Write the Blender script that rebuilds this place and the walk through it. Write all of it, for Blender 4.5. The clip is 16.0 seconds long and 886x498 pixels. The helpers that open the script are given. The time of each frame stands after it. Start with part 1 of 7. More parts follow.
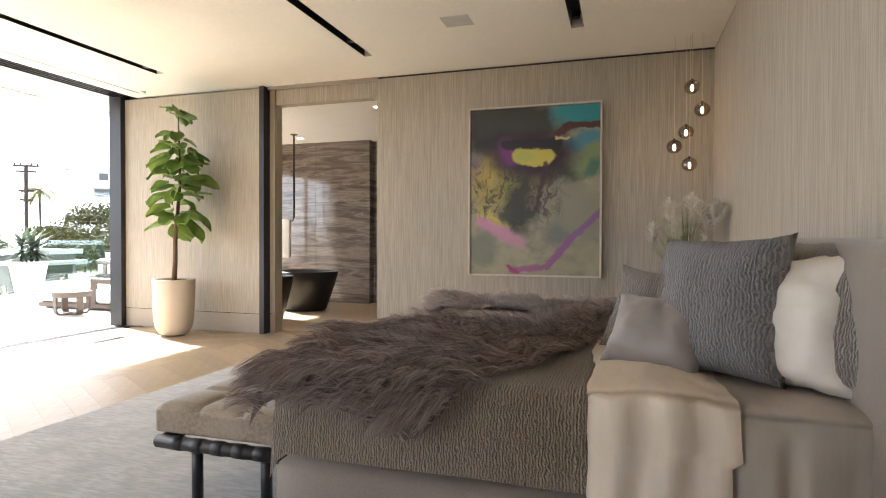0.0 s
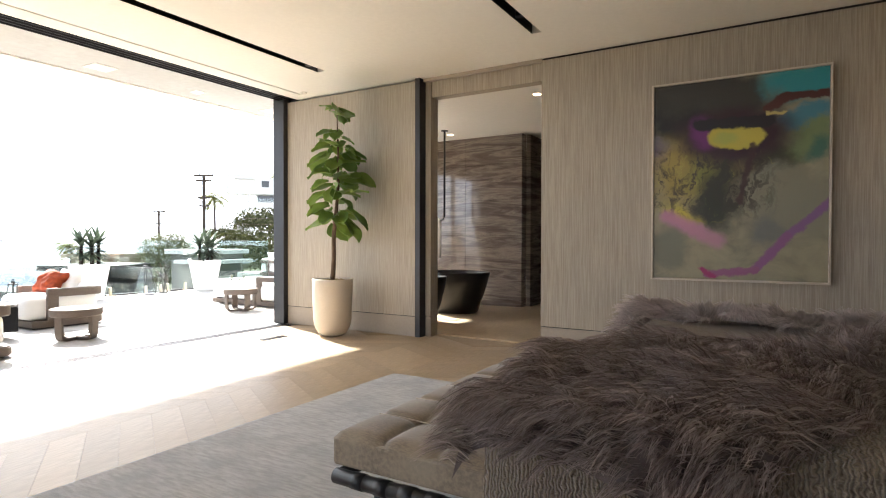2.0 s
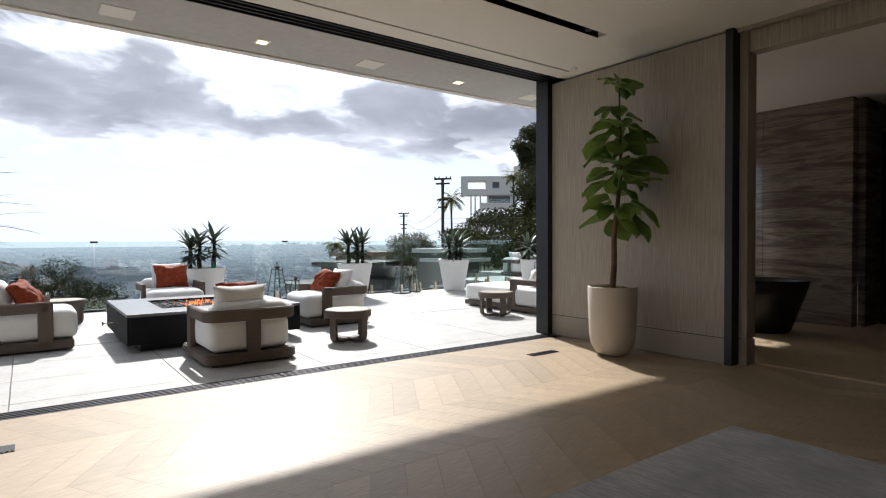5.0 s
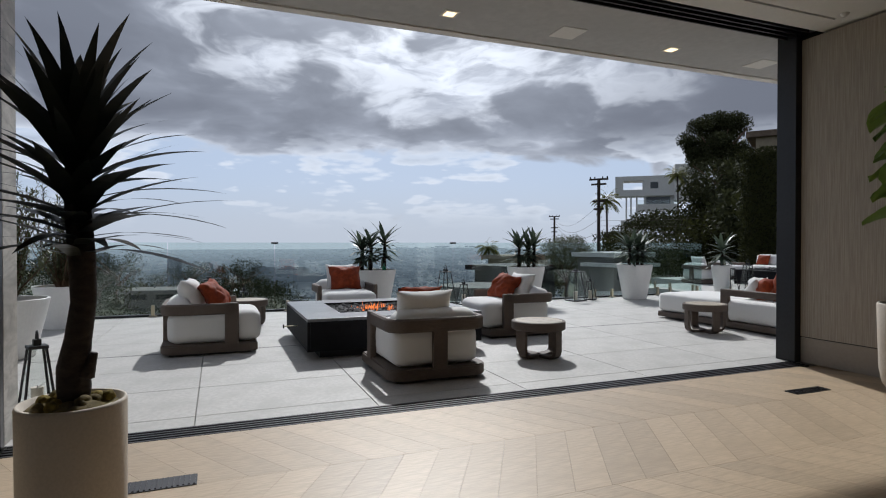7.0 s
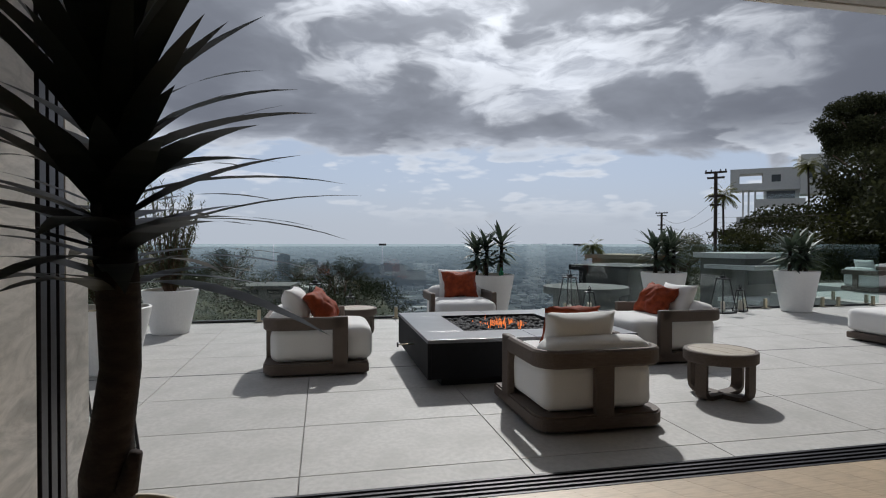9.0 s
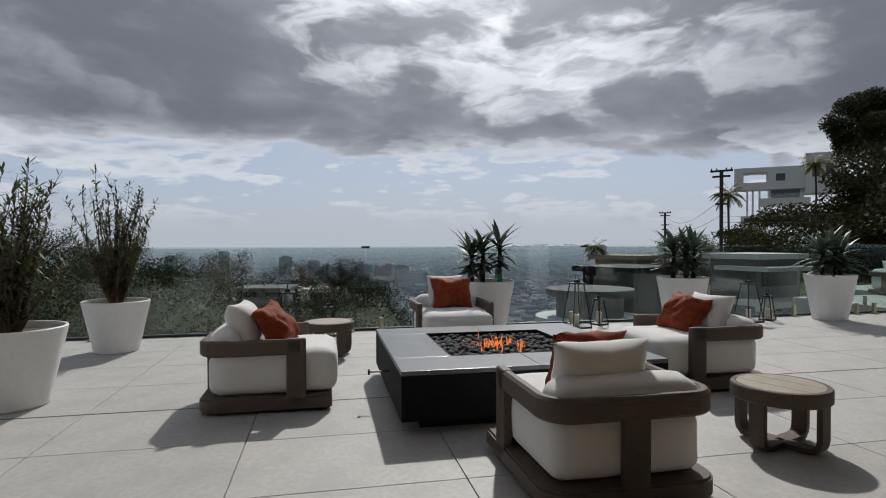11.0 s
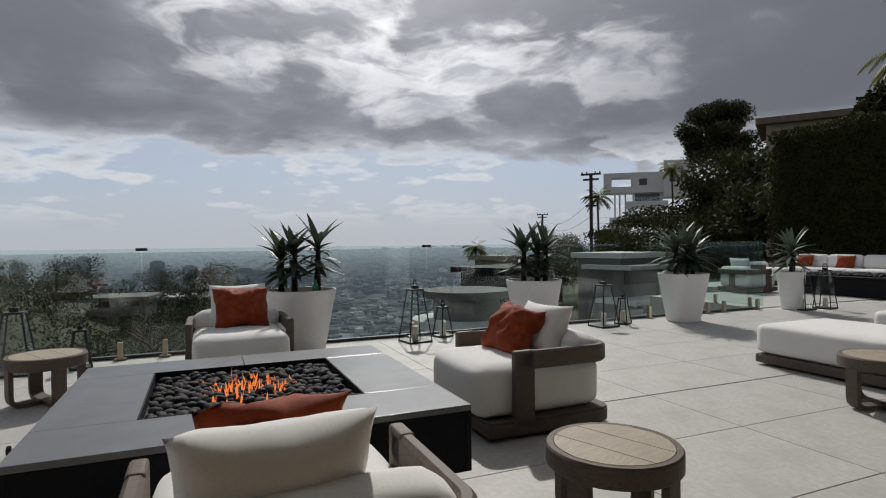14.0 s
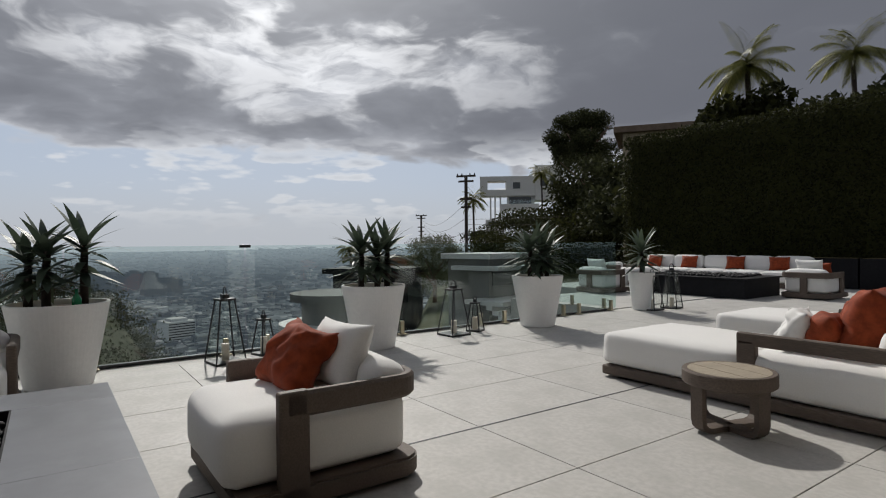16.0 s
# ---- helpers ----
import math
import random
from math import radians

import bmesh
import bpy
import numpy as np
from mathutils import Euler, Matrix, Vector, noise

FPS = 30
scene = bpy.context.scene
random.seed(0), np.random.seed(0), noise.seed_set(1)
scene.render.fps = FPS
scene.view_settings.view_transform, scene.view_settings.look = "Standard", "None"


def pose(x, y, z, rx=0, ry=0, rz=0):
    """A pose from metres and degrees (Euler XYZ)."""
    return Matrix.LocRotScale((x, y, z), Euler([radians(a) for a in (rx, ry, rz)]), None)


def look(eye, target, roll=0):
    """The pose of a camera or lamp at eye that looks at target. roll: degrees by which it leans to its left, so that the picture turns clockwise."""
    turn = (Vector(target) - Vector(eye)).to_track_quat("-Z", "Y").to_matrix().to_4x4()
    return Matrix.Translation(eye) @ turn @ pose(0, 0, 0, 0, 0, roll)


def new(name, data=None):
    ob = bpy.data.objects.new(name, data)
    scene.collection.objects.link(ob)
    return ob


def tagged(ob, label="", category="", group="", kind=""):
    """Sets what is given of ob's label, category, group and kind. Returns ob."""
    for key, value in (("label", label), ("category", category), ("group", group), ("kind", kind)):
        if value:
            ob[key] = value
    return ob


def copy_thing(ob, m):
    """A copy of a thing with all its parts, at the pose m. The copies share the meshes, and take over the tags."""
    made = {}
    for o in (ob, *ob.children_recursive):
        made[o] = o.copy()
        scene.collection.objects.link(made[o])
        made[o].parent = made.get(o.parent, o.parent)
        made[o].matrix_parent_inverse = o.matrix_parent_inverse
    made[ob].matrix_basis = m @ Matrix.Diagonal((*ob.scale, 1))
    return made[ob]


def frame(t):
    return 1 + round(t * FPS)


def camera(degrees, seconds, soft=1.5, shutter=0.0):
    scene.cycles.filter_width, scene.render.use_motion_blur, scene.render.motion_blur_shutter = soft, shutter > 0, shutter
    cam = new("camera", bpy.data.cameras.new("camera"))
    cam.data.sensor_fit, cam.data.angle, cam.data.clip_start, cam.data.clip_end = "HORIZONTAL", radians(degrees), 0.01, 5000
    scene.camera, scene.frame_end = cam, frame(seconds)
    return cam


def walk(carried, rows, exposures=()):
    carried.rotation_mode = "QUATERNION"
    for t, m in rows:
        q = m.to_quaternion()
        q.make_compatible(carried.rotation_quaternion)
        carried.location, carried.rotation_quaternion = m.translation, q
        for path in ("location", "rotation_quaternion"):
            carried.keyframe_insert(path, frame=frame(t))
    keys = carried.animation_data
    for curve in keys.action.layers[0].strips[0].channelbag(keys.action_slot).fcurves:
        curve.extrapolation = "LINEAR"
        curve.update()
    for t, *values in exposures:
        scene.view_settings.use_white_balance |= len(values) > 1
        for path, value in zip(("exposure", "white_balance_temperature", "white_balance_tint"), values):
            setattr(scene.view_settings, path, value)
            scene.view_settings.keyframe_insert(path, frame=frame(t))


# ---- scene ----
cam = camera(76.1, 16.0, soft=1.1)
PATH = [
    (0, (6.477, -6.004, 1.166), (5.877, -4.096, 1.135), 0.2),
    (0.5, (6.384, -5.877, 1.169), (5.69, -4.001, 1.134), 0.1),
    (1, (6.264, -5.774, 1.168), (5.464, -3.942, 1.132), -0.0),
    (1.5, (6.116, -5.679, 1.166), (5.199, -3.902, 1.13), -0.0),
    (2, (5.943, -5.59, 1.142), (4.915, -3.875, 1.113), 0.1),
    (2.5, (5.739, -5.498, 1.143), (4.613, -3.845, 1.118), 0.2),
    (3, (5.579, -5.423, 1.141), (4.359, -3.837, 1.116), 0.2),
    (3.5, (5.411, -5.322, 1.13), (4.091, -3.819, 1.107), 0.1),
    (4, (5.241, -5.254, 1.157), (3.814, -3.853, 1.129), -0.0),
    (6.5, (4.099, -5.095, 1.134), (2.292, -4.238, 1.11), -0.1),
    (7, (3.823, -5.118, 1.122), (1.964, -4.38, 1.102), -0.0),
    (7.5, (3.545, -5.12, 1.133), (1.646, -4.493, 1.112), -0.0),
    (8, (3.277, -5.145, 1.141), (1.35, -4.608, 1.12), 0.1),
    (8.5, (3.011, -5.152, 1.165), (1.066, -4.686, 1.142), 0.1),
    (9, (2.741, -5.144, 1.186), (0.784, -4.728, 1.157), 0.1),
    (9.2, (2.634, -5.129, 1.184), (0.674, -4.73, 1.159), -0.0),
    (11.5, (1.612, -4.647, 1.2), (-0.344, -4.227, 1.174), -0.3),
    (12.5, (1.228, -4.296, 1.185), (-0.694, -3.743, 1.159), -0.5),
    (13, (1.038, -4.087, 1.177), (-0.858, -3.451, 1.154), -0.4),
    (13.5, (0.921, -3.882, 1.186), (-0.95, -3.176, 1.16), -0.6),
    (14, (0.763, -3.663, 1.162), (-1.077, -2.881, 1.141), -0.6),
    (14.5, (0.61, -3.45, 1.149), (-1.192, -2.582, 1.13), -0.5),
    (15, (0.433, -3.194, 1.144), (-1.32, -2.232, 1.123), -0.6),
    (15.5, (0.303, -2.977, 1.15), (-1.393, -1.918, 1.125), -0.5),
    (16, (0.203, -2.768, 1.146), (-1.436, -1.622, 1.124), -0.5),
]
EXPOSURES = [(0.0, 3.42, 6300, 10), (1.5, 3.12, 6300, 10), (2.5, 2.63, 6250, 10), (3.5, 1.98, 6150, 10), (4.0, 1.5, 6100, 10), (6.5, 0.0, 5900, 10), (7.0, -0.17, 5850, 10), (9.0, -0.34, 6000, 10), (12.5, -0.4, 6250, 10), (16.0, -0.35, 6350, 10)]
walk(cam, [(t, look(eye, target, roll)) for t, eye, target, roll in PATH], EXPOSURES)

# ---- light ----
SUN_WAY = Vector((1.06, -0.37, -1.0)).normalized()
world = bpy.data.worlds.new("sky")
scene.world = world
world.use_nodes = True
sun = new("sun", bpy.data.lights.new("sun", "SUN"))
sun.data.energy, sun.data.angle, sun.data.color = 3.6, radians(1.6), (1.0, 0.95, 0.87)
sun.matrix_world = look((-40, 20, 40), Vector((-40, 20, 40)) + SUN_WAY)


class Nodes:
    """Short hands for building node trees."""

    def __init__(self, tree):
        self.tree = tree
        tree.nodes.clear()

    def add(self, kind, inputs=None, **attrs):
        n = self.tree.nodes.new(kind)
        for k, v in attrs.items():
            if k == "operation":
                n.operation = v
            elif k == "use_clamp":
                n.use_clamp = v
            elif k == "data_type":
                n.data_type = v
            elif k == "blend_type":
                n.blend_type = v
            elif k == "interpolation_type":
                n.interpolation_type = v
            elif k == "wave_type":
                n.wave_type = v
            elif k == "bands_direction":
                n.bands_direction = v
        for k, v in (inputs or {}).items():
            if hasattr(v, "is_output"):
                self.tree.links.new(v, n.inputs[k])
            else:
                n.inputs[k].default_value = v
        return n

    def math(self, op, a, b=0.0, clamp=False):
        return self.add("ShaderNodeMath", {0: a, 1: b}, operation=op, use_clamp=clamp).outputs[0]

    def mix(self, fac, a, b, blend="MIX"):
        n = self.add("ShaderNodeMix", data_type="RGBA", blend_type=blend)
        for k, v in ((0, fac), (6, a), (7, b)):
            if hasattr(v, "is_output"):
                self.tree.links.new(v, n.inputs[k])
            else:
                n.inputs[k].default_value = v if k == 0 else (*v, 1) if len(v) == 3 else v
        return n.outputs[2]

    def ramp(self, fac, *stops):
        n = self.add("ShaderNodeValToRGB", {0: fac})
        e = n.color_ramp.elements
        while len(e) < len(stops):
            e.new(0.5)
        for s, (p, c) in zip(e, stops):
            s.position = p
            s.color = (c, c, c, 1) if isinstance(c, (int, float)) else (*c, 1)
        return n.outputs[0]

    def noise(self, vector, scale, detail=4.0, rough=0.55, distort=0.0):
        return self.add("ShaderNodeTexNoise", {"Vector": vector, "Scale": scale, "Detail": detail, "Roughness": rough, "Distortion": distort}).outputs[0]

    def scaled(self, vector, x, y, z):
        return self.add("ShaderNodeMapping", {"Vector": vector, "Scale": (x, y, z)}).outputs[0]

    def step(self, value, a, b):
        return self.add("ShaderNodeMapRange", {0: value, 1: a, 2: b, 3: 0.0, 4: 1.0}, interpolation_type="SMOOTHSTEP").outputs[0]


def build_sky():
    w = Nodes(world.node_tree)
    way = w.add("ShaderNodeTexCoord").outputs["Generated"]
    xyz = w.add("ShaderNodeSeparateXYZ", {0: way})
    up = xyz.outputs[2]
    air = w.add("ShaderNodeTexSky")
    air.sky_type, air.sun_disc, air.sun_elevation, air.sun_rotation, air.air_density, air.dust_density = "NISHITA", False, radians(41), radians(-71), 1.0, 1.6
    clear = air.outputs[0]
    clear = w.mix(1.0, clear, (0.06, 0.06, 0.06), "MULTIPLY")
    clear = w.mix(0.75, clear, (0.62, 0.71, 0.86))
    # heavy cloud deck: billows wider than tall, ragged lower edge over a clear band
    billow = w.scaled(way, 2.1, 2.1, 5.4)
    warp = w.add("ShaderNodeTexNoise", {"Vector": billow, "Scale": 1.7, "Detail": 4.0, "Roughness": 0.5}).outputs[1]
    warp = w.add("ShaderNodeVectorMath", {0: warp, 1: (0.5, 0.5, 0.5)}, operation="SUBTRACT").outputs[0]
    warp = w.add("ShaderNodeVectorMath", {0: warp, 3: 0.55}, operation="SCALE").outputs[0]
    billow = w.add("ShaderNodeVectorMath", {0: billow, 1: warp}, operation="ADD").outputs[0]
    billow = w.add("ShaderNodeVectorMath", {0: billow, 1: (0.37, 4.1, 2.6)}, operation="ADD").outputs[0]
    big = w.noise(billow, 1.3, 8.0, 0.52)
    cell = w.add("ShaderNodeTexVoronoi", {"Vector": billow, "Scale": 2.8, "Detail": 3.0, "Roughness": 0.5}).outputs[0]
    puff = w.math("SUBTRACT", 1.0, cell)
    both = w.math("ADD", w.math("MULTIPLY", big, 0.84), w.math("MULTIPLY", puff, 0.16))
    both = w.math("ADD", both, w.math("MULTIPLY", w.step(xyz.outputs[1], 0.40, 0.85), 0.16))
    need = w.add("ShaderNodeMapRange", {0: up, 1: 0.12, 2: 0.215, 3: 0.58, 4: 0.20}, interpolation_type="SMOOTHSTEP").outputs[0]
    above = w.math("SUBTRACT", both, need)
    cover = w.step(above, -0.02, 0.05)
    thick = w.step(above, -0.02, 0.34)
    toward = w.add("ShaderNodeVectorMath", {0: way, 1: tuple(-SUN_WAY)}, operation="DOT_PRODUCT").outputs[1]
    glow = w.math("POWER", w.math("MAXIMUM", toward, 0.0), 11.0)
    body = w.ramp(thick, (0.0, (0.86, 0.87, 0.90)), (0.16, (0.56, 0.575, 0.62)), (0.45, (0.37, 0.384, 0.425)), (1.0, (0.21, 0.219, 0.250)))
    folds = w.noise(billow, 2.0, 7.0, 0.5, 0.3)
    body = w.mix(w.math("MULTIPLY", w.step(folds, 0.42, 0.72), 0.62), body, (0.190, 0.198, 0.228))
    body = w.mix(w.math("MULTIPLY", w.step(folds, 0.47, 0.32), 0.28), body, (0.50, 0.515, 0.56))
    body = w.mix(w.math("MULTIPLY", w.step(xyz.outputs[1], 0.34, 0.78), 0.45), body, (0.165, 0.172, 0.200))
    # thin places near the sun burn through
    gaps = w.step(w.math("ADD", w.math("MULTIPLY", folds, 0.5), w.math("MULTIPLY", both, 0.5)), 0.462, 0.395)
    gaps = w.math("MULTIPLY", gaps, w.step(w.noise(billow, 5.2, 6.0, 0.55, 0.4), 0.28, 0.60))
    body = w.mix(w.math("MULTIPLY", w.math("MULTIPLY", glow, gaps), 0.9, True), body, (2.6, 2.58, 2.54))
    body = w.mix(w.math("MULTIPLY", glow, 0.38), body, (0.95, 0.96, 0.98))
    core = w.math("POWER", w.math("MAXIMUM", toward, 0.0), 40.0)
    body = w.mix(w.math("MULTIPLY", core, 0.85), body, (1.9, 1.88, 1.84))
    sky = w.mix(cover, clear, body)
    # small heaped clouds banked over the horizon
    low_v = w.add("ShaderNodeVectorMath", {0: w.scaled(way, 4.6, 4.6, 17.0), 1: w.add("ShaderNodeVectorMath", {0: warp, 3: 0.6}, operation="SCALE").outputs[0]}, operation="ADD").outputs[0]
    low = w.math("ADD", w.math("MULTIPLY", w.noise(low_v, 1.0, 8.0, 0.52), 0.8), w.math("MULTIPLY", w.math("SUBTRACT", 1.0, w.add("ShaderNodeTexVoronoi", {"Vector": low_v, "Scale": 2.6, "Detail": 2.0}).outputs[0]), 0.2))
    band = w.math("MULTIPLY", w.step(up, 0.015, 0.06), w.step(up, 0.20, 0.12))
    lowmask = w.math("MULTIPLY", w.step(low, 0.41, 0.49), band)
    lowcol = w.ramp(low, (0.44, (0.95, 0.96, 0.98)), (0.54, (0.78, 0.80, 0.83)), (0.64, (0.45, 0.47, 0.53)))
    sky = w.mix(w.math("MULTIPLY", lowmask, 0.9), sky, lowcol)
    # haze at the horizon
    sky = w.mix(w.math("MULTIPLY", w.step(up, 0.12, -0.01), 0.85), sky, (0.62, 0.645, 0.675))
    bg = w.add("ShaderNodeBackground", {0: sky, 1: 1.0})
    w.add("ShaderNodeOutputWorld", {0: bg.outputs[0]})


build_sky()


# ---- materials ----
def material(name, colour, rough=0.6, metal=0.0, vary=0.12, grain=60.0, bump=0.1, bump_dist=0.004, coords="Object", stretch=(1, 1, 1), tint=None, spec=0.5, patch=2.0, sheen=0.0, random_value=0.0):
    m = bpy.data.materials.new(name)
    m.use_nodes = True
    w = Nodes(m.node_tree)
    at = w.add("ShaderNodeTexCoord").outputs[coords]
    v = w.scaled(at, *stretch)
    fine = w.noise(v, grain, 5.0, 0.6)
    large = w.noise(at, patch, 3.0, 0.5)
    c = tuple(colour)
    dark = tuple(x * (1 - vary) for x in c)
    light = tuple(min(1.0, x * (1 + vary)) for x in c)
    colour_out = w.mix(w.step(fine, 0.3, 0.7), dark, light)
    other = tint or tuple(x * (1 - vary * 0.8) for x in c)
    colour_out = w.mix(w.math("MULTIPLY", w.step(large, 0.4, 0.7), 0.6), colour_out, other)
    if random_value:
        r = w.add("ShaderNodeObjectInfo").outputs["Random"]
        f = w.math("ADD", w.math("MULTIPLY", r, 2 * random_value), 1 - random_value)
        hsv = w.add("ShaderNodeHueSaturation", {"Value": f, "Color": colour_out})
        colour_out = hsv.outputs[0]
    rr = w.math("ADD", w.math("MULTIPLY", large, 0.16), rough - 0.08, True)
    p = w.add("ShaderNodeBsdfPrincipled", {"Base Color": colour_out, "Roughness": rr, "Metallic": metal, "Specular IOR Level": spec, "Sheen Weight": sheen})
    if bump:
        b = w.add("ShaderNodeBump", {"Strength": bump, "Distance": bump_dist, "Height": fine})
        w.tree.links.new(b.outputs[0], p.inputs["Normal"])
    w.add("ShaderNodeOutputMaterial", {0: p.outputs[0]})
    return m


def emitter(name, colour, strength):
    m = bpy.data.materials.new(name)
    m.use_nodes = True
    w = Nodes(m.node_tree)
    e = w.add("ShaderNodeEmission", {0: (*colour, 1), 1: strength})
    w.add("ShaderNodeOutputMaterial", {0: e.outputs[0]})
    return m


def glass(name, colour, rough=0.0, ior=1.45):
    m = bpy.data.materials.new(name)
    m.use_nodes = True
    w = Nodes(m.node_tree)
    p = w.add("ShaderNodeBsdfPrincipled", {"Base Color": (*colour, 1), "Roughness": rough, "IOR": ior, "Transmission Weight": 1.0})
    w.add("ShaderNodeOutputMaterial", {0: p.outputs[0]})
    return m


def thin_glass(name, tint, ior=1.5):
    """A pane: clear with a slight tint, reflecting more towards grazing angles."""
    m = bpy.data.materials.new(name)
    m.use_nodes = True
    w = Nodes(m.node_tree)
    edge = w.add("ShaderNodeLayerWeight", {"Blend": 0.5}).outputs["Facing"]
    low = ((ior - 1) / (ior + 1)) ** 2
    f = w.math("ADD", w.math("MULTIPLY", w.math("POWER", edge, 5.0), 1 - low), low)
    t = w.add("ShaderNodeBsdfTransparent", {0: (*tint, 1)})
    g = w.add("ShaderNodeBsdfGlossy", {"Color": (0.95, 1.0, 0.98, 1), "Roughness": 0.0})
    s = w.add("ShaderNodeMixShader", {0: f, 1: t.outputs[0], 2: g.outputs[0]})
    w.add("ShaderNodeOutputMaterial", {0: s.outputs[0]})
    return m


def wallpaper():
    """Woven vertical grasscloth in taupe."""
    m = bpy.data.materials.new("grasscloth")
    m.use_nodes = True
    w = Nodes(m.node_tree)
    at = w.add("ShaderNodeTexCoord").outputs["Object"]
    thread = w.noise(w.scaled(at, 105, 105, 2.6), 1.0, 4.0, 0.7)
    slub = w.noise(w.scaled(at, 44, 44, 1.6), 1.0, 3.0, 0.6)
    weave = w.noise(w.scaled(at, 8, 8, 160), 1.0, 2.0, 0.5)
    c = w.mix(w.step(thread, 0.32, 0.68), (0.295, 0.25, 0.195), (0.44, 0.385, 0.31))
    c = w.mix(w.math("MULTIPLY", w.step(slub, 0.5, 0.75), 0.45), c, (0.25, 0.21, 0.165))
    c = w.mix(w.math("MULTIPLY", weave, 0.18), c, (0.52, 0.47, 0.39))
    h = w.math("ADD", w.math("MULTIPLY", thread, 0.6), w.math("MULTIPLY", slub, 0.4))
    b = w.add("ShaderNodeBump", {"Strength": 0.35, "Distance": 0.003, "Height": h})
    p = w.add("ShaderNodeBsdfPrincipled", {"Base Color": c, "Roughness": 0.62, "Normal": b.outputs[0]})
    w.add("ShaderNodeOutputMaterial", {0: p.outputs[0]})
    return m


def marble(name, dark, mid, light, squash, scale, rough, turn=0.0):
    m = bpy.data.materials.new(name)
    m.use_nodes = True
    w = Nodes(m.node_tree)
    at = w.add("ShaderNodeTexCoord").outputs["Object"]
    v = w.add("ShaderNodeMapping", {"Vector": at, "Rotation": (0, turn, 0), "Scale": squash}).outputs[0]
    n = w.noise(v, scale, 8.0, 0.62, 1.4)
    f = w.noise(v, scale * 3.1, 8.0, 0.7, 0.6)
    c = w.ramp(n, (0.28, dark), (0.45, mid), (0.56, light), (0.66, mid), (0.8, dark))
    c = w.mix(w.math("MULTIPLY", w.step(f, 0.45, 0.7), 0.5), c, dark)
    p = w.add("ShaderNodeBsdfPrincipled", {"Base Color": c, "Roughness": rough})
    w.add("ShaderNodeOutputMaterial", {0: p.outputs[0]})
    return m


def quilt(name, a, b, scale, depth):
    """Crinkled matelasse cloth: short wavy ridges, with crease shade painted into the colour."""
    m = bpy.data.materials.new(name)
    m.use_nodes = True
    w = Nodes(m.node_tree)
    at = w.add("ShaderNodeTexCoord").outputs["Object"]
    v = w.scaled(at, 1.0, 1.0, 1.0)
    wave = w.add("ShaderNodeTexWave", {"Vector": v, "Scale": scale, "Distortion": 7.0, "Detail": 2.0, "Detail Scale": 1.6, "Detail Roughness": 0.5}, wave_type="BANDS", bands_direction="X").outputs[1]
    cell = w.noise(w.scaled(at, 1, 2.2, 2.2), scale * 3.4, 3.0, 0.5)
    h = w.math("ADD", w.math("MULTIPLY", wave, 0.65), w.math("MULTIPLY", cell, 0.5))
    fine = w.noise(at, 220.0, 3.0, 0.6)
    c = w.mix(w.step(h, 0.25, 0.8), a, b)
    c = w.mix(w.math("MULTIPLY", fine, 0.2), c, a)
    bump = w.add("ShaderNodeBump", {"Strength": 0.9, "Distance": depth, "Height": h})
    p = w.add("ShaderNodeBsdfPrincipled", {"Base Color": c, "Roughness": 0.75, "Normal": bump.outputs[0], "Sheen Weight": 0.25})
    w.add("ShaderNodeOutputMaterial", {0: p.outputs[0]})
    return m


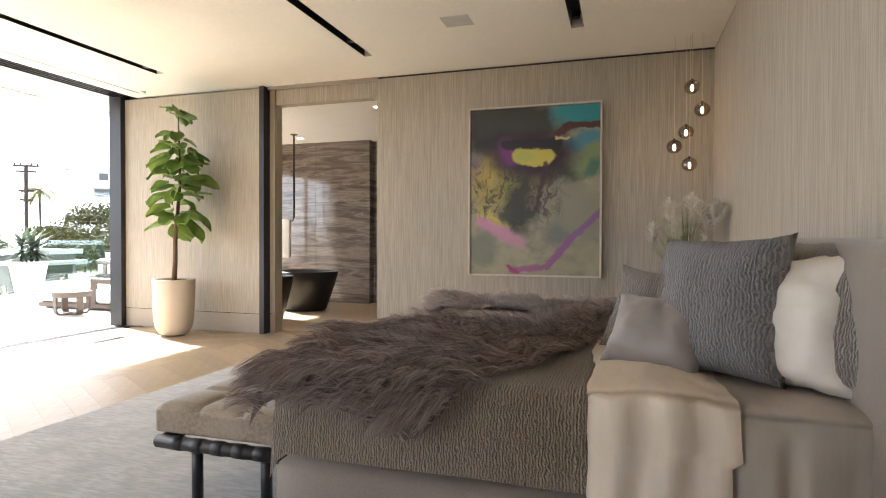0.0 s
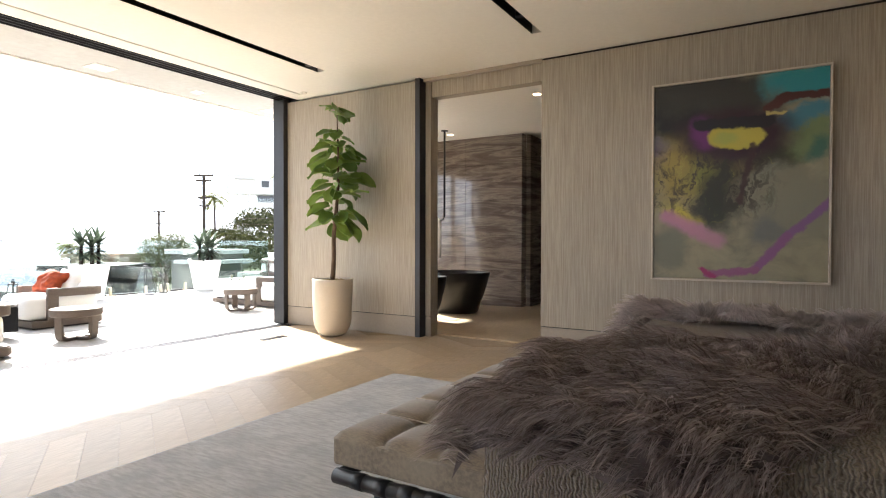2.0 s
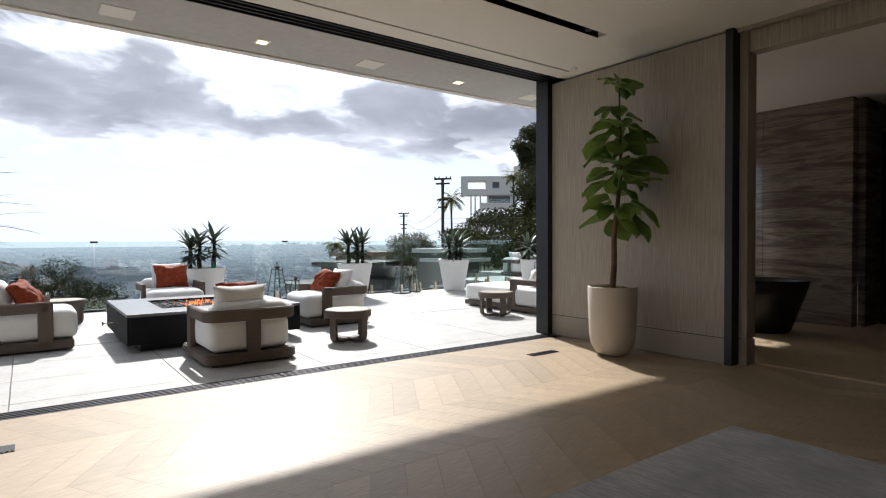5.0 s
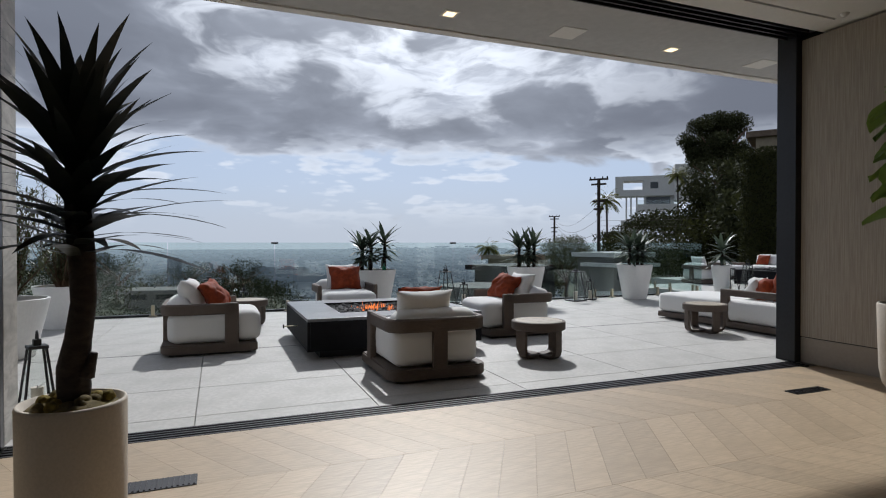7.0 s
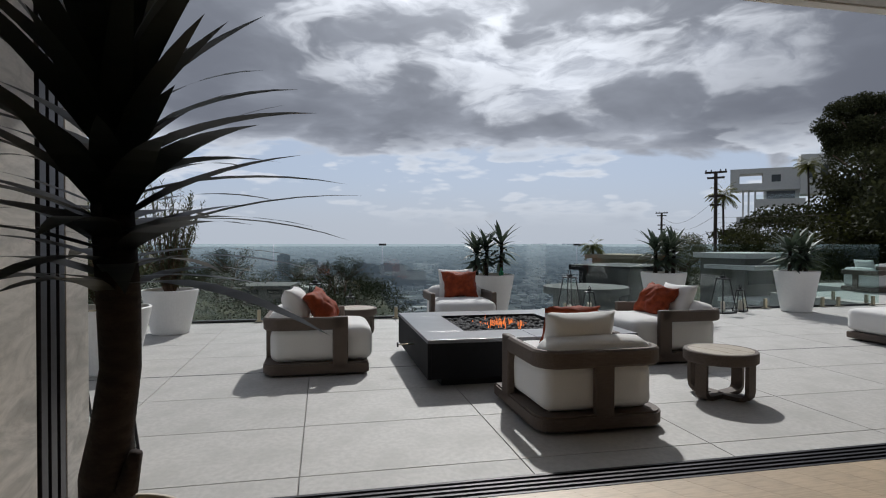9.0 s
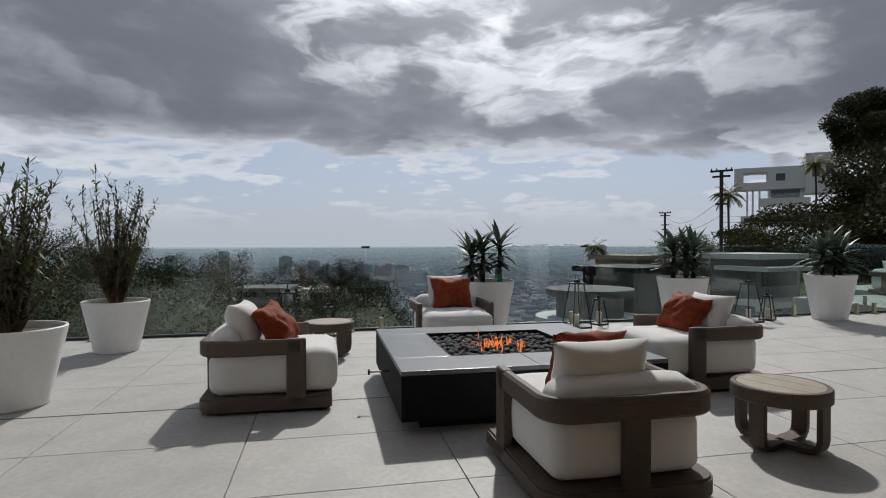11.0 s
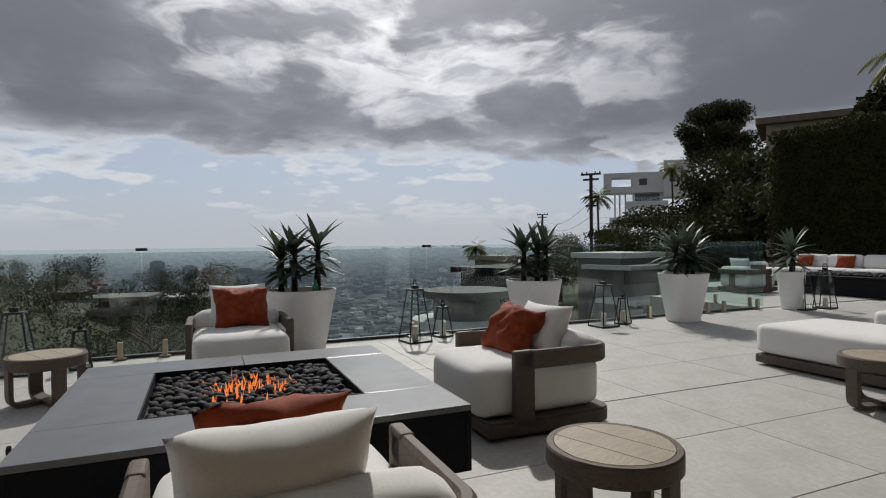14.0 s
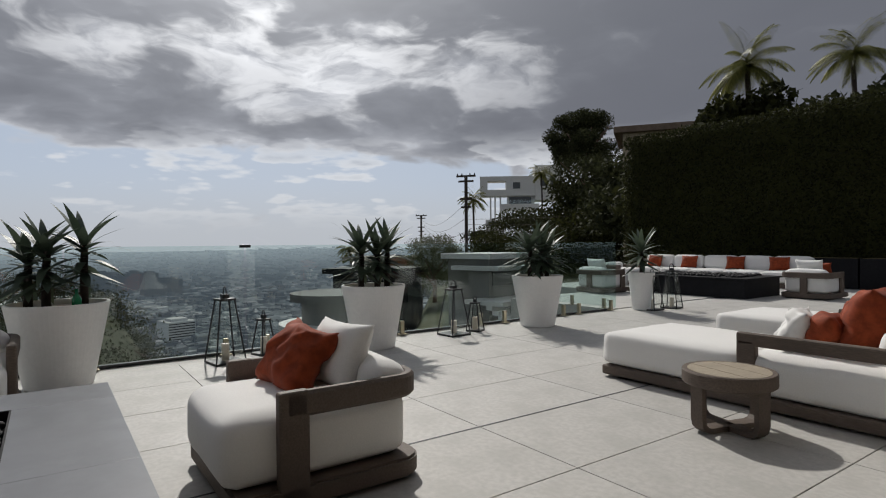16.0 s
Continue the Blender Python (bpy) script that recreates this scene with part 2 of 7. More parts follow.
def painting_paint():
    """Abstract canvas: soft blots of colour laid over one another."""
    m = bpy.data.materials.new("abstract_paint")
    m.use_nodes = True
    w = Nodes(m.node_tree)
    at = w.add("ShaderNodeTexCoord").outputs["Object"]
    n1 = w.add("ShaderNodeTexNoise", {"Vector": at, "Scale": 2.6, "Detail": 6.0, "Roughness": 0.6}).outputs[1]
    warp = w.add("ShaderNodeVectorMath", {0: n1, 1: (0.5, 0.5, 0.5)}, operation="SUBTRACT").outputs[0]
    warp = w.add("ShaderNodeVectorMath", {0: warp, 3: 0.42}, operation="SCALE").outputs[0]
    n2 = w.add("ShaderNodeTexNoise", {"Vector": at, "Scale": 9.0, "Detail": 6.0, "Roughness": 0.65}).outputs[1]
    warp2 = w.add("ShaderNodeVectorMath", {0: n2, 1: (0.5, 0.5, 0.5)}, operation="SUBTRACT").outputs[0]
    warp2 = w.add("ShaderNodeVectorMath", {0: warp2, 3: 0.10}, operation="SCALE").outputs[0]
    loose = w.add("ShaderNodeVectorMath", {0: at, 1: warp}, operation="ADD").outputs[0]
    loose = w.add("ShaderNodeVectorMath", {0: loose, 1: warp2}, operation="ADD").outputs[0]
    tight = w.add("ShaderNodeVectorMath", {0: at, 1: warp2}, operation="ADD").outputs[0]
    mottled = w.noise(w.scaled(at, 1, 1, 1.6), 3.0, 7.0, 0.6, 0.8)
    c = w.ramp(mottled, (0.3, (0.19, 0.175, 0.12)), (0.5, (0.285, 0.255, 0.165)), (0.7, (0.34, 0.30, 0.19)))

    def blot(c, cx, cz, rx, rz, turn, colour, soft, where, amount=1.0):
        v = w.add("ShaderNodeMapping", {"Vector": where, "Location": (-cx, 0, -cz)}).outputs[0]
        v = w.add("ShaderNodeMapping", {"Vector": v, "Rotation": (0, radians(-turn), 0)}).outputs[0]
        v = w.scaled(v, 1 / rx, 0, 1 / rz)
        d = w.add("ShaderNodeVectorMath", {0: v}, operation="LENGTH").outputs[1]
        k = w.math("MULTIPLY", w.step(d, 1.0 + soft, 1.0 - soft), amount)
        return w.mix(k, c, colour)

    def stroke(c, a, b, half, colour, soft=0.25, amount=1.0, where=None):
        """A brushed stroke between two points of the canvas."""
        a, b = Vector((a[0], 0, a[1])), Vector((b[0], 0, b[1]))
        way = b - a
        flat = w.scaled(where or tight, 1, 0, 1)
        rel = w.add("ShaderNodeVectorMath", {0: flat, 1: tuple(a)}, operation="SUBTRACT").outputs[0]
        k = w.add("ShaderNodeVectorMath", {0: rel, 1: tuple(way / way.length_squared)}, operation="DOT_PRODUCT").outputs[1]
        k = w.math("ADD", k, 0.0, True)
        on = w.add("ShaderNodeVectorMath", {0: tuple(way), 3: k}, operation="SCALE").outputs[0]
        d = w.add("ShaderNodeVectorMath", {0: w.add("ShaderNodeVectorMath", {0: rel, 1: on}, operation="SUBTRACT").outputs[0]}, operation="LENGTH").outputs[1]
        return w.mix(w.math("MULTIPLY", w.step(d, half * (1 + soft), half * (1 - soft)), amount), c, colour)

    soft_blots = [
        (-0.25, 0.70, 0.62, 0.26, 0, (0.040, 0.036, 0.030), 0.35, 1.0), (0.52, 0.80, 0.30, 0.16, 0, (0.03, 0.24, 0.27), 0.45, 1.0),
        (-0.42, 0.50, 0.30, 0.17, 12, (0.012, 0.010, 0.010), 0.5, 1.0), (-0.66, 0.26, 0.10, 0.14, 0, (0.05, 0.03, 0.20), 0.6, 0.95),
        (-0.44, 0.10, 0.30, 0.28, 0, (0.34, 0.25, 0.045), 0.6, 0.95), (-0.18, 0.08, 0.22, 0.22, 0, (0.17, 0.17, 0.03), 0.6, 0.9),
        (0.12, 0.10, 0.24, 0.26, 0, (0.12, 0.085, 0.035), 0.6, 0.9), (0.34, 0.16, 0.20, 0.17, 0, (0.035, 0.040, 0.020), 0.6, 0.95),
        (-0.14, -0.20, 0.17, 0.28, 12, (0.026, 0.026, 0.012), 0.55, 1.0), (0.56, 0.34, 0.18, 0.16, 0, (0.17, 0.23, 0.09), 0.6, 0.9),
        (0.64, 0.22, 0.10, 0.10, 0, (0.04, 0.13, 0.10), 0.6, 0.9), (0.50, 0.50, 0.24, 0.07, -8, (0.05, 0.20, 0.27), 0.6, 0.95),
        (-0.46, -0.30, 0.20, 0.10, 25, (0.52, 0.42, 0.05), 0.55, 0.95), (0.44, -0.20, 0.40, 0.28, 30, (0.23, 0.215, 0.15), 0.25, 0.95),
        (0.24, -0.46, 0.13, 0.14, 0, (0.145, 0.145, 0.135), 0.6, 0.85), (-0.55, -0.62, 0.16, 0.16, 0, (0.14, 0.14, 0.10), 0.6, 0.8),
    ]
    for cx, cz, rx, rz, turn, colour, soft, amount in soft_blots:
        c = blot(c, cx, cz, rx, rz, turn, colour, soft, loose, amount)
    middle = w.math("MULTIPLY", w.step(w.add("ShaderNodeSeparateXYZ", {0: loose}).outputs[2], -0.42, -0.12), w.step(w.add("ShaderNodeSeparateXYZ", {0: loose}).outputs[0], 0.42, 0.10))
    middle = w.math("MULTIPLY", middle, w.step(w.add("ShaderNodeSeparateXYZ", {0: loose}).outputs[2], 0.40, 0.22))
    feather = w.noise(w.scaled(loose, 5.5, 1, 3.0), 1.6, 8.0, 0.62, 1.6)
    c = w.mix(w.math("MULTIPLY", w.math("MULTIPLY", w.step(feather, 0.47, 0.60), middle), 0.85), c, (0.030, 0.022, 0.014))
    c = w.mix(w.math("MULTIPLY", w.math("MULTIPLY", w.step(feather, 0.40, 0.31), middle), 0.8), c, (0.40, 0.36, 0.06))
    c = stroke(c, (-0.56, -0.32), (-0.30, -0.46), 0.055, (0.48, 0.20, 0.32), 0.7, 0.9)
    c = stroke(c, (-0.30, -0.46), (-0.14, -0.54), 0.060, (0.45, 0.21, 0.29), 0.7, 0.9)
    c = blot(c, -0.02, 0.38, 0.46, 0.24, 0, (0.030, 0.006, 0.014), 0.35, tight)
    c = blot(c, -0.26, 0.42, 0.10, 0.14, -20, (0.16, 0.02, 0.16), 0.5, tight, 0.9)
    c = blot(c, 0.00, 0.375, 0.225, 0.120, 4, (0.50, 0.42, 0.06), 0.10, tight)
    c = blot(c, -0.08, 0.36, 0.10, 0.05, 0, (0.36, 0.40, 0.08), 0.5, tight, 0.8)
    c = stroke(c, (-0.30, 0.50), (0.25, 0.485), 0.050, (0.012, 0.008, 0.012), 0.3)
    c = stroke(c, (0.24, 0.58), (0.38, 0.68), 0.036, (0.075, 0.018, 0.014), 0.3)
    c = stroke(c, (0.38, 0.68), (0.70, 0.66), 0.032, (0.075, 0.018, 0.014), 0.3)
    c = stroke(c, (0.24, 0.54), (0.36, 0.55), 0.014, (0.50, 0.40, 0.14), 0.5)
    c = stroke(c, (0.14, 0.28), (0.03, -0.20), 0.024, (0.045, 0.014, 0.016), 0.5, 0.9)
    c = stroke(c, (-0.34, 0.16), (-0.36, -0.04), 0.006, (0.03, 0.02, 0.02), 0.6, 0.8, loose)
    c = stroke(c, (-0.06, 0.12), (-0.26, -0.16), 0.018, (0.03, 0.026, 0.012), 0.6, 0.85, loose)
    c = stroke(c, (0.70, -0.22), (0.40, -0.50), 0.034, (0.22, 0.10, 0.23), 0.4)
    c = stroke(c, (0.40, -0.50), (0.16, -0.78), 0.034, (0.24, 0.09, 0.22), 0.4)
    c = stroke(c, (0.16, -0.80), (-0.22, -0.84), 0.030, (0.27, 0.09, 0.19), 0.4)
    c = stroke(c, (-0.28, -0.80), (-0.18, -0.85), 0.022, (0.30, 0.02, 0.12), 0.5)
    b = w.add("ShaderNodeBump", {"Strength": 0.2, "Distance": 0.002, "Height": w.noise(at, 40.0, 5.0, 0.6)})
    p = w.add("ShaderNodeBsdfPrincipled", {"Base Color": c, "Roughness": 0.45, "Normal": b.outputs[0]})
    w.add("ShaderNodeOutputMaterial", {0: p.outputs[0]})
    return m


def painted_haze(w, far, surface, depth=0.9):
    """The backdrop's haze, painted as pale emission, thicker further out over the plain."""
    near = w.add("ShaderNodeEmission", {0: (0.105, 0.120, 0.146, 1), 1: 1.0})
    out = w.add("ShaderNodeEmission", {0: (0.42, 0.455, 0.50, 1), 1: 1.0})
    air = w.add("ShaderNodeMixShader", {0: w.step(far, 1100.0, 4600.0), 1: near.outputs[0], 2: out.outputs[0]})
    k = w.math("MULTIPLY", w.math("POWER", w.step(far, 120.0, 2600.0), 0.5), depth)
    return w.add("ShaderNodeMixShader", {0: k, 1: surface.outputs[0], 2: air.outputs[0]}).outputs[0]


def city_ground_paint():
    """Slopes of scrub near by, streets and roofs further out, with haze painted over them."""
    m = bpy.data.materials.new("city_ground")
    m.use_nodes = True
    w = Nodes(m.node_tree)
    at = w.add("ShaderNodeNewGeometry").outputs["Position"]
    xyz = w.add("ShaderNodeSeparateXYZ", {0: at})
    far = w.math("MULTIPLY", xyz.outputs[0], -1.0)
    scrub = w.mix(w.step(w.noise(at, 0.25, 6.0, 0.65), 0.4, 0.62), (0.030, 0.038, 0.018), (0.085, 0.085, 0.050))
    cells = w.add("ShaderNodeTexVoronoi", {"Vector": w.scaled(at, 0.05, 0.08, 0.02), "Scale": 1.0}).outputs[1]
    grey = w.add("ShaderNodeSeparateXYZ", {0: cells}).outputs[0]
    town = w.ramp(grey, (0.0, (0.05, 0.06, 0.055)), (0.5, (0.10, 0.11, 0.115)), (0.8, (0.22, 0.23, 0.235)), (1.0, (0.60, 0.60, 0.58)))
    c = w.mix(w.step(w.math("ADD", far, w.math("MULTIPLY", w.noise(at, 0.012, 3.0), 160.0)), 230.0, 330.0), scrub, town)
    p = w.add("ShaderNodeBsdfPrincipled", {"Base Color": c, "Roughness": 0.9, "Specular IOR Level": 0.1})
    w.add("ShaderNodeOutputMaterial", {0: painted_haze(w, far, p)})
    return m


def far_paint(name, colour, depth=0.9):
    """Walls of the far city, with painted haze that grows with distance over the plain."""
    m = bpy.data.materials.new(name)
    m.use_nodes = True
    w = Nodes(m.node_tree)
    at = w.add("ShaderNodeNewGeometry").outputs["Position"]
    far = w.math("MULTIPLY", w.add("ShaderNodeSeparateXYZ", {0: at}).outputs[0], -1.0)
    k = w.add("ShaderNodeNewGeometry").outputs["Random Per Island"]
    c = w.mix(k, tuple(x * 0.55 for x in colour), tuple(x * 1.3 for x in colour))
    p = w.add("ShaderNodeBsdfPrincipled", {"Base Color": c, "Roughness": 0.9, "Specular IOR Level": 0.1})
    w.add("ShaderNodeOutputMaterial", {0: painted_haze(w, far, p, depth)})
    return m


def leaf_paint(name, a, b, rough=0.45, through_light=0.25, spec=0.4):
    m = bpy.data.materials.new(name)
    m.use_nodes = True
    w = Nodes(m.node_tree)
    r = w.add("ShaderNodeNewGeometry").outputs["Random Per Island"]
    o = w.add("ShaderNodeObjectInfo").outputs["Random"]
    k = w.math("FRACT", w.math("ADD", r, o))
    n = w.noise(w.add("ShaderNodeTexCoord").outputs["Object"], 14.0, 3.0)
    c = w.mix(w.math("ADD", w.math("MULTIPLY", k, 0.75), w.math("MULTIPLY", n, 0.25)), a, b)
    p = w.add("ShaderNodeBsdfPrincipled", {"Base Color": c, "Roughness": rough, "Specular IOR Level": spec})
    t = w.add("ShaderNodeBsdfTranslucent", {0: c})
    s = w.add("ShaderNodeMixShader", {0: through_light, 1: p.outputs[0], 2: t.outputs[0]})
    w.add("ShaderNodeOutputMaterial", {0: s.outputs[0]})
    return m


GRASSCLOTH = wallpaper()
BASEBOARD = material("taupe_baseboard", (0.36, 0.31, 0.25), 0.5, vary=0.05, grain=30, bump=0.03)
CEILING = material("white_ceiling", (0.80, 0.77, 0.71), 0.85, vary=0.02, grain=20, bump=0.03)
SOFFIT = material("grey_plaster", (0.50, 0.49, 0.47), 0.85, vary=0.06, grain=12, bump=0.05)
BLACK_METAL = material("black_metal", (0.012, 0.012, 0.014), 0.42, 0.0, vary=0.2, grain=40, bump=0.03)
TRACK = material("dark_aluminium", (0.045, 0.042, 0.045), 0.38, 0.7, vary=0.15, grain=40, bump=0.02, stretch=(1, 0.05, 1))
OAK = material("pale_oak", (0.45, 0.345, 0.228), 0.42, vary=0.13, grain=9, bump=0.06, stretch=(8, 1.0, 8), tint=(0.40, 0.30, 0.19), random_value=0.11, patch=1.2)
TILE = material("pale_limestone", (0.45, 0.435, 0.41), 0.62, vary=0.09, grain=26, bump=0.08, bump_dist=0.002, tint=(0.37, 0.36, 0.335), random_value=0.045, patch=3.2)
PLANK_BED = material("oak_subfloor", (0.40, 0.31, 0.205), 0.7, vary=0.1, grain=20)
JOINT = material("dark_joint", (0.48, 0.47, 0.445), 0.85, vary=0.1, grain=50)
STONE = marble("grey_travertine", (0.26, 0.24, 0.21), (0.42, 0.40, 0.36), (0.56, 0.53, 0.48), (1.2, 1.2, 3.0), 1.6, 0.45, 0.6)
MARBLE = marble("brown_marble", (0.088, 0.066, 0.056), (0.165, 0.133, 0.112), (0.31, 0.262, 0.222), (0.5, 0.5, 4.5), 1.5, 0.08)
TEAK = material("weathered_teak", (0.125, 0.096, 0.077), 0.62, vary=0.18, grain=22, bump=0.12, stretch=(1, 6, 6), tint=(0.10, 0.078, 0.064), patch=3, spec=0.3)
# paler teak for the side table tops
TEAK_TOP = material("pale_teak", (0.34, 0.285, 0.21), 0.6, vary=0.18, grain=22, bump=0.12, stretch=(8, 1, 8), tint=(0.28, 0.235, 0.175), patch=3)
WHITE_CLOTH = material("white_outdoor_cloth", (0.78, 0.765, 0.74), 0.9, vary=0.04, grain=140, bump=0.12, bump_dist=0.002, sheen=0.2)
RUST_CLOTH = material("rust_velvet", (0.27, 0.048, 0.014), 0.75, vary=0.25, grain=18, bump=0.2, bump_dist=0.006, tint=(0.19, 0.028, 0.009), sheen=0.06, spec=0.2, patch=7)
WHITE_POT = material("white_fibre_pot", (0.80, 0.79, 0.77), 0.5, vary=0.03, grain=30, bump=0.02)
SAND_POT = material("sandstone_pot", (0.54, 0.48, 0.40), 0.75, vary=0.07, grain=90, bump=0.08, bump_dist=0.002)
SOIL = material("moss_and_soil", (0.10, 0.075, 0.03), 0.95, vary=0.5, grain=26, bump=0.8, bump_dist=0.015, tint=(0.16, 0.125, 0.035), patch=9)
MOSS = material("yellow_moss", (0.21, 0.155, 0.03), 0.95, vary=0.4, grain=40, bump=0.8, bump_dist=0.01)
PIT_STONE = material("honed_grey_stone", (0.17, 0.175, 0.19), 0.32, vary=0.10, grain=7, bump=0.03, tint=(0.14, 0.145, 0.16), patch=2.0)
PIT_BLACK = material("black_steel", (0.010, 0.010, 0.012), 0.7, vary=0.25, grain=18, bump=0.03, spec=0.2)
PEBBLE = material("lava_pebble", (0.030, 0.029, 0.030), 0.72, vary=0.35, grain=40, bump=0.15, spec=0.25)
STEEL = material("brushed_steel", (0.42, 0.37, 0.27), 0.32, 1.0, vary=0.08, grain=50, bump=0.02)
RAIL_GLASS = thin_glass("rail_glass", (0.90, 0.955, 0.945))
CLEAR_GLASS = thin_glass("clear_glass", (0.95, 0.97, 0.96))
SMOKE_GLASS = thin_glass("dark_shower_glass", (0.16, 0.18, 0.17))
RUG = material("silver_rug", (0.42, 0.41, 0.40), 0.95, vary=0.20, grain=34, bump=0.6, bump_dist=0.008, stretch=(0.35, 1.6, 1), tint=(0.28, 0.28, 0.285), patch=3.5, sheen=0.35)
BED_CLOTH = material("taupe_upholstery", (0.215, 0.175, 0.145), 0.85, vary=0.08, grain=150, bump=0.15, bump_dist=0.002, sheen=0.35)
SHEET = material("ivory_sheet", (0.672, 0.571, 0.458), 0.7, vary=0.04, grain=9, bump=0.22, bump_dist=0.012, stretch=(3.2, 1.0, 0.5), patch=3)
# beige satin, set darker partly to paint in the shade beside the mattress
SIDE_SHEET = material("beige_satin_sheet", (0.40, 0.345, 0.285), 0.5, vary=0.06, grain=9, bump=0.25, bump_dist=0.012, stretch=(3.2, 1.0, 0.4), patch=3)
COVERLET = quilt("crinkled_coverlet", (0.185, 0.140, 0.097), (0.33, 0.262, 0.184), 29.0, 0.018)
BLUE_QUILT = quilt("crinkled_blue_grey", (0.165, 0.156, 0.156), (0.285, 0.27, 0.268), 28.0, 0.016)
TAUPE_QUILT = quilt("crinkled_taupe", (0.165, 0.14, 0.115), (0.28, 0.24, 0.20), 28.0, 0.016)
SATIN = material("grey_satin", (0.275, 0.236, 0.215), 0.42, vary=0.1, grain=6, bump=0.3, bump_dist=0.02, sheen=0.4, patch=6)
WHITE_LINEN = material("white_pillow_cotton", (0.76, 0.70, 0.62), 0.75, vary=0.04, grain=7, bump=0.3, bump_dist=0.015, patch=5)
COWHIDE = material("patchwork_hide", (0.215, 0.162, 0.108), 0.5, vary=0.28, grain=60, bump=0.12, bump_dist=0.002, stretch=(1, 5, 1), tint=(0.31, 0.25, 0.178), patch=5.0, sheen=0.4)
LEATHER = material("black_leather", (0.018, 0.015, 0.014), 0.45, vary=0.2, grain=70, bump=0.12)
FUR = leaf_paint("brown_fur", (0.115, 0.084, 0.075), (0.60, 0.49, 0.445), 0.55, 0.12, 0.3)
# lighter copy of FUR: window light on the far throw put into its colour
FUR_LIT = leaf_paint("lit_fur", (0.36, 0.305, 0.285), (0.82, 0.72, 0.68), 0.55, 0.2, 0.3)
FUR_BASE = material("fur_hide", (0.13, 0.099, 0.089), 0.9, vary=0.3, grain=40, bump=0.5, bump_dist=0.02)
FRAME_PAINT = material("ivory_frame", (0.62, 0.55, 0.46), 0.5, vary=0.05, grain=30)
BARK = material("brown_bark", (0.115, 0.070, 0.045), 0.85, vary=0.35, grain=30, bump=0.6, bump_dist=0.01, stretch=(1, 1, 0.3))
DARK_BARK = material("dark_trunk", (0.045, 0.032, 0.026), 0.85, vary=0.35, grain=22, bump=0.7, bump_dist=0.012, stretch=(1, 1, 2.0))
FIDDLE_LEAF = leaf_paint("fiddle_leaf", (0.075, 0.145, 0.026), (0.235, 0.335, 0.070), 0.35, 0.36)
YUCCA_LEAF = leaf_paint("dark_sword_leaf", (0.014, 0.020, 0.016), (0.040, 0.045, 0.035), 0.4, 0.12)
AGAVE_LEAF = leaf_paint("grey_green_sword_leaf", (0.040, 0.060, 0.042), (0.115, 0.150, 0.10), 0.5, 0.15)
OLIVE_LEAF = leaf_paint("olive_leaf", (0.055, 0.065, 0.028), (0.145, 0.155, 0.075), 0.55, 0.25)
HEDGE_LEAF = leaf_paint("hedge_leaf", (0.009, 0.011, 0.005), (0.060, 0.064, 0.020), 0.7, 0.32, 0.15)
TREE_LEAF = leaf_paint("tree_leaf", (0.016, 0.020, 0.010), (0.078, 0.084, 0.036), 0.8, 0.25, 0.15)
SCRUB_LEAF = leaf_paint("scrub_leaf", (0.020, 0.026, 0.012), (0.065, 0.070, 0.036), 0.85, 0.15, 0.1)
PALM_LEAF = leaf_paint("palm_leaf", (0.09, 0.10, 0.025), (0.26, 0.25, 0.07), 0.5, 0.3)
GRASS_PLUME = leaf_paint("feather_plume", (0.80, 0.76, 0.68), (0.95, 0.92, 0.86), 0.9, 0.4)
GRASS_BLADE = leaf_paint("grass_blade", (0.10, 0.15, 0.03), (0.22, 0.27, 0.08), 0.6, 0.3)
PAINTING = painting_paint()
LAMP_GLOW = emitter("warm_lamp", (1.0, 0.70, 0.36), 2.6)
BULB_GLOW = emitter("pendant_filament", (1.0, 0.72, 0.40), 5.0)
FLAME = emitter("fire", (1.0, 0.25, 0.06), 1.15)
PENDANT_GLASS = thin_glass("smoked_pendant_glass", (0.62, 0.54, 0.46), 1.9)
CITY_GROUND = city_ground_paint()
WHITE_HOUSE = material("white_render", (0.66, 0.65, 0.63), 0.85, vary=0.06, grain=3, bump=0.02, patch=0.3)
TAN_HOUSE = material("tan_render", (0.36, 0.30, 0.22), 0.9, vary=0.08, grain=3, patch=0.3)
GREY_HOUSE = material("grey_render", (0.17, 0.165, 0.155), 0.9, vary=0.1, grain=2, patch=0.3)
ROOF_TILE = material("clay_roof", (0.17, 0.125, 0.09), 0.9, vary=0.2, grain=5, bump=0.3)
DARK_GLASS = material("dark_window", (0.035, 0.040, 0.044), 0.2, vary=0.1, grain=2, bump=0.0)
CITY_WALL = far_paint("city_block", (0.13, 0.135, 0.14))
# towers get thinner painted haze, so they show against the plain
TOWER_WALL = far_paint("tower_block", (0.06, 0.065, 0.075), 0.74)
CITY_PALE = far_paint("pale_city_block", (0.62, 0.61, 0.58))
WOOD_POLE = material("utility_pole_wood", (0.06, 0.045, 0.035), 0.9, vary=0.2, grain=3, bump=0.2)
TUB_BLACK = material("matt_black_tub", (0.012, 0.012, 0.013), 0.38, vary=0.1, grain=20, bump=0.02)
TOWEL = material("white_towel", (0.75, 0.72, 0.67), 0.95, vary=0.05, grain=150, bump=0.4)
DARK_CABINET = material("dark_stone_wall", (0.03, 0.027, 0.025), 0.25, vary=0.3, grain=2, bump=0.02, patch=1.0)
GREEN_GLASS = material("green_glass_bottle", (0.02, 0.22, 0.09), 0.15, vary=0.1, grain=20, bump=0.0)


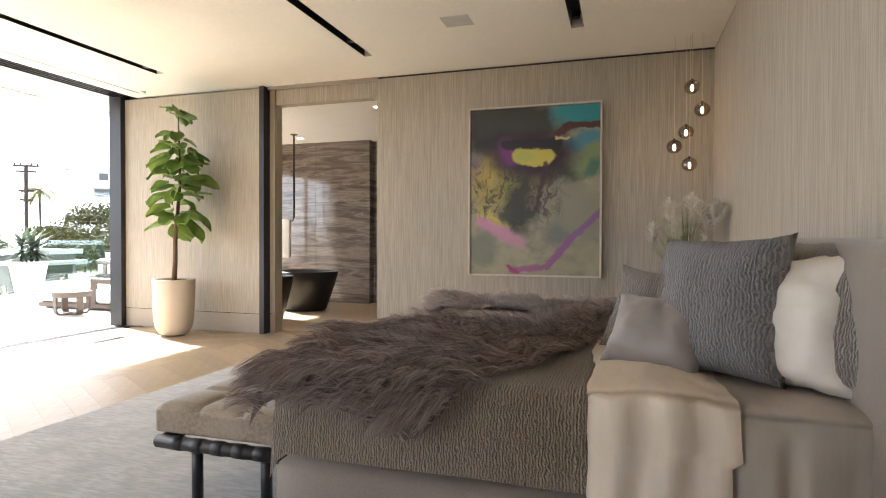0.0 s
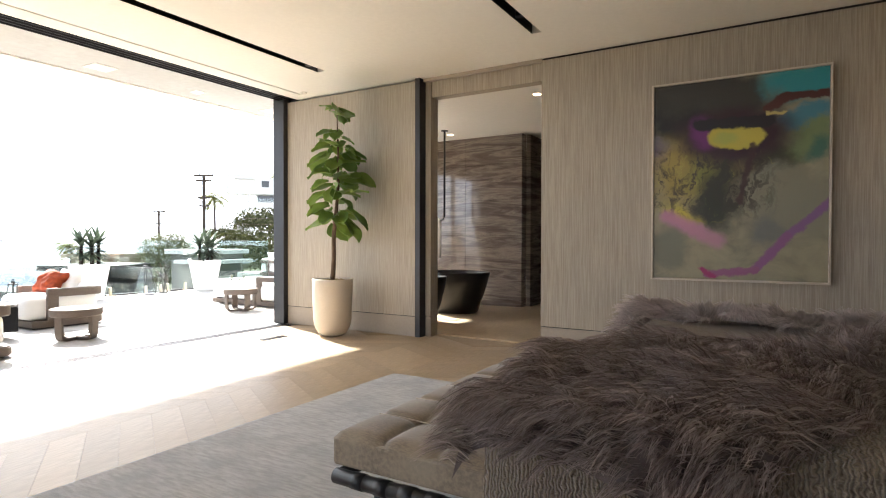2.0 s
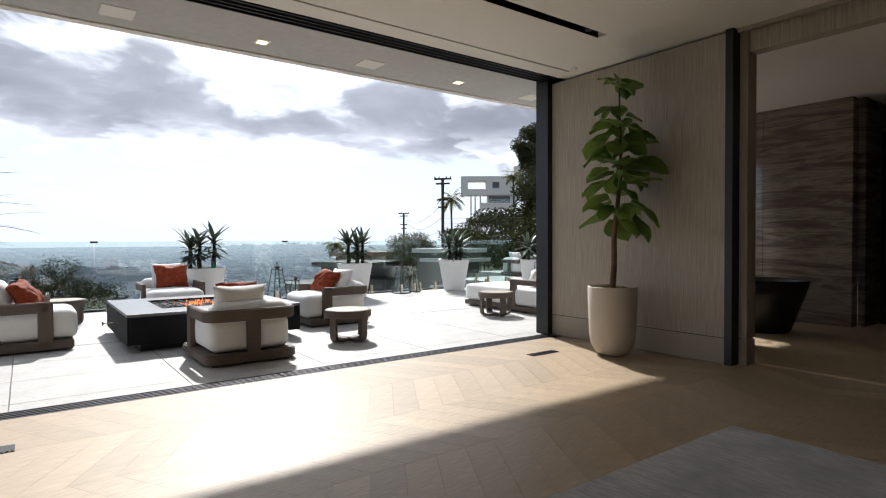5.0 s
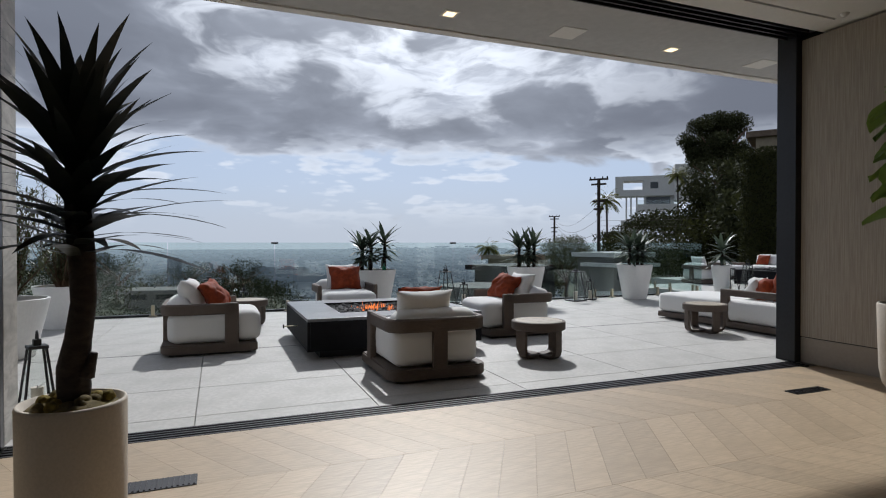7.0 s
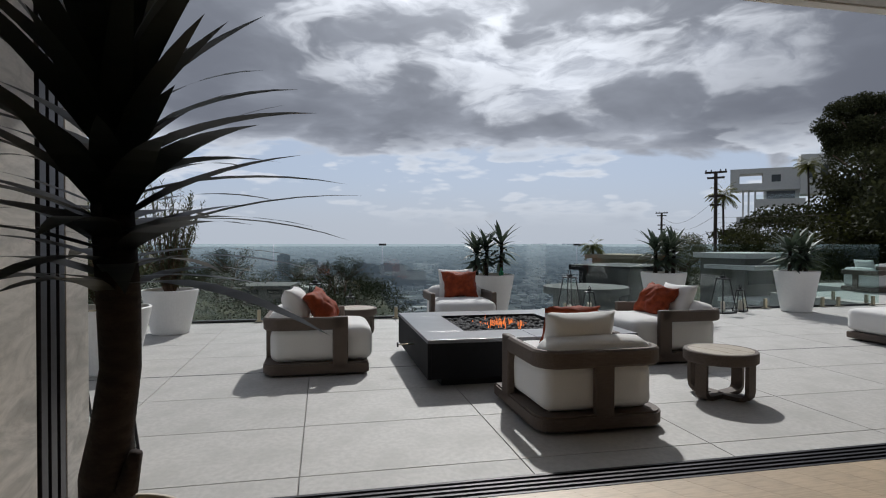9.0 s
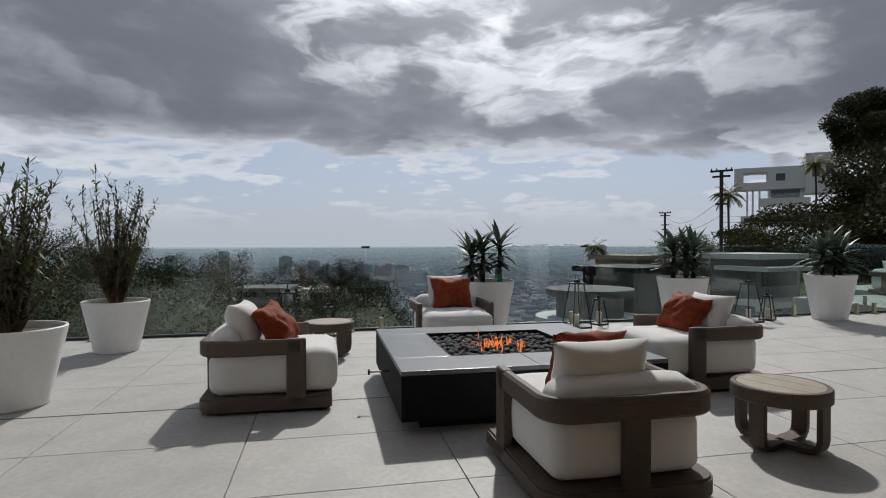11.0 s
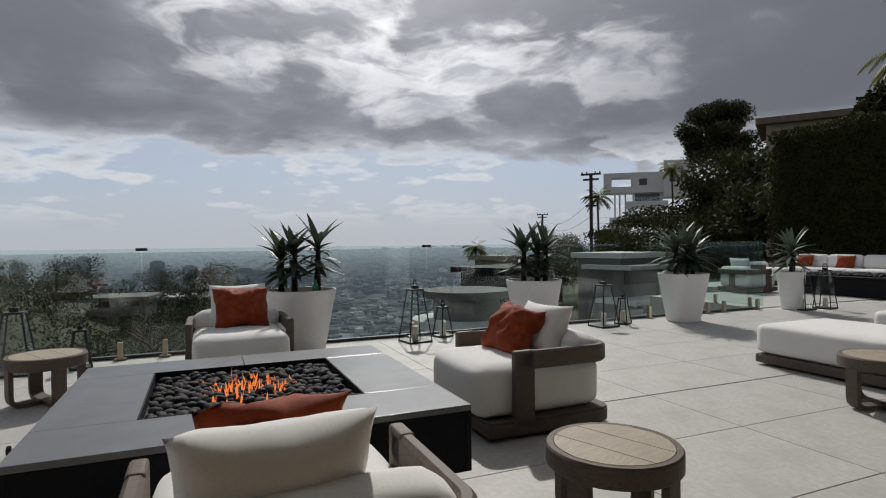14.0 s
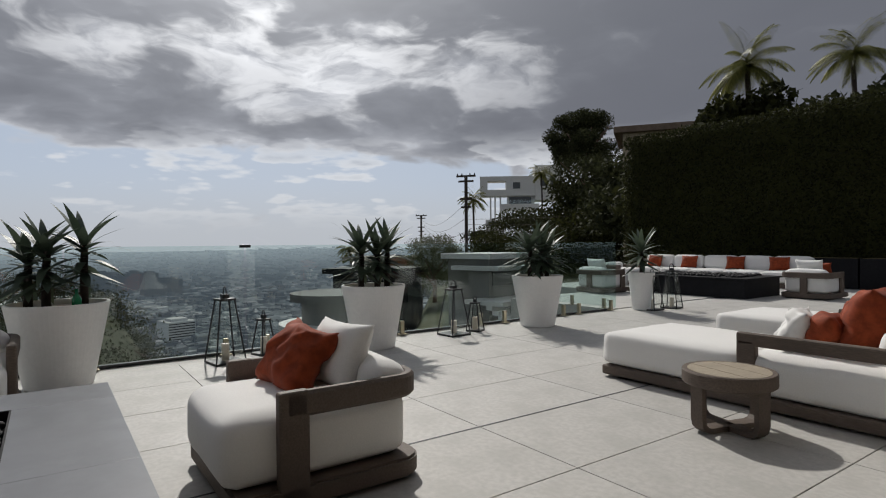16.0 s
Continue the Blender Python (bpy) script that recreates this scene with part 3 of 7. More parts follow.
# ---- building helpers ----
def part(name, bm, mat, parent=None, label="", smooth=False, place=None):
    me = bpy.data.meshes.new(name)
    bm.to_mesh(me)
    bm.free()
    me.materials.append(mat)
    if smooth:
        me.polygons.foreach_set("use_smooth", [True] * len(me.polygons))
    ob = new(name, me)
    ob.parent = parent
    if place is not None:
        ob.matrix_basis = place
    if label:
        tagged(ob, label)
    return ob


def thing(name, label, category, place=None, group="", kind=""):
    ob = new(name)
    ob.empty_display_size = 0.1
    if place is not None:
        ob.matrix_basis = place
    return tagged(ob, label, category, group, kind)


def solid(name, bm, mat, label, category, kind="", group="", smooth=False, place=None):
    return tagged(part(name, bm, mat, None, "", smooth, place), label, category, group, kind)


def box(x0, x1, y0, y1, z0, z1, bevel=0.0, bm=None, segments=2):
    bm = bm or bmesh.new()
    m = Matrix.Translation(((x0 + x1) / 2, (y0 + y1) / 2, (z0 + z1) / 2)) @ Matrix.Diagonal((abs(x1 - x0), abs(y1 - y0), abs(z1 - z0), 1))
    made = bmesh.ops.create_cube(bm, size=1, matrix=m)["verts"]
    if bevel:
        edges = {e for v in made for e in v.link_edges}
        bmesh.ops.bevel(bm, geom=list(edges), offset=bevel, segments=segments, affect="EDGES", profile=0.6)
    return bm


def lathe(profile, steps=40, bm=None, at=(0, 0, 0)):
    bm = bm or bmesh.new()
    rings = []
    for r, z in profile:
        rings.append([bm.verts.new((at[0] + r * math.cos(2 * math.pi * i / steps), at[1] + r * math.sin(2 * math.pi * i / steps), at[2] + z)) for i in range(steps)])
    for a, b in zip(rings, rings[1:]):
        for i in range(steps):
            bm.faces.new((a[i], a[(i + 1) % steps], b[(i + 1) % steps], b[i]))
    if profile[0][0] > 1e-4:
        bm.faces.new(rings[0][::-1])
    if profile[-1][0] > 1e-4:
        bm.faces.new(rings[-1])
    bmesh.ops.recalc_face_normals(bm, faces=bm.faces)
    return bm


def tube(points, radii, steps=8, bm=None):
    bm = bm or bmesh.new()
    pts = [Vector(p) for p in points]
    if isinstance(radii, (int, float)):
        radii = [radii] * len(pts)
    rings = []
    for i, p in enumerate(pts):
        way = (pts[min(i + 1, len(pts) - 1)] - pts[max(i - 1, 0)]).normalized()
        side = way.cross(Vector((0.31, 0.2, 0.93)) if abs(way.z) < 0.9 else Vector((1, 0.1, 0))).normalized()
        other = way.cross(side)
        rings.append([bm.verts.new(p + radii[i] * (math.cos(2 * math.pi * k / steps) * side + math.sin(2 * math.pi * k / steps) * other)) for k in range(steps)])
    for a, b in zip(rings, rings[1:]):
        for k in range(steps):
            bm.faces.new((a[k], a[(k + 1) % steps], b[(k + 1) % steps], b[k]))
    bm.faces.new(rings[0][::-1])
    bm.faces.new(rings[-1])
    return bm


def soft_box(w, d, h, r, bulge=0.02, seed=0, cuts=9, crease=0.006):
    """A stuffed box: rounded edges, swelling faces, slight wrinkles; its base at z = 0."""
    bm = bmesh.new()
    bmesh.ops.create_cube(bm, size=2)
    bmesh.ops.subdivide_edges(bm, edges=bm.edges[:], cuts=cuts, use_grid_fill=True)
    hw, hd, hh = w / 2, d / 2, h / 2
    for v in bm.verts:
        u = v.co.copy()
        p = Vector((u.x * hw, u.y * hd, u.z * hh))
        inner = Vector((max(-hw + r, min(hw - r, p.x)), max(-hd + r, min(hd - r, p.y)), max(-hh + r, min(hh - r, p.z))))
        off = p - inner
        if off.length > 1e-6:
            p = inner + off.normalized() * r
        k = bulge * (1 - u.x**2) * (1 - u.y**2) if abs(u.z) > 0.99 else 0
        p.z += math.copysign(k, u.z)
        p.x += math.copysign(bulge * 0.7 * (1 - u.z**2) * (1 - u.y**2), u.x) if abs(u.x) > 0.99 else 0
        p.y += math.copysign(bulge * 0.7 * (1 - u.z**2) * (1 - u.x**2), u.y) if abs(u.y) > 0.99 else 0
        n = noise.noise_vector(p * 6 + Vector((seed * 3.1, 1.7, seed)))
        p += n * crease
        v.co = p + Vector((0, 0, hh))
    return bm


def pillow(w, h, t, seed=0, cuts=20, crease=0.01, pinch=0.09):
    """A scatter cushion, upright in x and z, its base at z = 0, thick in y; the corners stand out."""
    bm = bmesh.new()
    n = cuts
    grids = []
    for side in (1, -1):
        rows = []
        for j in range(n + 1):
            row = []
            for i in range(n + 1):
                u, v = 2 * i / n - 1, 2 * j / n - 1
                edge = i in (0, n) or j in (0, n)
                if edge and side < 0:
                    row.append(grids[0][j][i])
                    continue
                thick = 0.0 if edge else t / 2 * ((1 - abs(u) ** 3.0) * (1 - abs(v) ** 3.0)) ** 0.55
                x = u * w / 2 * (1 - pinch * (1 - v * v))
                z = v * h / 2 * (1 - pinch * (1 - u * u))
                p = Vector((x, side * thick, z))
                q = noise.noise_vector(Vector((x * 7, z * 7, seed * 5.3 + side)))
                q += 0.5 * noise.noise_vector(Vector((x * 19, z * 19, seed * 2.3 + side)))
                p += q * crease * (0.4 + thick / t)
                row.append(bm.verts.new(p + Vector((0, 0, h / 2))))
            rows.append(row)
        grids.append(rows)
        for j in range(n):
            for i in range(n):
                f = (rows[j][i], rows[j][i + 1], rows[j + 1][i + 1], rows[j + 1][i])
                try:
                    bm.faces.new(f[::-1] if side > 0 else f)
                except ValueError:
                    pass
    return bm


def blade(bm, base, way, length, width, droop, up=Vector((0, 0, 1)), segments=5, fold=0.0):
    """A pointed leaf that leaves base along way and bends down."""
    way = Vector(way).normalized()
    side = way.cross(up)
    side = side.normalized() if side.length > 1e-3 else Vector((1, 0, 0))
    p, prev = Vector(base), None
    for i in range(segments + 1):
        k = i / segments
        half = width / 2 * min(1.0, 0.55 + k * 1.6) * (1 - k**2.2)
        lift = Vector((0, 0, fold * half))
        if i == segments:
            tip = bm.verts.new(p)
            bm.faces.new((prev[0], prev[1], tip))
        else:
            now = (bm.verts.new(p - side * half + lift), bm.verts.new(p + side * half + lift))
            if prev:
                bm.faces.new((prev[0], prev[1], now[1], now[0]))
            prev = now
        way = (way - up * droop / segments).normalized()
        p = p + way * length / segments


def leaf_cloud(bm, rng, centre, radii, count, size, flat=0.0):
    """Many small leaves through an uneven ball."""
    c = Vector(centre)
    for _ in range(count):
        d = Vector((rng.gauss(0, 1), rng.gauss(0, 1), rng.gauss(0, 1))).normalized()
        r = rng.random() ** 0.45
        p = c + Vector((d.x * radii[0], d.y * radii[1], d.z * radii[2])) * r
        a = Vector((rng.gauss(0, 1), rng.gauss(0, 1), rng.gauss(0, 1) * (1 - flat))).normalized() * size * rng.uniform(0.5, 1.2)
        b = a.cross(Vector((rng.gauss(0, 1), rng.gauss(0, 1), rng.gauss(0, 1)))).normalized() * size * rng.uniform(0.3, 0.6)
        v = [bm.verts.new(p + q) for q in (-a, b, a, -b)]
        bm.faces.new(v)


# ---- the room ----
CEIL = 3.055
WALL_X, SOUTH = 7.33, -7.6


def build_room():
    wall = thing("wall_north", "taupe grasscloth panelled wall with a plain baseboard", "wall", kind="structure")
    # panel beside the terrace opening, then the panel with the painting
    part("wall_panel", box(0.10, 2.215, 0.0, 0.22, 0.245, 3.03), GRASSCLOTH, wall)
    part("baseboard", box(0.10, 2.215, 0.003, 0.22, 0.0, 0.235), BASEBOARD, wall)
    # black strips in the gaps stand in for the shade there
    part("shadow_gap", box(0.10, 2.215, 0.02, 0.22, 0.235, 0.245), BLACK_METAL, wall)
    part("wall_panel", box(3.765, WALL_X + 0.2, 0.05, 0.30, 0.245, 3.03), GRASSCLOTH, wall)
    part("baseboard", box(3.765, WALL_X + 0.2, 0.053, 0.30, 0.0, 0.235), BASEBOARD, wall)
    part("shadow_gap", box(3.765, WALL_X + 0.2, 0.07, 0.30, 0.235, 0.245), BLACK_METAL, wall)
    part("shadow_gap", box(0.10, WALL_X + 0.2, 0.07, 0.30, 3.03, 3.10), BLACK_METAL, wall)
    door = thing("door_1", "tall doorway to the bathroom with a black steel post", "doorway", kind="structure")
    part("post", box(2.215, 2.285, -0.02, 0.22, 0.0, 3.052, 0.003), BLACK_METAL, door)
    part("jamb", box(2.288, 2.36, 0.10, 0.26, 0.245, 3.03), GRASSCLOTH, door)
    part("baseboard", box(2.288, 2.36, 0.103, 0.26, 0.0, 0.235), BASEBOARD, door)
    part("header", box(2.362, 3.763, 0.12, 0.26, 2.84, 3.03), GRASSCLOTH, door)
    part("door_track", box(2.288, 3.763, 0.05, 0.10, 3.02, 3.06), BASEBOARD, door)
    solid("wall_east", box(WALL_X, WALL_X + 0.2, SOUTH, 0.049, 0.0, 3.045), GRASSCLOTH, "pale grasscloth wall behind the bed", "wall", "structure")
    # the window gap is unseen, added to bring daylight to the bed's near side
    back = thing("wall_south", "plain grasscloth wall with an added window gap behind the walk", "wall", kind="structure")
    part("wall_panel", box(0.3, 2.6, SOUTH - 0.2, SOUTH - 0.002, 0.0, 3.05), GRASSCLOTH, back)
    part("wall_panel", box(4.85, WALL_X + 0.2, SOUTH - 0.2, SOUTH - 0.002, 0.0, 3.05), GRASSCLOTH, back)
    for x in (2.6, 4.79):
        part("mullion", box(x, x + 0.06, SOUTH - 0.12, SOUTH - 0.04, 0.0, 3.05), BLACK_METAL, back)
    solid("wall_stone", box(0.295, 2.1, SOUTH, -6.22, 0.0, 3.05, 0.004), STONE, "grey travertine wall beside the terrace opening", "wall", "structure")
    solid("wall_stone_outside", box(-0.20, 0.036, SOUTH, -6.22, 0.0, 3.08, 0.004), STONE, "grey travertine pier outside the sliding doors", "wall", "structure")
    bm = bmesh.new()
    slots = [(0.50, 0.53, -0.16), (1.39, 1.50, -0.78), (3.94, 4.035, -0.66), (6.04, 6.15, -0.83)]
    x = 0.27
    for a, b, end in slots:
        box(x, a, SOUTH, 0.069, CEIL, CEIL + 0.12, bm=bm)
        box(a, b, end, 0.069, CEIL, CEIL + 0.12, bm=bm)
        x = b
    box(x, WALL_X + 0.2, SOUTH, 0.069, CEIL, CEIL + 0.12, bm=bm)
    solid("ceiling", bm, CEILING, "flat white plaster ceiling with narrow black slots", "ceiling", "structure")
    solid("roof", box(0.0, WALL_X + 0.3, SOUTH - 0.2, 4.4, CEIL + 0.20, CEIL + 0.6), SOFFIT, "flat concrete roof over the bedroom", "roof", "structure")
    for (a, b, end), lamp_y in zip(slots[1:], ((-0.98, -3.6), (-1.06, -3.9), (-1.03, -4.0))):
        slot = thing("ceiling_slot", "black recessed ceiling slot with small warm spotlights", "ceiling light", group="ceiling slots")
        part("channel", box(a - 0.02, b + 0.02, SOUTH + 0.3, end, CEIL + 0.121, CEIL + 0.14), BLACK_METAL, slot)
        part("side", box(a, a + 0.004, SOUTH + 0.3, end, CEIL + 0.002, CEIL + 0.12), BLACK_METAL, slot)
        part("side", box(b - 0.004, b, SOUTH + 0.3, end, CEIL + 0.002, CEIL + 0.12), BLACK_METAL, slot)
        for y in lamp_y:
            mid = (a + b) / 2
            ring = part("lamp_ring", lathe([(0.024, 0), (0.036, 0), (0.036, 0.05), (0.024, 0.05)], 20, at=(mid, y, CEIL + 0.012)), BLACK_METAL, slot)
            part("lamp", lathe([(0.0, 0.0), (0.023, 0.0), (0.023, 0.01)], 20, at=(mid, y, CEIL + 0.03)), LAMP_GLOW, ring, "small glowing spotlight")
    groove = thing("curtain_track", "thin dark curtain groove in the ceiling", "curtain track")
    part("channel", box(0.49, 0.54, SOUTH, -0.16, CEIL + 0.121, CEIL + 0.13), BLACK_METAL, groove)
    vent = thing("ceiling_speaker", "flat square white ceiling speaker grille", "speaker")
    part("grille", box(4.99, 5.24, -1.41, -1.18, CEIL - 0.004, CEIL - 0.001), SOFFIT, vent)
    part("rim", box(4.98, 5.25, -1.42, -1.17, CEIL - 0.002, CEIL), CEILING, vent)
    det = thing("smoke_detector", "tiny white detector on the ceiling", "detector")
    part("body", lathe([(0.0, -0.03), (0.02, -0.03), (0.035, -0.01), (0.035, 0.0)], 20, at=(0.63, -0.22, CEIL)), CEILING, det, smooth=True)


def build_opening():
    frame_ = thing("window_1", "wide sliding door opening with black frame, doors slid away", "sliding door", kind="structure")
    part("jamb", box(-0.10, 0.095, -0.07, 0.16, 0.0, 3.12, 0.004), BLACK_METAL, frame_)
    part("jamb", box(0.039, 0.292, -6.34, -6.235, 0.0, 3.12, 0.004), BLACK_METAL, frame_)
    for x in (0.06, 0.14, 0.22):
        part("rail_strip", box(x, x + 0.05, -6.236, -6.215, 0.0, 3.055), TRACK, frame_)
    part("head_track", box(-0.02, 0.268, -6.2, -0.071, 3.085, 3.16), BLACK_METAL, frame_)
    for i in range(4):
        x = -0.01 + i * 0.072
        part("head_strip", box(x, x + 0.014, -6.2, -0.071, 3.058, 3.084), TRACK, frame_)
    part("sill_track", box(0.045, 0.238, -6.2, -0.071, -0.05, -0.018), BLACK_METAL, frame_)
    for i in range(5):
        x = 0.045 + i * 0.0437
        part("sill_strip", box(x, x + 0.018, -6.2, -0.071, -0.03, 0.002), TRACK, frame_)
    roof = thing("soffit", "grey plastered overhang above the terrace with white fascia", "soffit", kind="structure")
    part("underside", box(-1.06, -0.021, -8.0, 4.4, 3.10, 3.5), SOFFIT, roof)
    part("fascia", box(-1.16, -1.062, -8.0, 4.4, 3.085, 3.5), CEILING, roof)
    for y in (-5.7, -3.26, -0.82, 1.6):
        lamp = thing("soffit_downlight", "square recessed warm downlight in the overhang", "downlight", group="soffit downlights")
        rim = part("rim", box(-0.77, -0.63, y - 0.07, y + 0.07, 3.094, 3.099), CEILING, lamp)
        part("lamp", box(-0.745, -0.655, y - 0.045, y + 0.045, 3.090, 3.0935), LAMP_GLOW, rim, "glowing square diffuser")
    for y in (-4.5, -2.06, 0.45):
        sp = thing("soffit_speaker", "flat square pale speaker in the overhang", "speaker", group="soffit speakers")
        part("grille", box(-0.83, -0.57, y - 0.13, y + 0.13, 3.093, 3.099), CEILING, sp)


def build_floor_vent(x, y, length, width):
    v = thing("floor_vent", "dark slotted metal air vent set in the oak floor", "floor vent", group="floor vents")
    part("frame", box(x - width / 2, x + width / 2, y - length / 2, y + length / 2, 0.001, 0.004), BLACK_METAL, v)
    n = int(length / 0.022)
    for i in range(n):
        yy = y - length / 2 + (i + 0.5) * length / n
        part("slat", box(x - width / 2 + 0.008, x + width / 2 - 0.008, yy - 0.004, yy + 0.004, 0.004, 0.008), TRACK, v)


def build_bathroom():
    top = 2.98
    solid("floor_bathroom", box(-0.2, 5.2, 0.301, 5.6, -0.1, 0.004), OAK, "pale oak floor of the bathroom", "floor", "structure")
    solid("ceiling_bathroom", box(-0.2, 5.2, 0.262, 5.6, top, top + 0.15), CEILING, "white bathroom ceiling", "ceiling", "structure")
    m = thing("wall_marble", "polished brown banded marble slab wall", "wall", kind="structure")
    zs = [0.0, 0.62, 1.24, 1.86, 2.48, top]
    for a, b in zip(zs, zs[1:]):
        part("slab", box(-0.19, 1.02, 3.40, 3.6, a + 0.001, b - 0.001, 0.002), MARBLE, m)
        part("slab", box(1.023, 2.12, 3.40, 3.6, a + 0.001, b - 0.001, 0.002), MARBLE, m)
    solid("wall_bath_east", box(5.0, 5.2, 0.301, 5.6, 0.0, top), DARK_CABINET, "dark stone bathroom wall", "wall", "structure")
    solid("wall_bath_north", box(2.121, 5.0, 5.4, 5.6, 0.0, top), DARK_CABINET, "dark stone wall at the back of the shower", "wall", "structure")
    solid("wall_bath_side", box(2.12, 2.2, 3.601, 5.4, 0.0, top), MARBLE, "marble return wall of the shower", "wall", "structure")
    out = thing("wall_bath_west", "outer bathroom wall with a tall window", "wall", kind="structure")
    part("wall_pier", box(-0.2, 0.0, 0.221, 0.75, 0.0, top), WHITE_HOUSE, out)
    part("wall_pier", box(-0.2, 0.0, 3.0, 3.399, 0.0, top), WHITE_HOUSE, out)
    part("lintel", box(-0.2, 0.0, 0.75, 3.0, 2.5, top), WHITE_HOUSE, out)
    part("mullion", box(-0.14, -0.08, 1.84, 1.90, 0.0, 2.5), BLACK_METAL, out)
    sc = thing("shower_screen", "dark glass shower enclosure with black frame", "shower screen")
    for x0, x1 in ((2.26, 3.02), (3.06, 3.82), (3.86, 4.7)):
        p = part("pane", box(x0, x1, 3.98, 3.99, 0.02, 2.55), SMOKE_GLASS, sc)
        part("stile", box(x1, x1 + 0.04, 3.965, 4.005, 0.0, 2.6), BLACK_METAL, sc)
    part("top_rail", box(2.22, 4.75, 3.965, 4.005, 2.6, 2.64), BLACK_METAL, sc)
    for (x, y) in ((3.3, 1.1), (1.0, 2.9), (3.4, 4.7)):
        l = thing("bathroom_downlight", "small square recessed ceiling downlight", "downlight", group="bathroom downlights")
        rim = part("rim", box(x - 0.06, x + 0.06, y - 0.06, y + 0.06, top - 0.006, top - 0.001), CEILING, l)
        part("lamp", box(x - 0.04, x + 0.04, y - 0.04, y + 0.04, top - 0.010, top - 0.0065), LAMP_GLOW, rim, "glowing diffuser")
    for (x, y, sx, sy) in ((1.52, 1.02, 0.36, 0.26), (1.42, 2.28, 0.50, 0.36)):
        tub = thing("bathtub", "matt black freestanding oval bathtub with tapered sides", "bathtub", pose(x, y, 0), group="black tubs")
        outer = [(0.62, 0.0), (0.68, 0.04), (0.80, 0.25), (0.93, 0.48), (1.0, 0.635), (0.985, 0.65), (0.95, 0.635), (0.86, 0.40), (0.62, 0.16), (0.0, 0.14)]
        bm = lathe(outer, 48)
        bmesh.ops.scale(bm, vec=(sx + 0.12, sy + 0.1, 1), verts=bm.verts)
        part("basin", bm, TUB_BLACK, tub, smooth=True)
    hang = thing("towel_rail", "black tubular towel rail hung from the ceiling", "towel rail")
    part("pole", tube([(1.09, 2.55, top), (1.09, 2.55, 1.55), (1.07, 2.55, 1.50), (1.02, 2.55, 1.485), (0.72, 2.55, 1.485)], 0.017, 10), BLACK_METAL, hang, smooth=True)
    part("pole", tube([(0.72, 2.55, top), (0.72, 2.55, 1.485)], 0.017, 10), BLACK_METAL, hang, smooth=True)
    for x in (1.09, 0.72):
        part("rose", lathe([(0.06, -0.012), (0.06, 0.0)], 20, at=(x, 2.55, top)), BLACK_METAL, hang)
    towel = soft_box(0.24, 0.05, 0.66, 0.02, 0.01, 3)
    solid("towel", towel, TOWEL, "white towel hanging over the black rail", "towel", smooth=True, place=pose(0.90, 2.55, 0.86))
    tap = thing("bath_tap", "tall black floor-standing bath tap", "tap")
    part("stand", tube([(0.92, 1.72, 0.0), (0.92, 1.72, 0.92), (0.92, 1.76, 0.98), (0.92, 1.86, 0.98), (0.92, 1.91, 0.94)], 0.016, 10), BLACK_METAL, tap, smooth=True)
    part("handle", tube([(0.92, 1.72, 0.80), (0.98, 1.70, 0.82)], 0.012, 8), BLACK_METAL, tap, smooth=True)


build_room()
build_opening()
build_floor_vent(0.85, -0.95, 0.37, 0.11)
build_floor_vent(0.90, -5.40, 0.37, 0.13)
build_bathroom()
solid("floor_base", box(0.239, WALL_X + 0.2, SOUTH, 0.30, -0.12, -0.012), PLANK_BED, "oak sub-floor under the oak planks", "floor", "structure")
solid("rug", soft_box(4.35, 4.35, 0.022, 0.009, 0.0, 5, 14, 0.001), RUG, "silver-grey viscose rug on the oak floor", "rug", place=pose(5.30, -3.87, 0.0))


# ---- bed and bench ----
def draped(bm_cols, bm_rows, fn):
    bm = bmesh.new()
    g = [[bm.verts.new(fn(i / bm_cols, j / bm_rows)) for i in range(bm_cols + 1)] for j in range(bm_rows + 1)]
    for j in range(bm_rows):
        for i in range(bm_cols):
            bm.faces.new((g[j][i], g[j][i + 1], g[j + 1][i + 1], g[j + 1][i]))
    return bm


BED_Y0, BED_Y1 = -4.14, -1.95


def over_bed(s, top, low, out, y0=BED_Y0, y1=BED_Y1):
    """Across the bed: s from 0 (low at the near side) over the top to 1 (low at the far side): y, z."""
    side = top - low
    width = y1 - y0
    total = width + 2 * side
    d = s * total
    r = 0.07
    if d < side:
        z = low + d
        y = y0 - out * (1 - d / side) ** 1.5 * 0.5
        if side - d < r:
            k = (side - d) / r
            y += r * 0.3 * (1 - k)
            z -= 0.012 * (1 - k)
        return y, z
    if d > side + width:
        y, z = over_bed(1 - s, top, low, out, y0, y1)
        return y0 + y1 - y, z
    y = y0 + (d - side)
    k = min(y - y0, y1 - y) / r
    return y, top - (0.03 * (1 - k) ** 2 if k < 1 else 0)


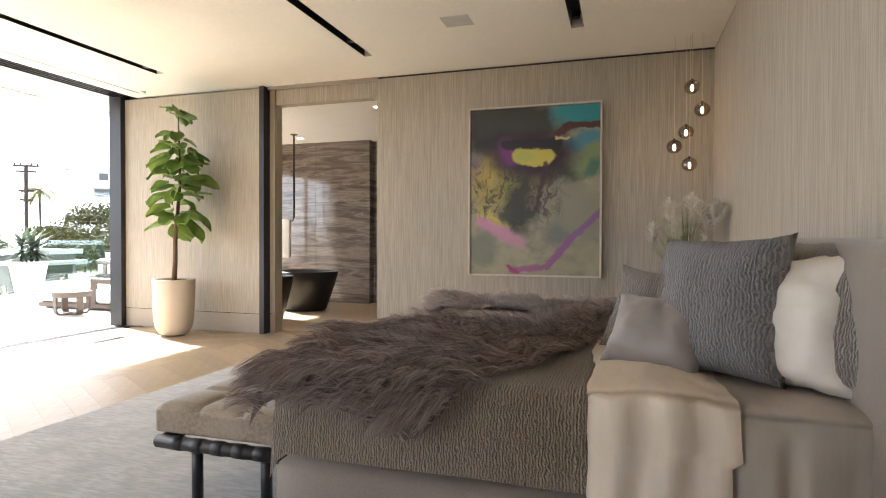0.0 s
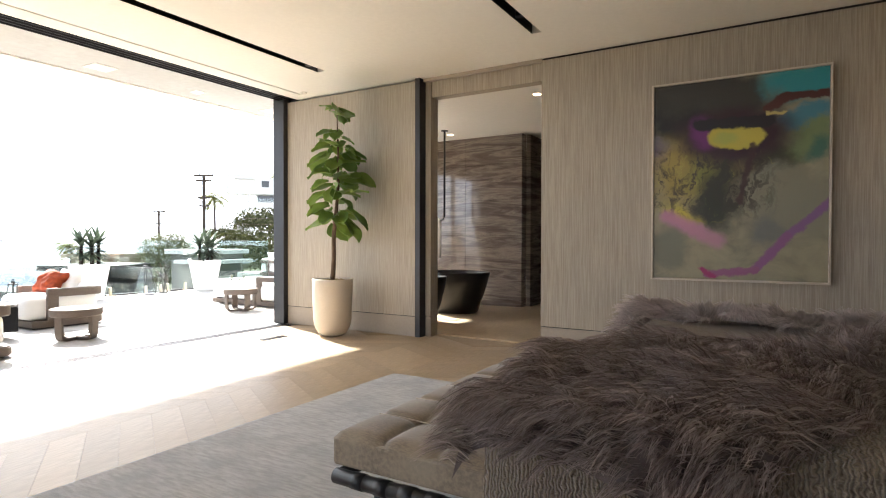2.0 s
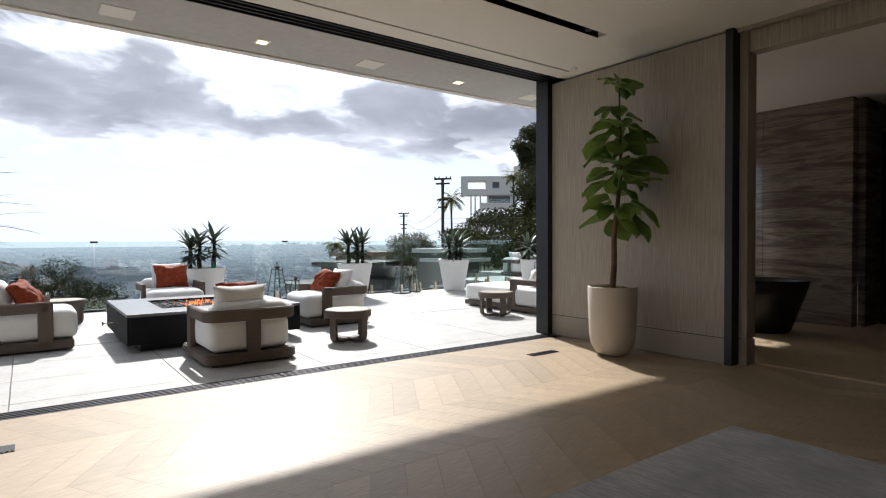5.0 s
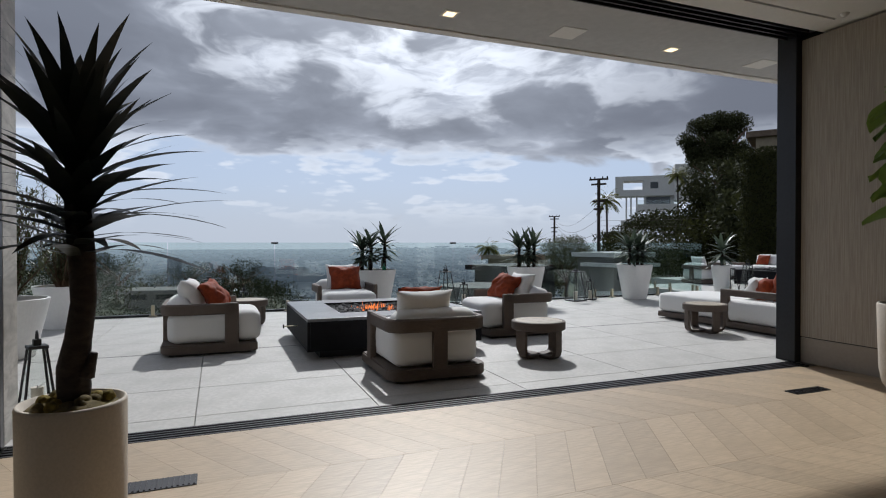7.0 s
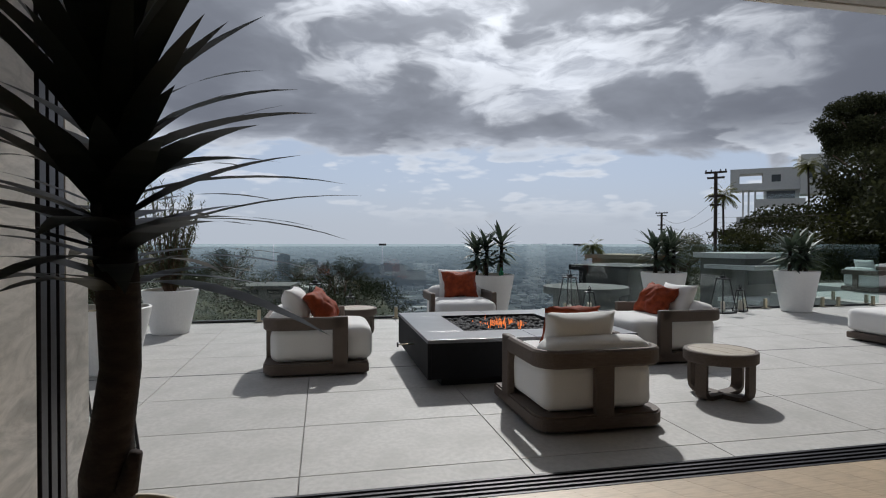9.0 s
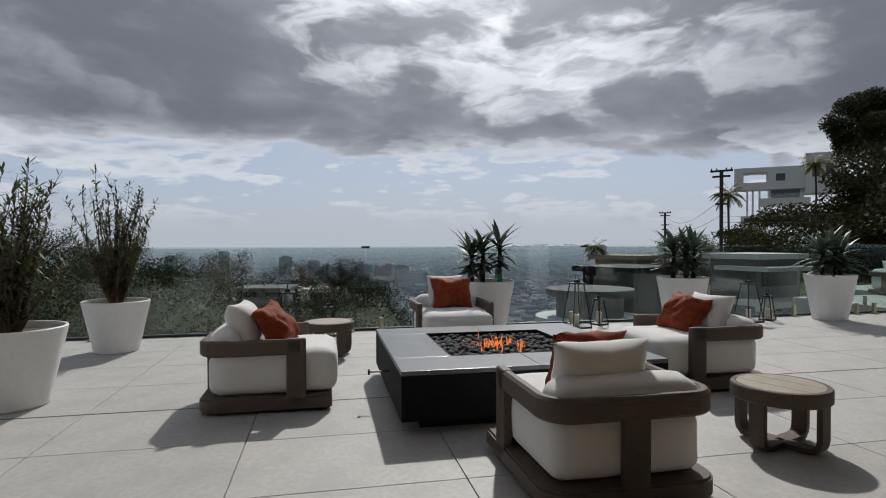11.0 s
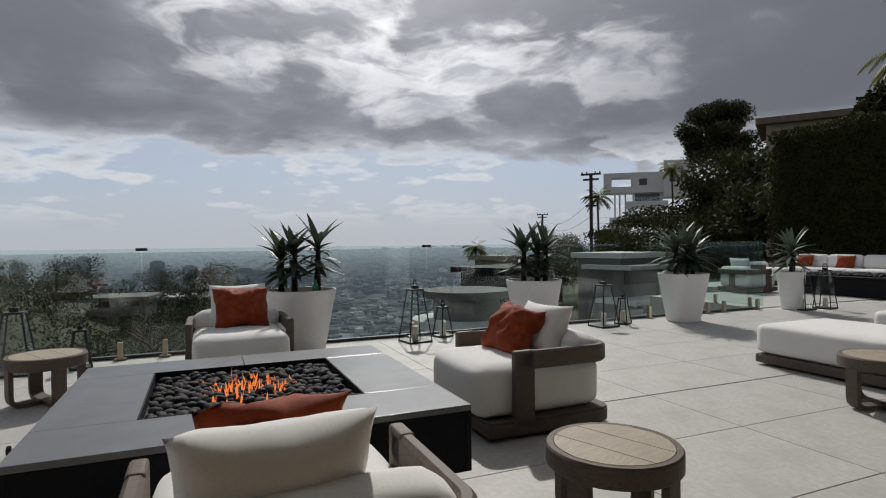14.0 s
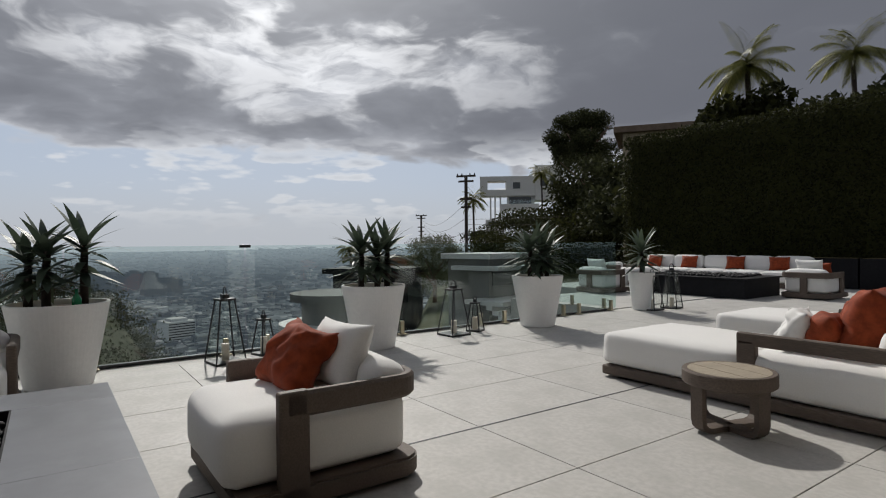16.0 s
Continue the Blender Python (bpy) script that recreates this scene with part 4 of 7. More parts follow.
def build_bed():
    bed = thing("bed", "low taupe upholstered platform bed with tall headboard", "bed")
    part("base", soft_box(2.00, 2.30, 0.325, 0.04, 0.006, 1), BED_CLOTH, bed, smooth=True, place=pose(6.25, -3.05, 0.03))
    part("headboard", soft_box(0.16, 2.62, 1.14, 0.06, 0.01, 2), BED_CLOTH, bed, smooth=True, place=pose(7.235, -3.05, 0.03))
    part("plinth", box(5.3, 7.2, -4.05, -2.05, 0.0, 0.05), LEATHER, bed)
    mat_ = soft_box(1.96, 2.12, 0.30, 0.07, 0.012, 3, 12)
    solid("mattress", mat_, SHEET, "thick mattress in an ivory fitted sheet", "mattress", smooth=True, place=pose(6.20, -3.045, 0.345))

    def cover(u, s):
        x = 5.205 + u * 1.21
        y, z = over_bed(s, 0.665, 0.352, 0.05)
        if u < 0.07:
            k = 1 - u / 0.07
            x += 0.045 * k * k * 0.2
            z -= 0.10 * k * k
        n = noise.noise(Vector((x * 3, y * 3, z * 3)))
        return (x, y - 0.012 * n, z + 0.012 * n + 0.008)

    foot = draped(30, 70, cover)
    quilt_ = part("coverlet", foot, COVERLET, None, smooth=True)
    tagged(quilt_, "crinkled taupe matelasse coverlet tucked over the bed", "bedspread")
    front = draped(60, 8, lambda u, v: (5.205 - 0.012 * math.sin(u * 40), -4.12 + u * 2.15, 0.345 + v * 0.235))
    end = part("foot_drop", front, COVERLET, quilt_, smooth=True)

    def fold(u, s):
        x = 6.375 + u * 0.44
        y, z = over_bed(s, 0.685, 0.300, 0.06, BED_Y0 - 0.015, BED_Y1 + 0.015)
        puff = 0.022 * math.sin(math.pi * min(1, max(0, u)))
        pleat = 0.012 * math.sin(u * 17 + 2 * y) * (1 if z < 0.66 else 0.4)
        n = noise.noise(Vector((x * 5, y * 2.5, z * 4))) + 0.6 * noise.noise(Vector((x * 17, y * 8, z * 7 + 3)))
        return (x + 0.02 * n - (0.03 if z < 0.5 else 0) * u, y - pleat * 1.2 - (puff if z < 0.66 else 0) * (1 if y < -3 else -1), z + puff + 0.008 * n)

    def under(u, s):
        # the sheet at the head end hangs loose beside the mattress
        x = 6.70 + u * 0.50
        y, z = over_bed(s, 0.672, 0.33, 0.05, BED_Y0 - 0.004, BED_Y1 + 0.004)
        hang = min(1.0, max(0.0, (0.62 - z) / 0.2))
        n = noise.noise(Vector((x * 9, y * 3, z * 1.5 + 5)))
        return (x, y - 0.022 * hang * math.sin(x * 34 + 3 * n) * (1 if y < -3 else -1), z + 0.006 * n)

    solid("fitted_sheet", draped(60, 150, under), SIDE_SHEET, "beige satin sheet hanging in soft pleats beside the mattress", "sheet", smooth=True)
    solid("top_sheet", draped(60, 140, fold), SHEET, "ivory top sheet folded back over the coverlet", "sheet", smooth=True)


def build_pillows():
    def put(name, bm, mat, label, x, y, z, lean, turn, roll=0):
        p = part(name, bm, mat, None, smooth=True)
        p.matrix_basis = pose(x, y, z) @ pose(0, 0, 0, 0, 0, turn) @ pose(0, 0, 0, lean, 0, 0) @ pose(0, 0, 0, 0, roll, 0)
        return tagged(p, label, "pillow", "pillows on the bed")

    # local y is the thickness: they stand along the head, the near ones turned to the side of the bed
    put("pillow", pillow(0.72, 0.56, 0.22, 1, crease=0.020), TAUPE_QUILT, "crinkled taupe quilted sham leaning on the headboard", 7.13, -3.92, 0.665, -20, -62, -4)
    put("pillow", pillow(0.56, 0.48, 0.24, 2, crease=0.034), WHITE_LINEN, "white cotton pillow in a soft pillowcase", 6.97, -3.80, 0.665, -18, -48, -4)
    put("pillow", pillow(0.50, 0.54, 0.25, 3, crease=0.024), BLUE_QUILT, "large blue-grey crinkled velvet cushion", 6.80, -3.76, 0.665, -14, -38, -3)
    put("pillow", pillow(0.38, 0.30, 0.19, 4, crease=0.026), SATIN, "small silvery grey satin lumbar cushion", 6.575, -3.74, 0.675, -28, -20, 6)
    put("pillow", pillow(0.46, 0.40, 0.18, 8, crease=0.024), TAUPE_QUILT, "crinkled taupe cushion behind the satin one", 6.58, -3.42, 0.665, -22, -30, 5)
    put("pillow", pillow(0.46, 0.50, 0.20, 9, crease=0.024), BLUE_QUILT, "blue-grey crinkled velvet cushion in the second row", 6.72, -3.35, 0.665, -16, -34, 10)
    put("pillow", pillow(0.50, 0.42, 0.20, 5), BLUE_QUILT, "blue-grey crinkled cushion further along the bed", 6.86, -2.72, 0.66, -14, -45, -6)
    put("pillow", pillow(0.38, 0.30, 0.18, 6, crease=0.02), SATIN, "silvery grey satin cushion behind", 6.62, -2.70, 0.665, -20, -30, 14)
    put("pillow", pillow(0.70, 0.50, 0.22, 7), WHITE_LINEN, "white cotton pillow on the far side", 7.06, -2.45, 0.655, -16, -85, 0)


def build_bench():
    b = thing("bench", "tufted patchwork hide bench on black leather-strapped frame", "bench")
    x0, x1, y0, y1 = 4.54, 5.19, -4.03, -1.90
    nx, ny = 3, 8

    def top(u, v):
        a, c = u * nx, v * ny
        da, dc = abs(a - round(a)), abs(c - round(c))
        seam = max(math.exp(-(da / 0.07) ** 2) if 0 < round(a) < nx else 0, math.exp(-(dc / 0.06) ** 2) if 0 < round(c) < ny else 0)
        button = math.exp(-((da / 0.16) ** 2 + (dc / 0.16) ** 2)) if 0 < round(a) < nx and 0 < round(c) < ny else 0
        e = min(u, 1 - u, (v * 3), (1 - v) * 3)
        z = 0.450 + 0.012 * (math.sin(math.pi * (a % 1)) * math.sin(math.pi * (c % 1))) - 0.016 * seam - 0.026 * button - (0.03 * (1 - e / 0.06) ** 2 if e < 0.06 else 0)
        return (x0 + u * (x1 - x0), y0 + v * (y1 - y0), z)

    cushion = draped(36, 108, top)
    part("cushion_top", cushion, COWHIDE, b, smooth=True)
    part("cushion_side", box(x0, x1, y0, y1, 0.325, 0.425, 0.012), COWHIDE, b)
    seam = bmesh.new()
    for i in range(1, ny):
        y = y0 + (y1 - y0) * i / ny
        tube([(x0 + 0.01 + k * (x1 - x0 - 0.02) / 8, y, 0.442 + 0.003 * math.sin(k * 1.3)) for k in range(9)], 0.0025, 5, seam)
    part("stitching", seam, FRAME_PAINT, b, "pale stitched seams")
    part("frame", tube([(x0 + 0.02, y0 - 0.005, 0.29), (x1 + 0.02, y0 - 0.005, 0.29)], 0.028, 14), LEATHER, b, smooth=True)
    part("frame", tube([(x0 + 0.02, y1 + 0.005, 0.29), (x1 + 0.02, y1 + 0.005, 0.29)], 0.028, 14), LEATHER, b, smooth=True)
    for x in (x0 + 0.03, x1 - 0.03):
        part("rail", tube([(x, y0, 0.29), (x, y1, 0.29)], 0.024, 12), LEATHER, b, smooth=True)
    for i in range(6):
        x = x0 + 0.10 + i * 0.105
        part("strap", tube([(x, y0 - 0.005, 0.29), (x + 0.055, y0 - 0.005, 0.29)], 0.0305, 14), BLACK_METAL, b, "leather strap wrapped round the frame", smooth=True)
    for x in (x0 + 0.18, x1 - 0.12):
        for y in (y0 + 0.05, y1 - 0.05):
            part("leg", tube([(x, y, 0.022), (x, y, 0.28)], 0.024, 12), BLACK_METAL, b, smooth=True)


def throw_height(x, y):
    """The fur lies over bench, foot and middle of the bed."""
    lift = 0.685 + 0.05 * noise.noise(Vector((x * 3, y * 4, 0))) + 0.04 * math.exp(-((y + 2.3) / 0.3) ** 2)
    if x < 5.22:
        k = min(1, (5.22 - x) / 0.22)
        k = k * k * (3 - 2 * k)
        return lift * (1 - k) + (0.50 + 0.02 * noise.noise(Vector((x * 5, y * 5, 2)))) * k
    return lift


def build_throw():
    rng = random.Random(4)

    def place(u, v):
        # one long pelt from the pillows down to the near corner of the bench, spreading as it goes
        near, back = -4.33 + 1.65 * max(0.0, (u - 0.45) / 0.55) ** 1.5, -3.02 + 0.44 * u
        x = 5.37 - 0.29 * (1 - v) ** 1.5 + (1.14 + 0.29 * (1 - v) ** 1.5) * u + 0.05 * math.sin(v * 5 + 1)
        y = near + (back - near) * v + 0.05 * math.sin(u * 9)
        hang = max(0.0, -4.16 - y)
        y = max(y, -4.16 - 0.05 * hang)
        z = throw_height(x, y) + 0.05 * math.sin(math.pi * v) - hang
        return Vector((x, y, z))

    def place_far(u, v):
        x = 5.04 + 1.50 * u
        y = -1.95 + 0.30 * (v - 0.5) + 0.06 * math.sin(u * 7)
        return Vector((x, y, throw_height(x, y) - 0.03 + 0.05 * math.sin(math.pi * v) - (0.25 * (v - 0.75) if v > 0.75 else 0)))

    for fn, count, label in ((place, 46000, "long-haired brown fur throw spilling over the bed foot"), (place_far, 15000, "grey-brown fur throw along the far edge of the bed")):
        # the far pelt's lighter satin base and hair carry painted window light
        t = part("fur_blanket", draped(40, 24, lambda u, v: fn(u, v)), FUR_BASE if fn is place else SATIN, None, smooth=True)
        tagged(t, label, "throw", "fur throws")
        bm = bmesh.new()
        for _ in range(count // 13):
            u, v = rng.random(), rng.random()
            root = fn(u, v)
            drift = noise.noise_vector(root * 3.2)
            lock = (Vector((-0.50, -0.60 + (v - 0.5) * 0.6, 0.34)) if fn is place else Vector((-0.25, -0.55, 0.55))) + drift * 0.8 + noise.noise_vector(root * 11) * 0.45
            lock += Vector((rng.gauss(0, 0.16), rng.gauss(0, 0.16), rng.gauss(0, 0.12)))
            lock.normalize()
            length = rng.uniform(0.08, 0.17)
            tip = root + lock * length - Vector((0, 0, length * rng.uniform(0.25, 0.5)))
            for _ in range(13):
                p = root + Vector((rng.gauss(0, 0.020), rng.gauss(0, 0.020), rng.uniform(-0.004, 0.004)))
                e = tip + Vector((rng.gauss(0, 0.008), rng.gauss(0, 0.008), rng.gauss(0, 0.008)))
                way = (e - p)
                side = way.cross(Vector((rng.gauss(0, 1), rng.gauss(0, 1), rng.gauss(0, 1)))).normalized() * rng.uniform(0.0009, 0.0019)
                a = p.lerp(e, 0.40) + Vector((0, 0, length * 0.17))
                b = p.lerp(e, 0.76) + Vector((0, 0, length * 0.11))
                v0, v1, v2, v3, v4, v5, v6 = (bm.verts.new(k) for k in (p - side, p + side, a + side, a - side, b + side * 0.6, b - side * 0.6, e))
                bm.faces.new((v0, v1, v2, v3))
                bm.faces.new((v3, v2, v4, v5))
                bm.faces.new((v5, v4, v6))
        hair = part("pile", bm, FUR if fn is place else FUR_LIT, t)
        tagged(hair, "long soft strands", kind="stuff")


def build_painting():
    p = thing("painting", "large abstract canvas in a slim ivory frame", "painting")
    x0, x1, z0, z1 = 4.885, 6.285, 0.785, 2.595
    part("canvas", box(-0.68, 0.68, -0.015, 0.015, -0.885, 0.885), PAINTING, p, place=pose((x0 + x1) / 2, 0.01, (z0 + z1) / 2))
    for a in ((x0, x0 + 0.016, z0, z1), (x1 - 0.016, x1, z0, z1), (x0 + 0.016, x1 - 0.016, z0, z0 + 0.016), (x0 + 0.016, x1 - 0.016, z1 - 0.016, z1)):
        part("frame", box(a[0], a[1], -0.022, 0.048, a[2], a[3], 0.002), FRAME_PAINT, p)


def build_pendants():
    for x, y, z in ((7.08, -0.42, 2.56), (7.17, -0.38, 2.36), (7.04, -0.34, 2.17), (6.94, -0.34, 2.04), (7.07, -0.36, 1.87)):
        l = thing("pendant_light", "small smoked glass globe pendant, lit, on a thin wire", "pendant light", group="bedside pendants")
        part("cord", tube([(x, y, z + 0.07), (x, y, CEIL)], 0.0022, 6), FRAME_PAINT, l)
        part("globe", lathe([(0.0, -0.062), (0.03, -0.058), (0.058, -0.036), (0.07, 0.0), (0.06, 0.035), (0.034, 0.058), (0.012, 0.066)], 28, at=(x, y, z)), PENDANT_GLASS, l, smooth=True)
        socket = part("socket", lathe([(0.010, 0.02), (0.010, 0.075)], 12, at=(x, y, z)), BLACK_METAL, l)
        part("bulb", lathe([(0.0, -0.036), (0.009, -0.03), (0.012, -0.01), (0.008, 0.02)], 14, at=(x, y, z)), BULB_GLOW, socket, "glowing filament", smooth=True)


def build_grass_vase():
    rng = random.Random(9)
    table = thing("bedside_table", "dark wooden bedside table beyond the bed", "bedside table")
    part("body", box(6.72, 7.30, -1.05, -0.45, 0.0, 0.55, 0.01), TEAK, table)
    part("drawer", box(6.705, 6.718, -1.03, -0.47, 0.30, 0.53, 0.004), TEAK, table)
    part("drawer", box(6.705, 6.718, -1.03, -0.47, 0.04, 0.28, 0.004), TEAK, table)
    v = thing("grass_vase", "vase of green grass with white feathery plumes", "vase")
    part("vase", lathe([(0.0, 0.0), (0.08, 0.0), (0.10, 0.12), (0.07, 0.24), (0.075, 0.28), (0.06, 0.28), (0.0, 0.2)], 28, at=(7.0, -0.72, 0.551)), SAND_POT, v, smooth=True)
    bm = bmesh.new()
    for _ in range(240):
        a = rng.uniform(0, 6.28)
        k = rng.uniform(0.1, 1.0)
        blade(bm, (7.0 + rng.gauss(0, 0.02), -0.72 + rng.gauss(0, 0.02), 0.80), (math.cos(a) * k * 0.7 - 0.1, math.sin(a) * k * 0.6, 1.2), rng.uniform(0.35, 0.72), 0.006, k * 0.9, segments=6)
    part("grass", bm, GRASS_BLADE, v)
    for i in range(14):
        a = rng.uniform(0, 6.28)
        k = rng.uniform(0.05, 0.32)
        top = Vector((7.0 + math.cos(a) * k, -0.74 + math.sin(a) * k, rng.uniform(1.22, 1.52)))
        bm = bmesh.new()
        for _ in range(150):
            q = rng.random()
            d = Vector((rng.gauss(0, 1), rng.gauss(0, 1), 0.9)).normalized()
            blade(bm, top + Vector((0, 0, (q - 0.5) * 0.20)), d, 0.095 * math.sin(math.pi * min(0.97, q + 0.12)) + 0.02, 0.012, 0.3, segments=3)
        tube([(7.0, -0.72, 0.82), top], 0.002, 5, bm)
        part("plume", bm, GRASS_PLUME, v, "white feathery plume")


build_bed()
build_pillows()
build_bench()
build_throw()
build_painting()
build_pendants()
build_grass_vase()


# ---- indoor plants ----
def leaf_mesh(name, length, width, mat, cup=0.12, wave=0.03):
    """A broad fiddle-shaped leaf lying along +x."""
    bm = bmesh.new()
    rows = []
    for i in range(8):
        k = i / 7
        half = width / 2 * (0.10 + 0.95 * math.sin(math.pi * k**0.75) ** 0.7 * (0.62 + 0.38 * k)) * (0.35 if i == 7 else 1)
        z = -0.25 * length * k * k
        row = [bm.verts.new((k * length, s * half, z + cup * width * abs(s) ** 1.5 + wave * length * math.sin(k * 9 + s * 2) * abs(s))) for s in (-1, -0.5, 0, 0.5, 1)]
        rows.append(row)
    for a, b in zip(rows, rows[1:]):
        for i in range(4):
            bm.faces.new((a[i], a[i + 1], b[i + 1], b[i]))
    me = bpy.data.meshes.new(name)
    bm.to_mesh(me)
    bm.free()
    me.materials.append(mat)
    me.polygons.foreach_set("use_smooth", [True] * len(me.polygons))
    return me


def sword_mesh(name, length, width, mat, droop):
    bm = bmesh.new()
    blade(bm, (0, 0, 0), (1, 0, 0.12), length, width, droop, segments=7, fold=0.5)
    me = bpy.data.meshes.new(name)
    bm.to_mesh(me)
    bm.free()
    me.materials.append(mat)
    return me


def build_fiddle_fig():
    rng = random.Random(21)
    cx, cy = 1.30, -0.43
    pot = thing("planter", "tall rounded sandstone planter on the oak floor", "planter", pose(cx, cy, 0.001))
    part("shell", lathe([(0.0, 0.0), (0.10, 0.0), (0.165, 0.03), (0.208, 0.10), (0.226, 0.20), (0.236, 0.45), (0.242, 0.675), (0.238, 0.683), (0.222, 0.683), (0.218, 0.63), (0.0, 0.63)], 48), SAND_POT, pot, smooth=True)
    bm = lathe([(0.0, 0.665), (0.10, 0.672), (0.18, 0.66), (0.216, 0.632)], 30)
    for v in bm.verts:
        v.co.z += 0.02 * noise.noise(v.co * 22)
    part("moss", bm, MOSS, pot, "yellow-green moss", smooth=True)
    t = thing("fiddle_leaf_fig", "fiddle-leaf fig with a bare trunk and big green leaves", "plant", pose(cx, cy, 0.66))
    stem = [(0, 0, 0), (0.02, 0, 0.25), (0.01, 0.01, 0.55), (0.06, 0.0, 0.85), (0.10, -0.01, 1.15), (0.09, 0.0, 1.5), (0.07, 0.0, 2.04)]
    part("trunk", tube(stem, [0.032, 0.028, 0.027, 0.022, 0.017, 0.012, 0.006], 10), BARK, t, smooth=True)
    meshes = [leaf_mesh("leaf", l, wd, FIDDLE_LEAF, c, wv) for l, wd, c, wv in ((0.38, 0.32, 0.10, 0.03), (0.33, 0.29, 0.18, 0.04), (0.28, 0.21, 0.05, 0.05))]
    def on_stem(z):
        for a, b in zip(stem, stem[1:]):
            if a[2] <= z <= b[2]:
                k = (z - a[2]) / (b[2] - a[2])
                return Vector(a).lerp(Vector(b), k)
        return Vector(stem[-1])
    # tiers from the lowest whorl to the top tuft: height, reach, leaves
    for z, reach, n in ((0.70, 0.16, 11), (0.80, 0.14, 7), (1.00, 0.20, 10), (1.12, 0.16, 8), (1.22, 0.22, 9), (1.36, 0.12, 8), (1.52, 0.16, 9), (1.62, 0.12, 7), (1.72, 0.08, 5), (1.98, 0.03, 4), (2.04, 0.02, 4)):
        for i in range(n):
            a = 2 * math.pi * (i + rng.random() * 0.7) / n
            zz = z + rng.uniform(-0.05, 0.05)
            root = on_stem(min(zz, 2.03))
            out = reach * rng.uniform(0.3, 1.0)
            p = root + Vector((math.cos(a) * out, math.sin(a) * out * 0.7, rng.uniform(0.0, 0.05)))
            if p.y + cy + math.sin(a) * 0.25 > -0.06:
                p.y -= 0.14
                a = -abs(a) if rng.random() < 0.5 else math.pi + abs(a)
                a = math.atan2(min(0.2, math.sin(a)), math.cos(a))
            leaf = new("leaf", rng.choice(meshes))
            leaf.parent = t
            k = rng.uniform(0.62, 0.95) * (0.8 if z > 1.6 else 1)
            leaf.matrix_basis = Matrix.Translation(p) @ pose(0, 0, 0, rng.uniform(-35, 35), rng.uniform(-25, 40), math.degrees(a)) @ Matrix.Diagonal((k, k, k, 1))


def build_yucca():
    rng = random.Random(33)
    cx, cy = 1.33, -5.630
    pot = thing("planter", "wide sandstone cylinder planter with moss on top", "planter", pose(cx, cy, 0.001))
    part("shell", lathe([(0.0, 0.0), (0.12, 0.0), (0.165, 0.02), (0.178, 0.08), (0.180, 0.25), (0.182, 0.52), (0.179, 0.53), (0.168, 0.53), (0.166, 0.49), (0.0, 0.49)], 48), SAND_POT, pot, smooth=True)
    bm = lathe([(0.0, 0.53), (0.09, 0.532), (0.14, 0.515), (0.165, 0.492)], 34)
    for v in bm.verts:
        v.co.z += 0.022 * noise.noise(v.co * 26)
    part("moss", bm, SOIL, pot, "rough green and ochre moss", smooth=True)
    for i in range(22):
        a, r = rng.uniform(0, 6.28), rng.uniform(0.06, 0.145)
        bm = bmesh.new()
        bmesh.ops.create_icosphere(bm, subdivisions=2, radius=rng.uniform(0.014, 0.028), matrix=Matrix.Translation((math.cos(a) * r, math.sin(a) * r, 0.53)))
        for v in bm.verts:
            v.co += noise.noise_vector(v.co * 60) * 0.006
        part("moss_ball", bm, MOSS if i % 3 else SOIL, pot, smooth=True)
    t = thing("yucca", "dark yucca with a knotted trunk and long sword leaves", "plant", pose(cx, cy, 0.52))
    stem = [(-0.02, 0.0, -0.02), (-0.02, 0.0, 0.06), (-0.01, 0.0, 0.13), (0.01, 0.02, 0.24), (0.015, 0.04, 0.38), (0.01, 0.035, 0.54), (0.0, 0.02, 0.75), (0.0, 0.015, 1.00)]
    part("trunk", tube(stem, [0.052, 0.058, 0.056, 0.046, 0.043, 0.046, 0.044, 0.034], 14), DARK_BARK, t, smooth=True)
    part("knot", tube([(0.02, 0.05, 0.10), (0.028, 0.075, 0.19)], [0.026, 0.014], 8), DARK_BARK, t, smooth=True)
    meshes = [sword_mesh("sword_leaf", l, wd, YUCCA_LEAF, d) for l, wd, d in ((0.46, 0.070, 0.35), (0.42, 0.078, 0.5), (0.40, 0.074, 0.2), (0.48, 0.066, 0.4))]
    n = 96
    for i in range(n):
        k = i / n
        z = 0.54 + 0.52 * k
        a = i * 2.39996
        lift = 4 + 70 * k**1.5 + rng.uniform(-12, 12)
        leaf = new("sword_leaf", meshes[i % 4])
        leaf.parent = t
        s = rng.uniform(0.95, 1.25) * (1.0 - 0.18 * k)
        leaf.matrix_basis = Matrix.Translation((math.cos(a) * 0.03, 0.02 + math.sin(a) * 0.03, z)) @ pose(0, 0, 0, 0, -lift, math.degrees(a)) @ Matrix.Diagonal((s, s, s, 1))


build_fiddle_fig()
build_yucca()


# ---- terrace ----
solid("terrace_base", box(-6.02, 0.044, -9.0, 13.6, -0.5, -0.016), JOINT, "dark bedding under the terrace tiles", "terrace", "structure")
solid("terrace_edge", box(-6.06, -6.021, -9.0, 4.999, -0.9, 0.006), PIT_BLACK, "dark strip along the outer edge of the terrace", "trim", "structure")


annex = box(-8.5, -6.021, 5.0, 7.999, -0.5, 0.0)
box(-10.8, -6.021, 8.0, 13.6, -0.5, 0.0, bm=annex)
solid("terrace_annex", annex, TILE, "pale stone terrace reaching further out at its far end", "terrace", "structure")


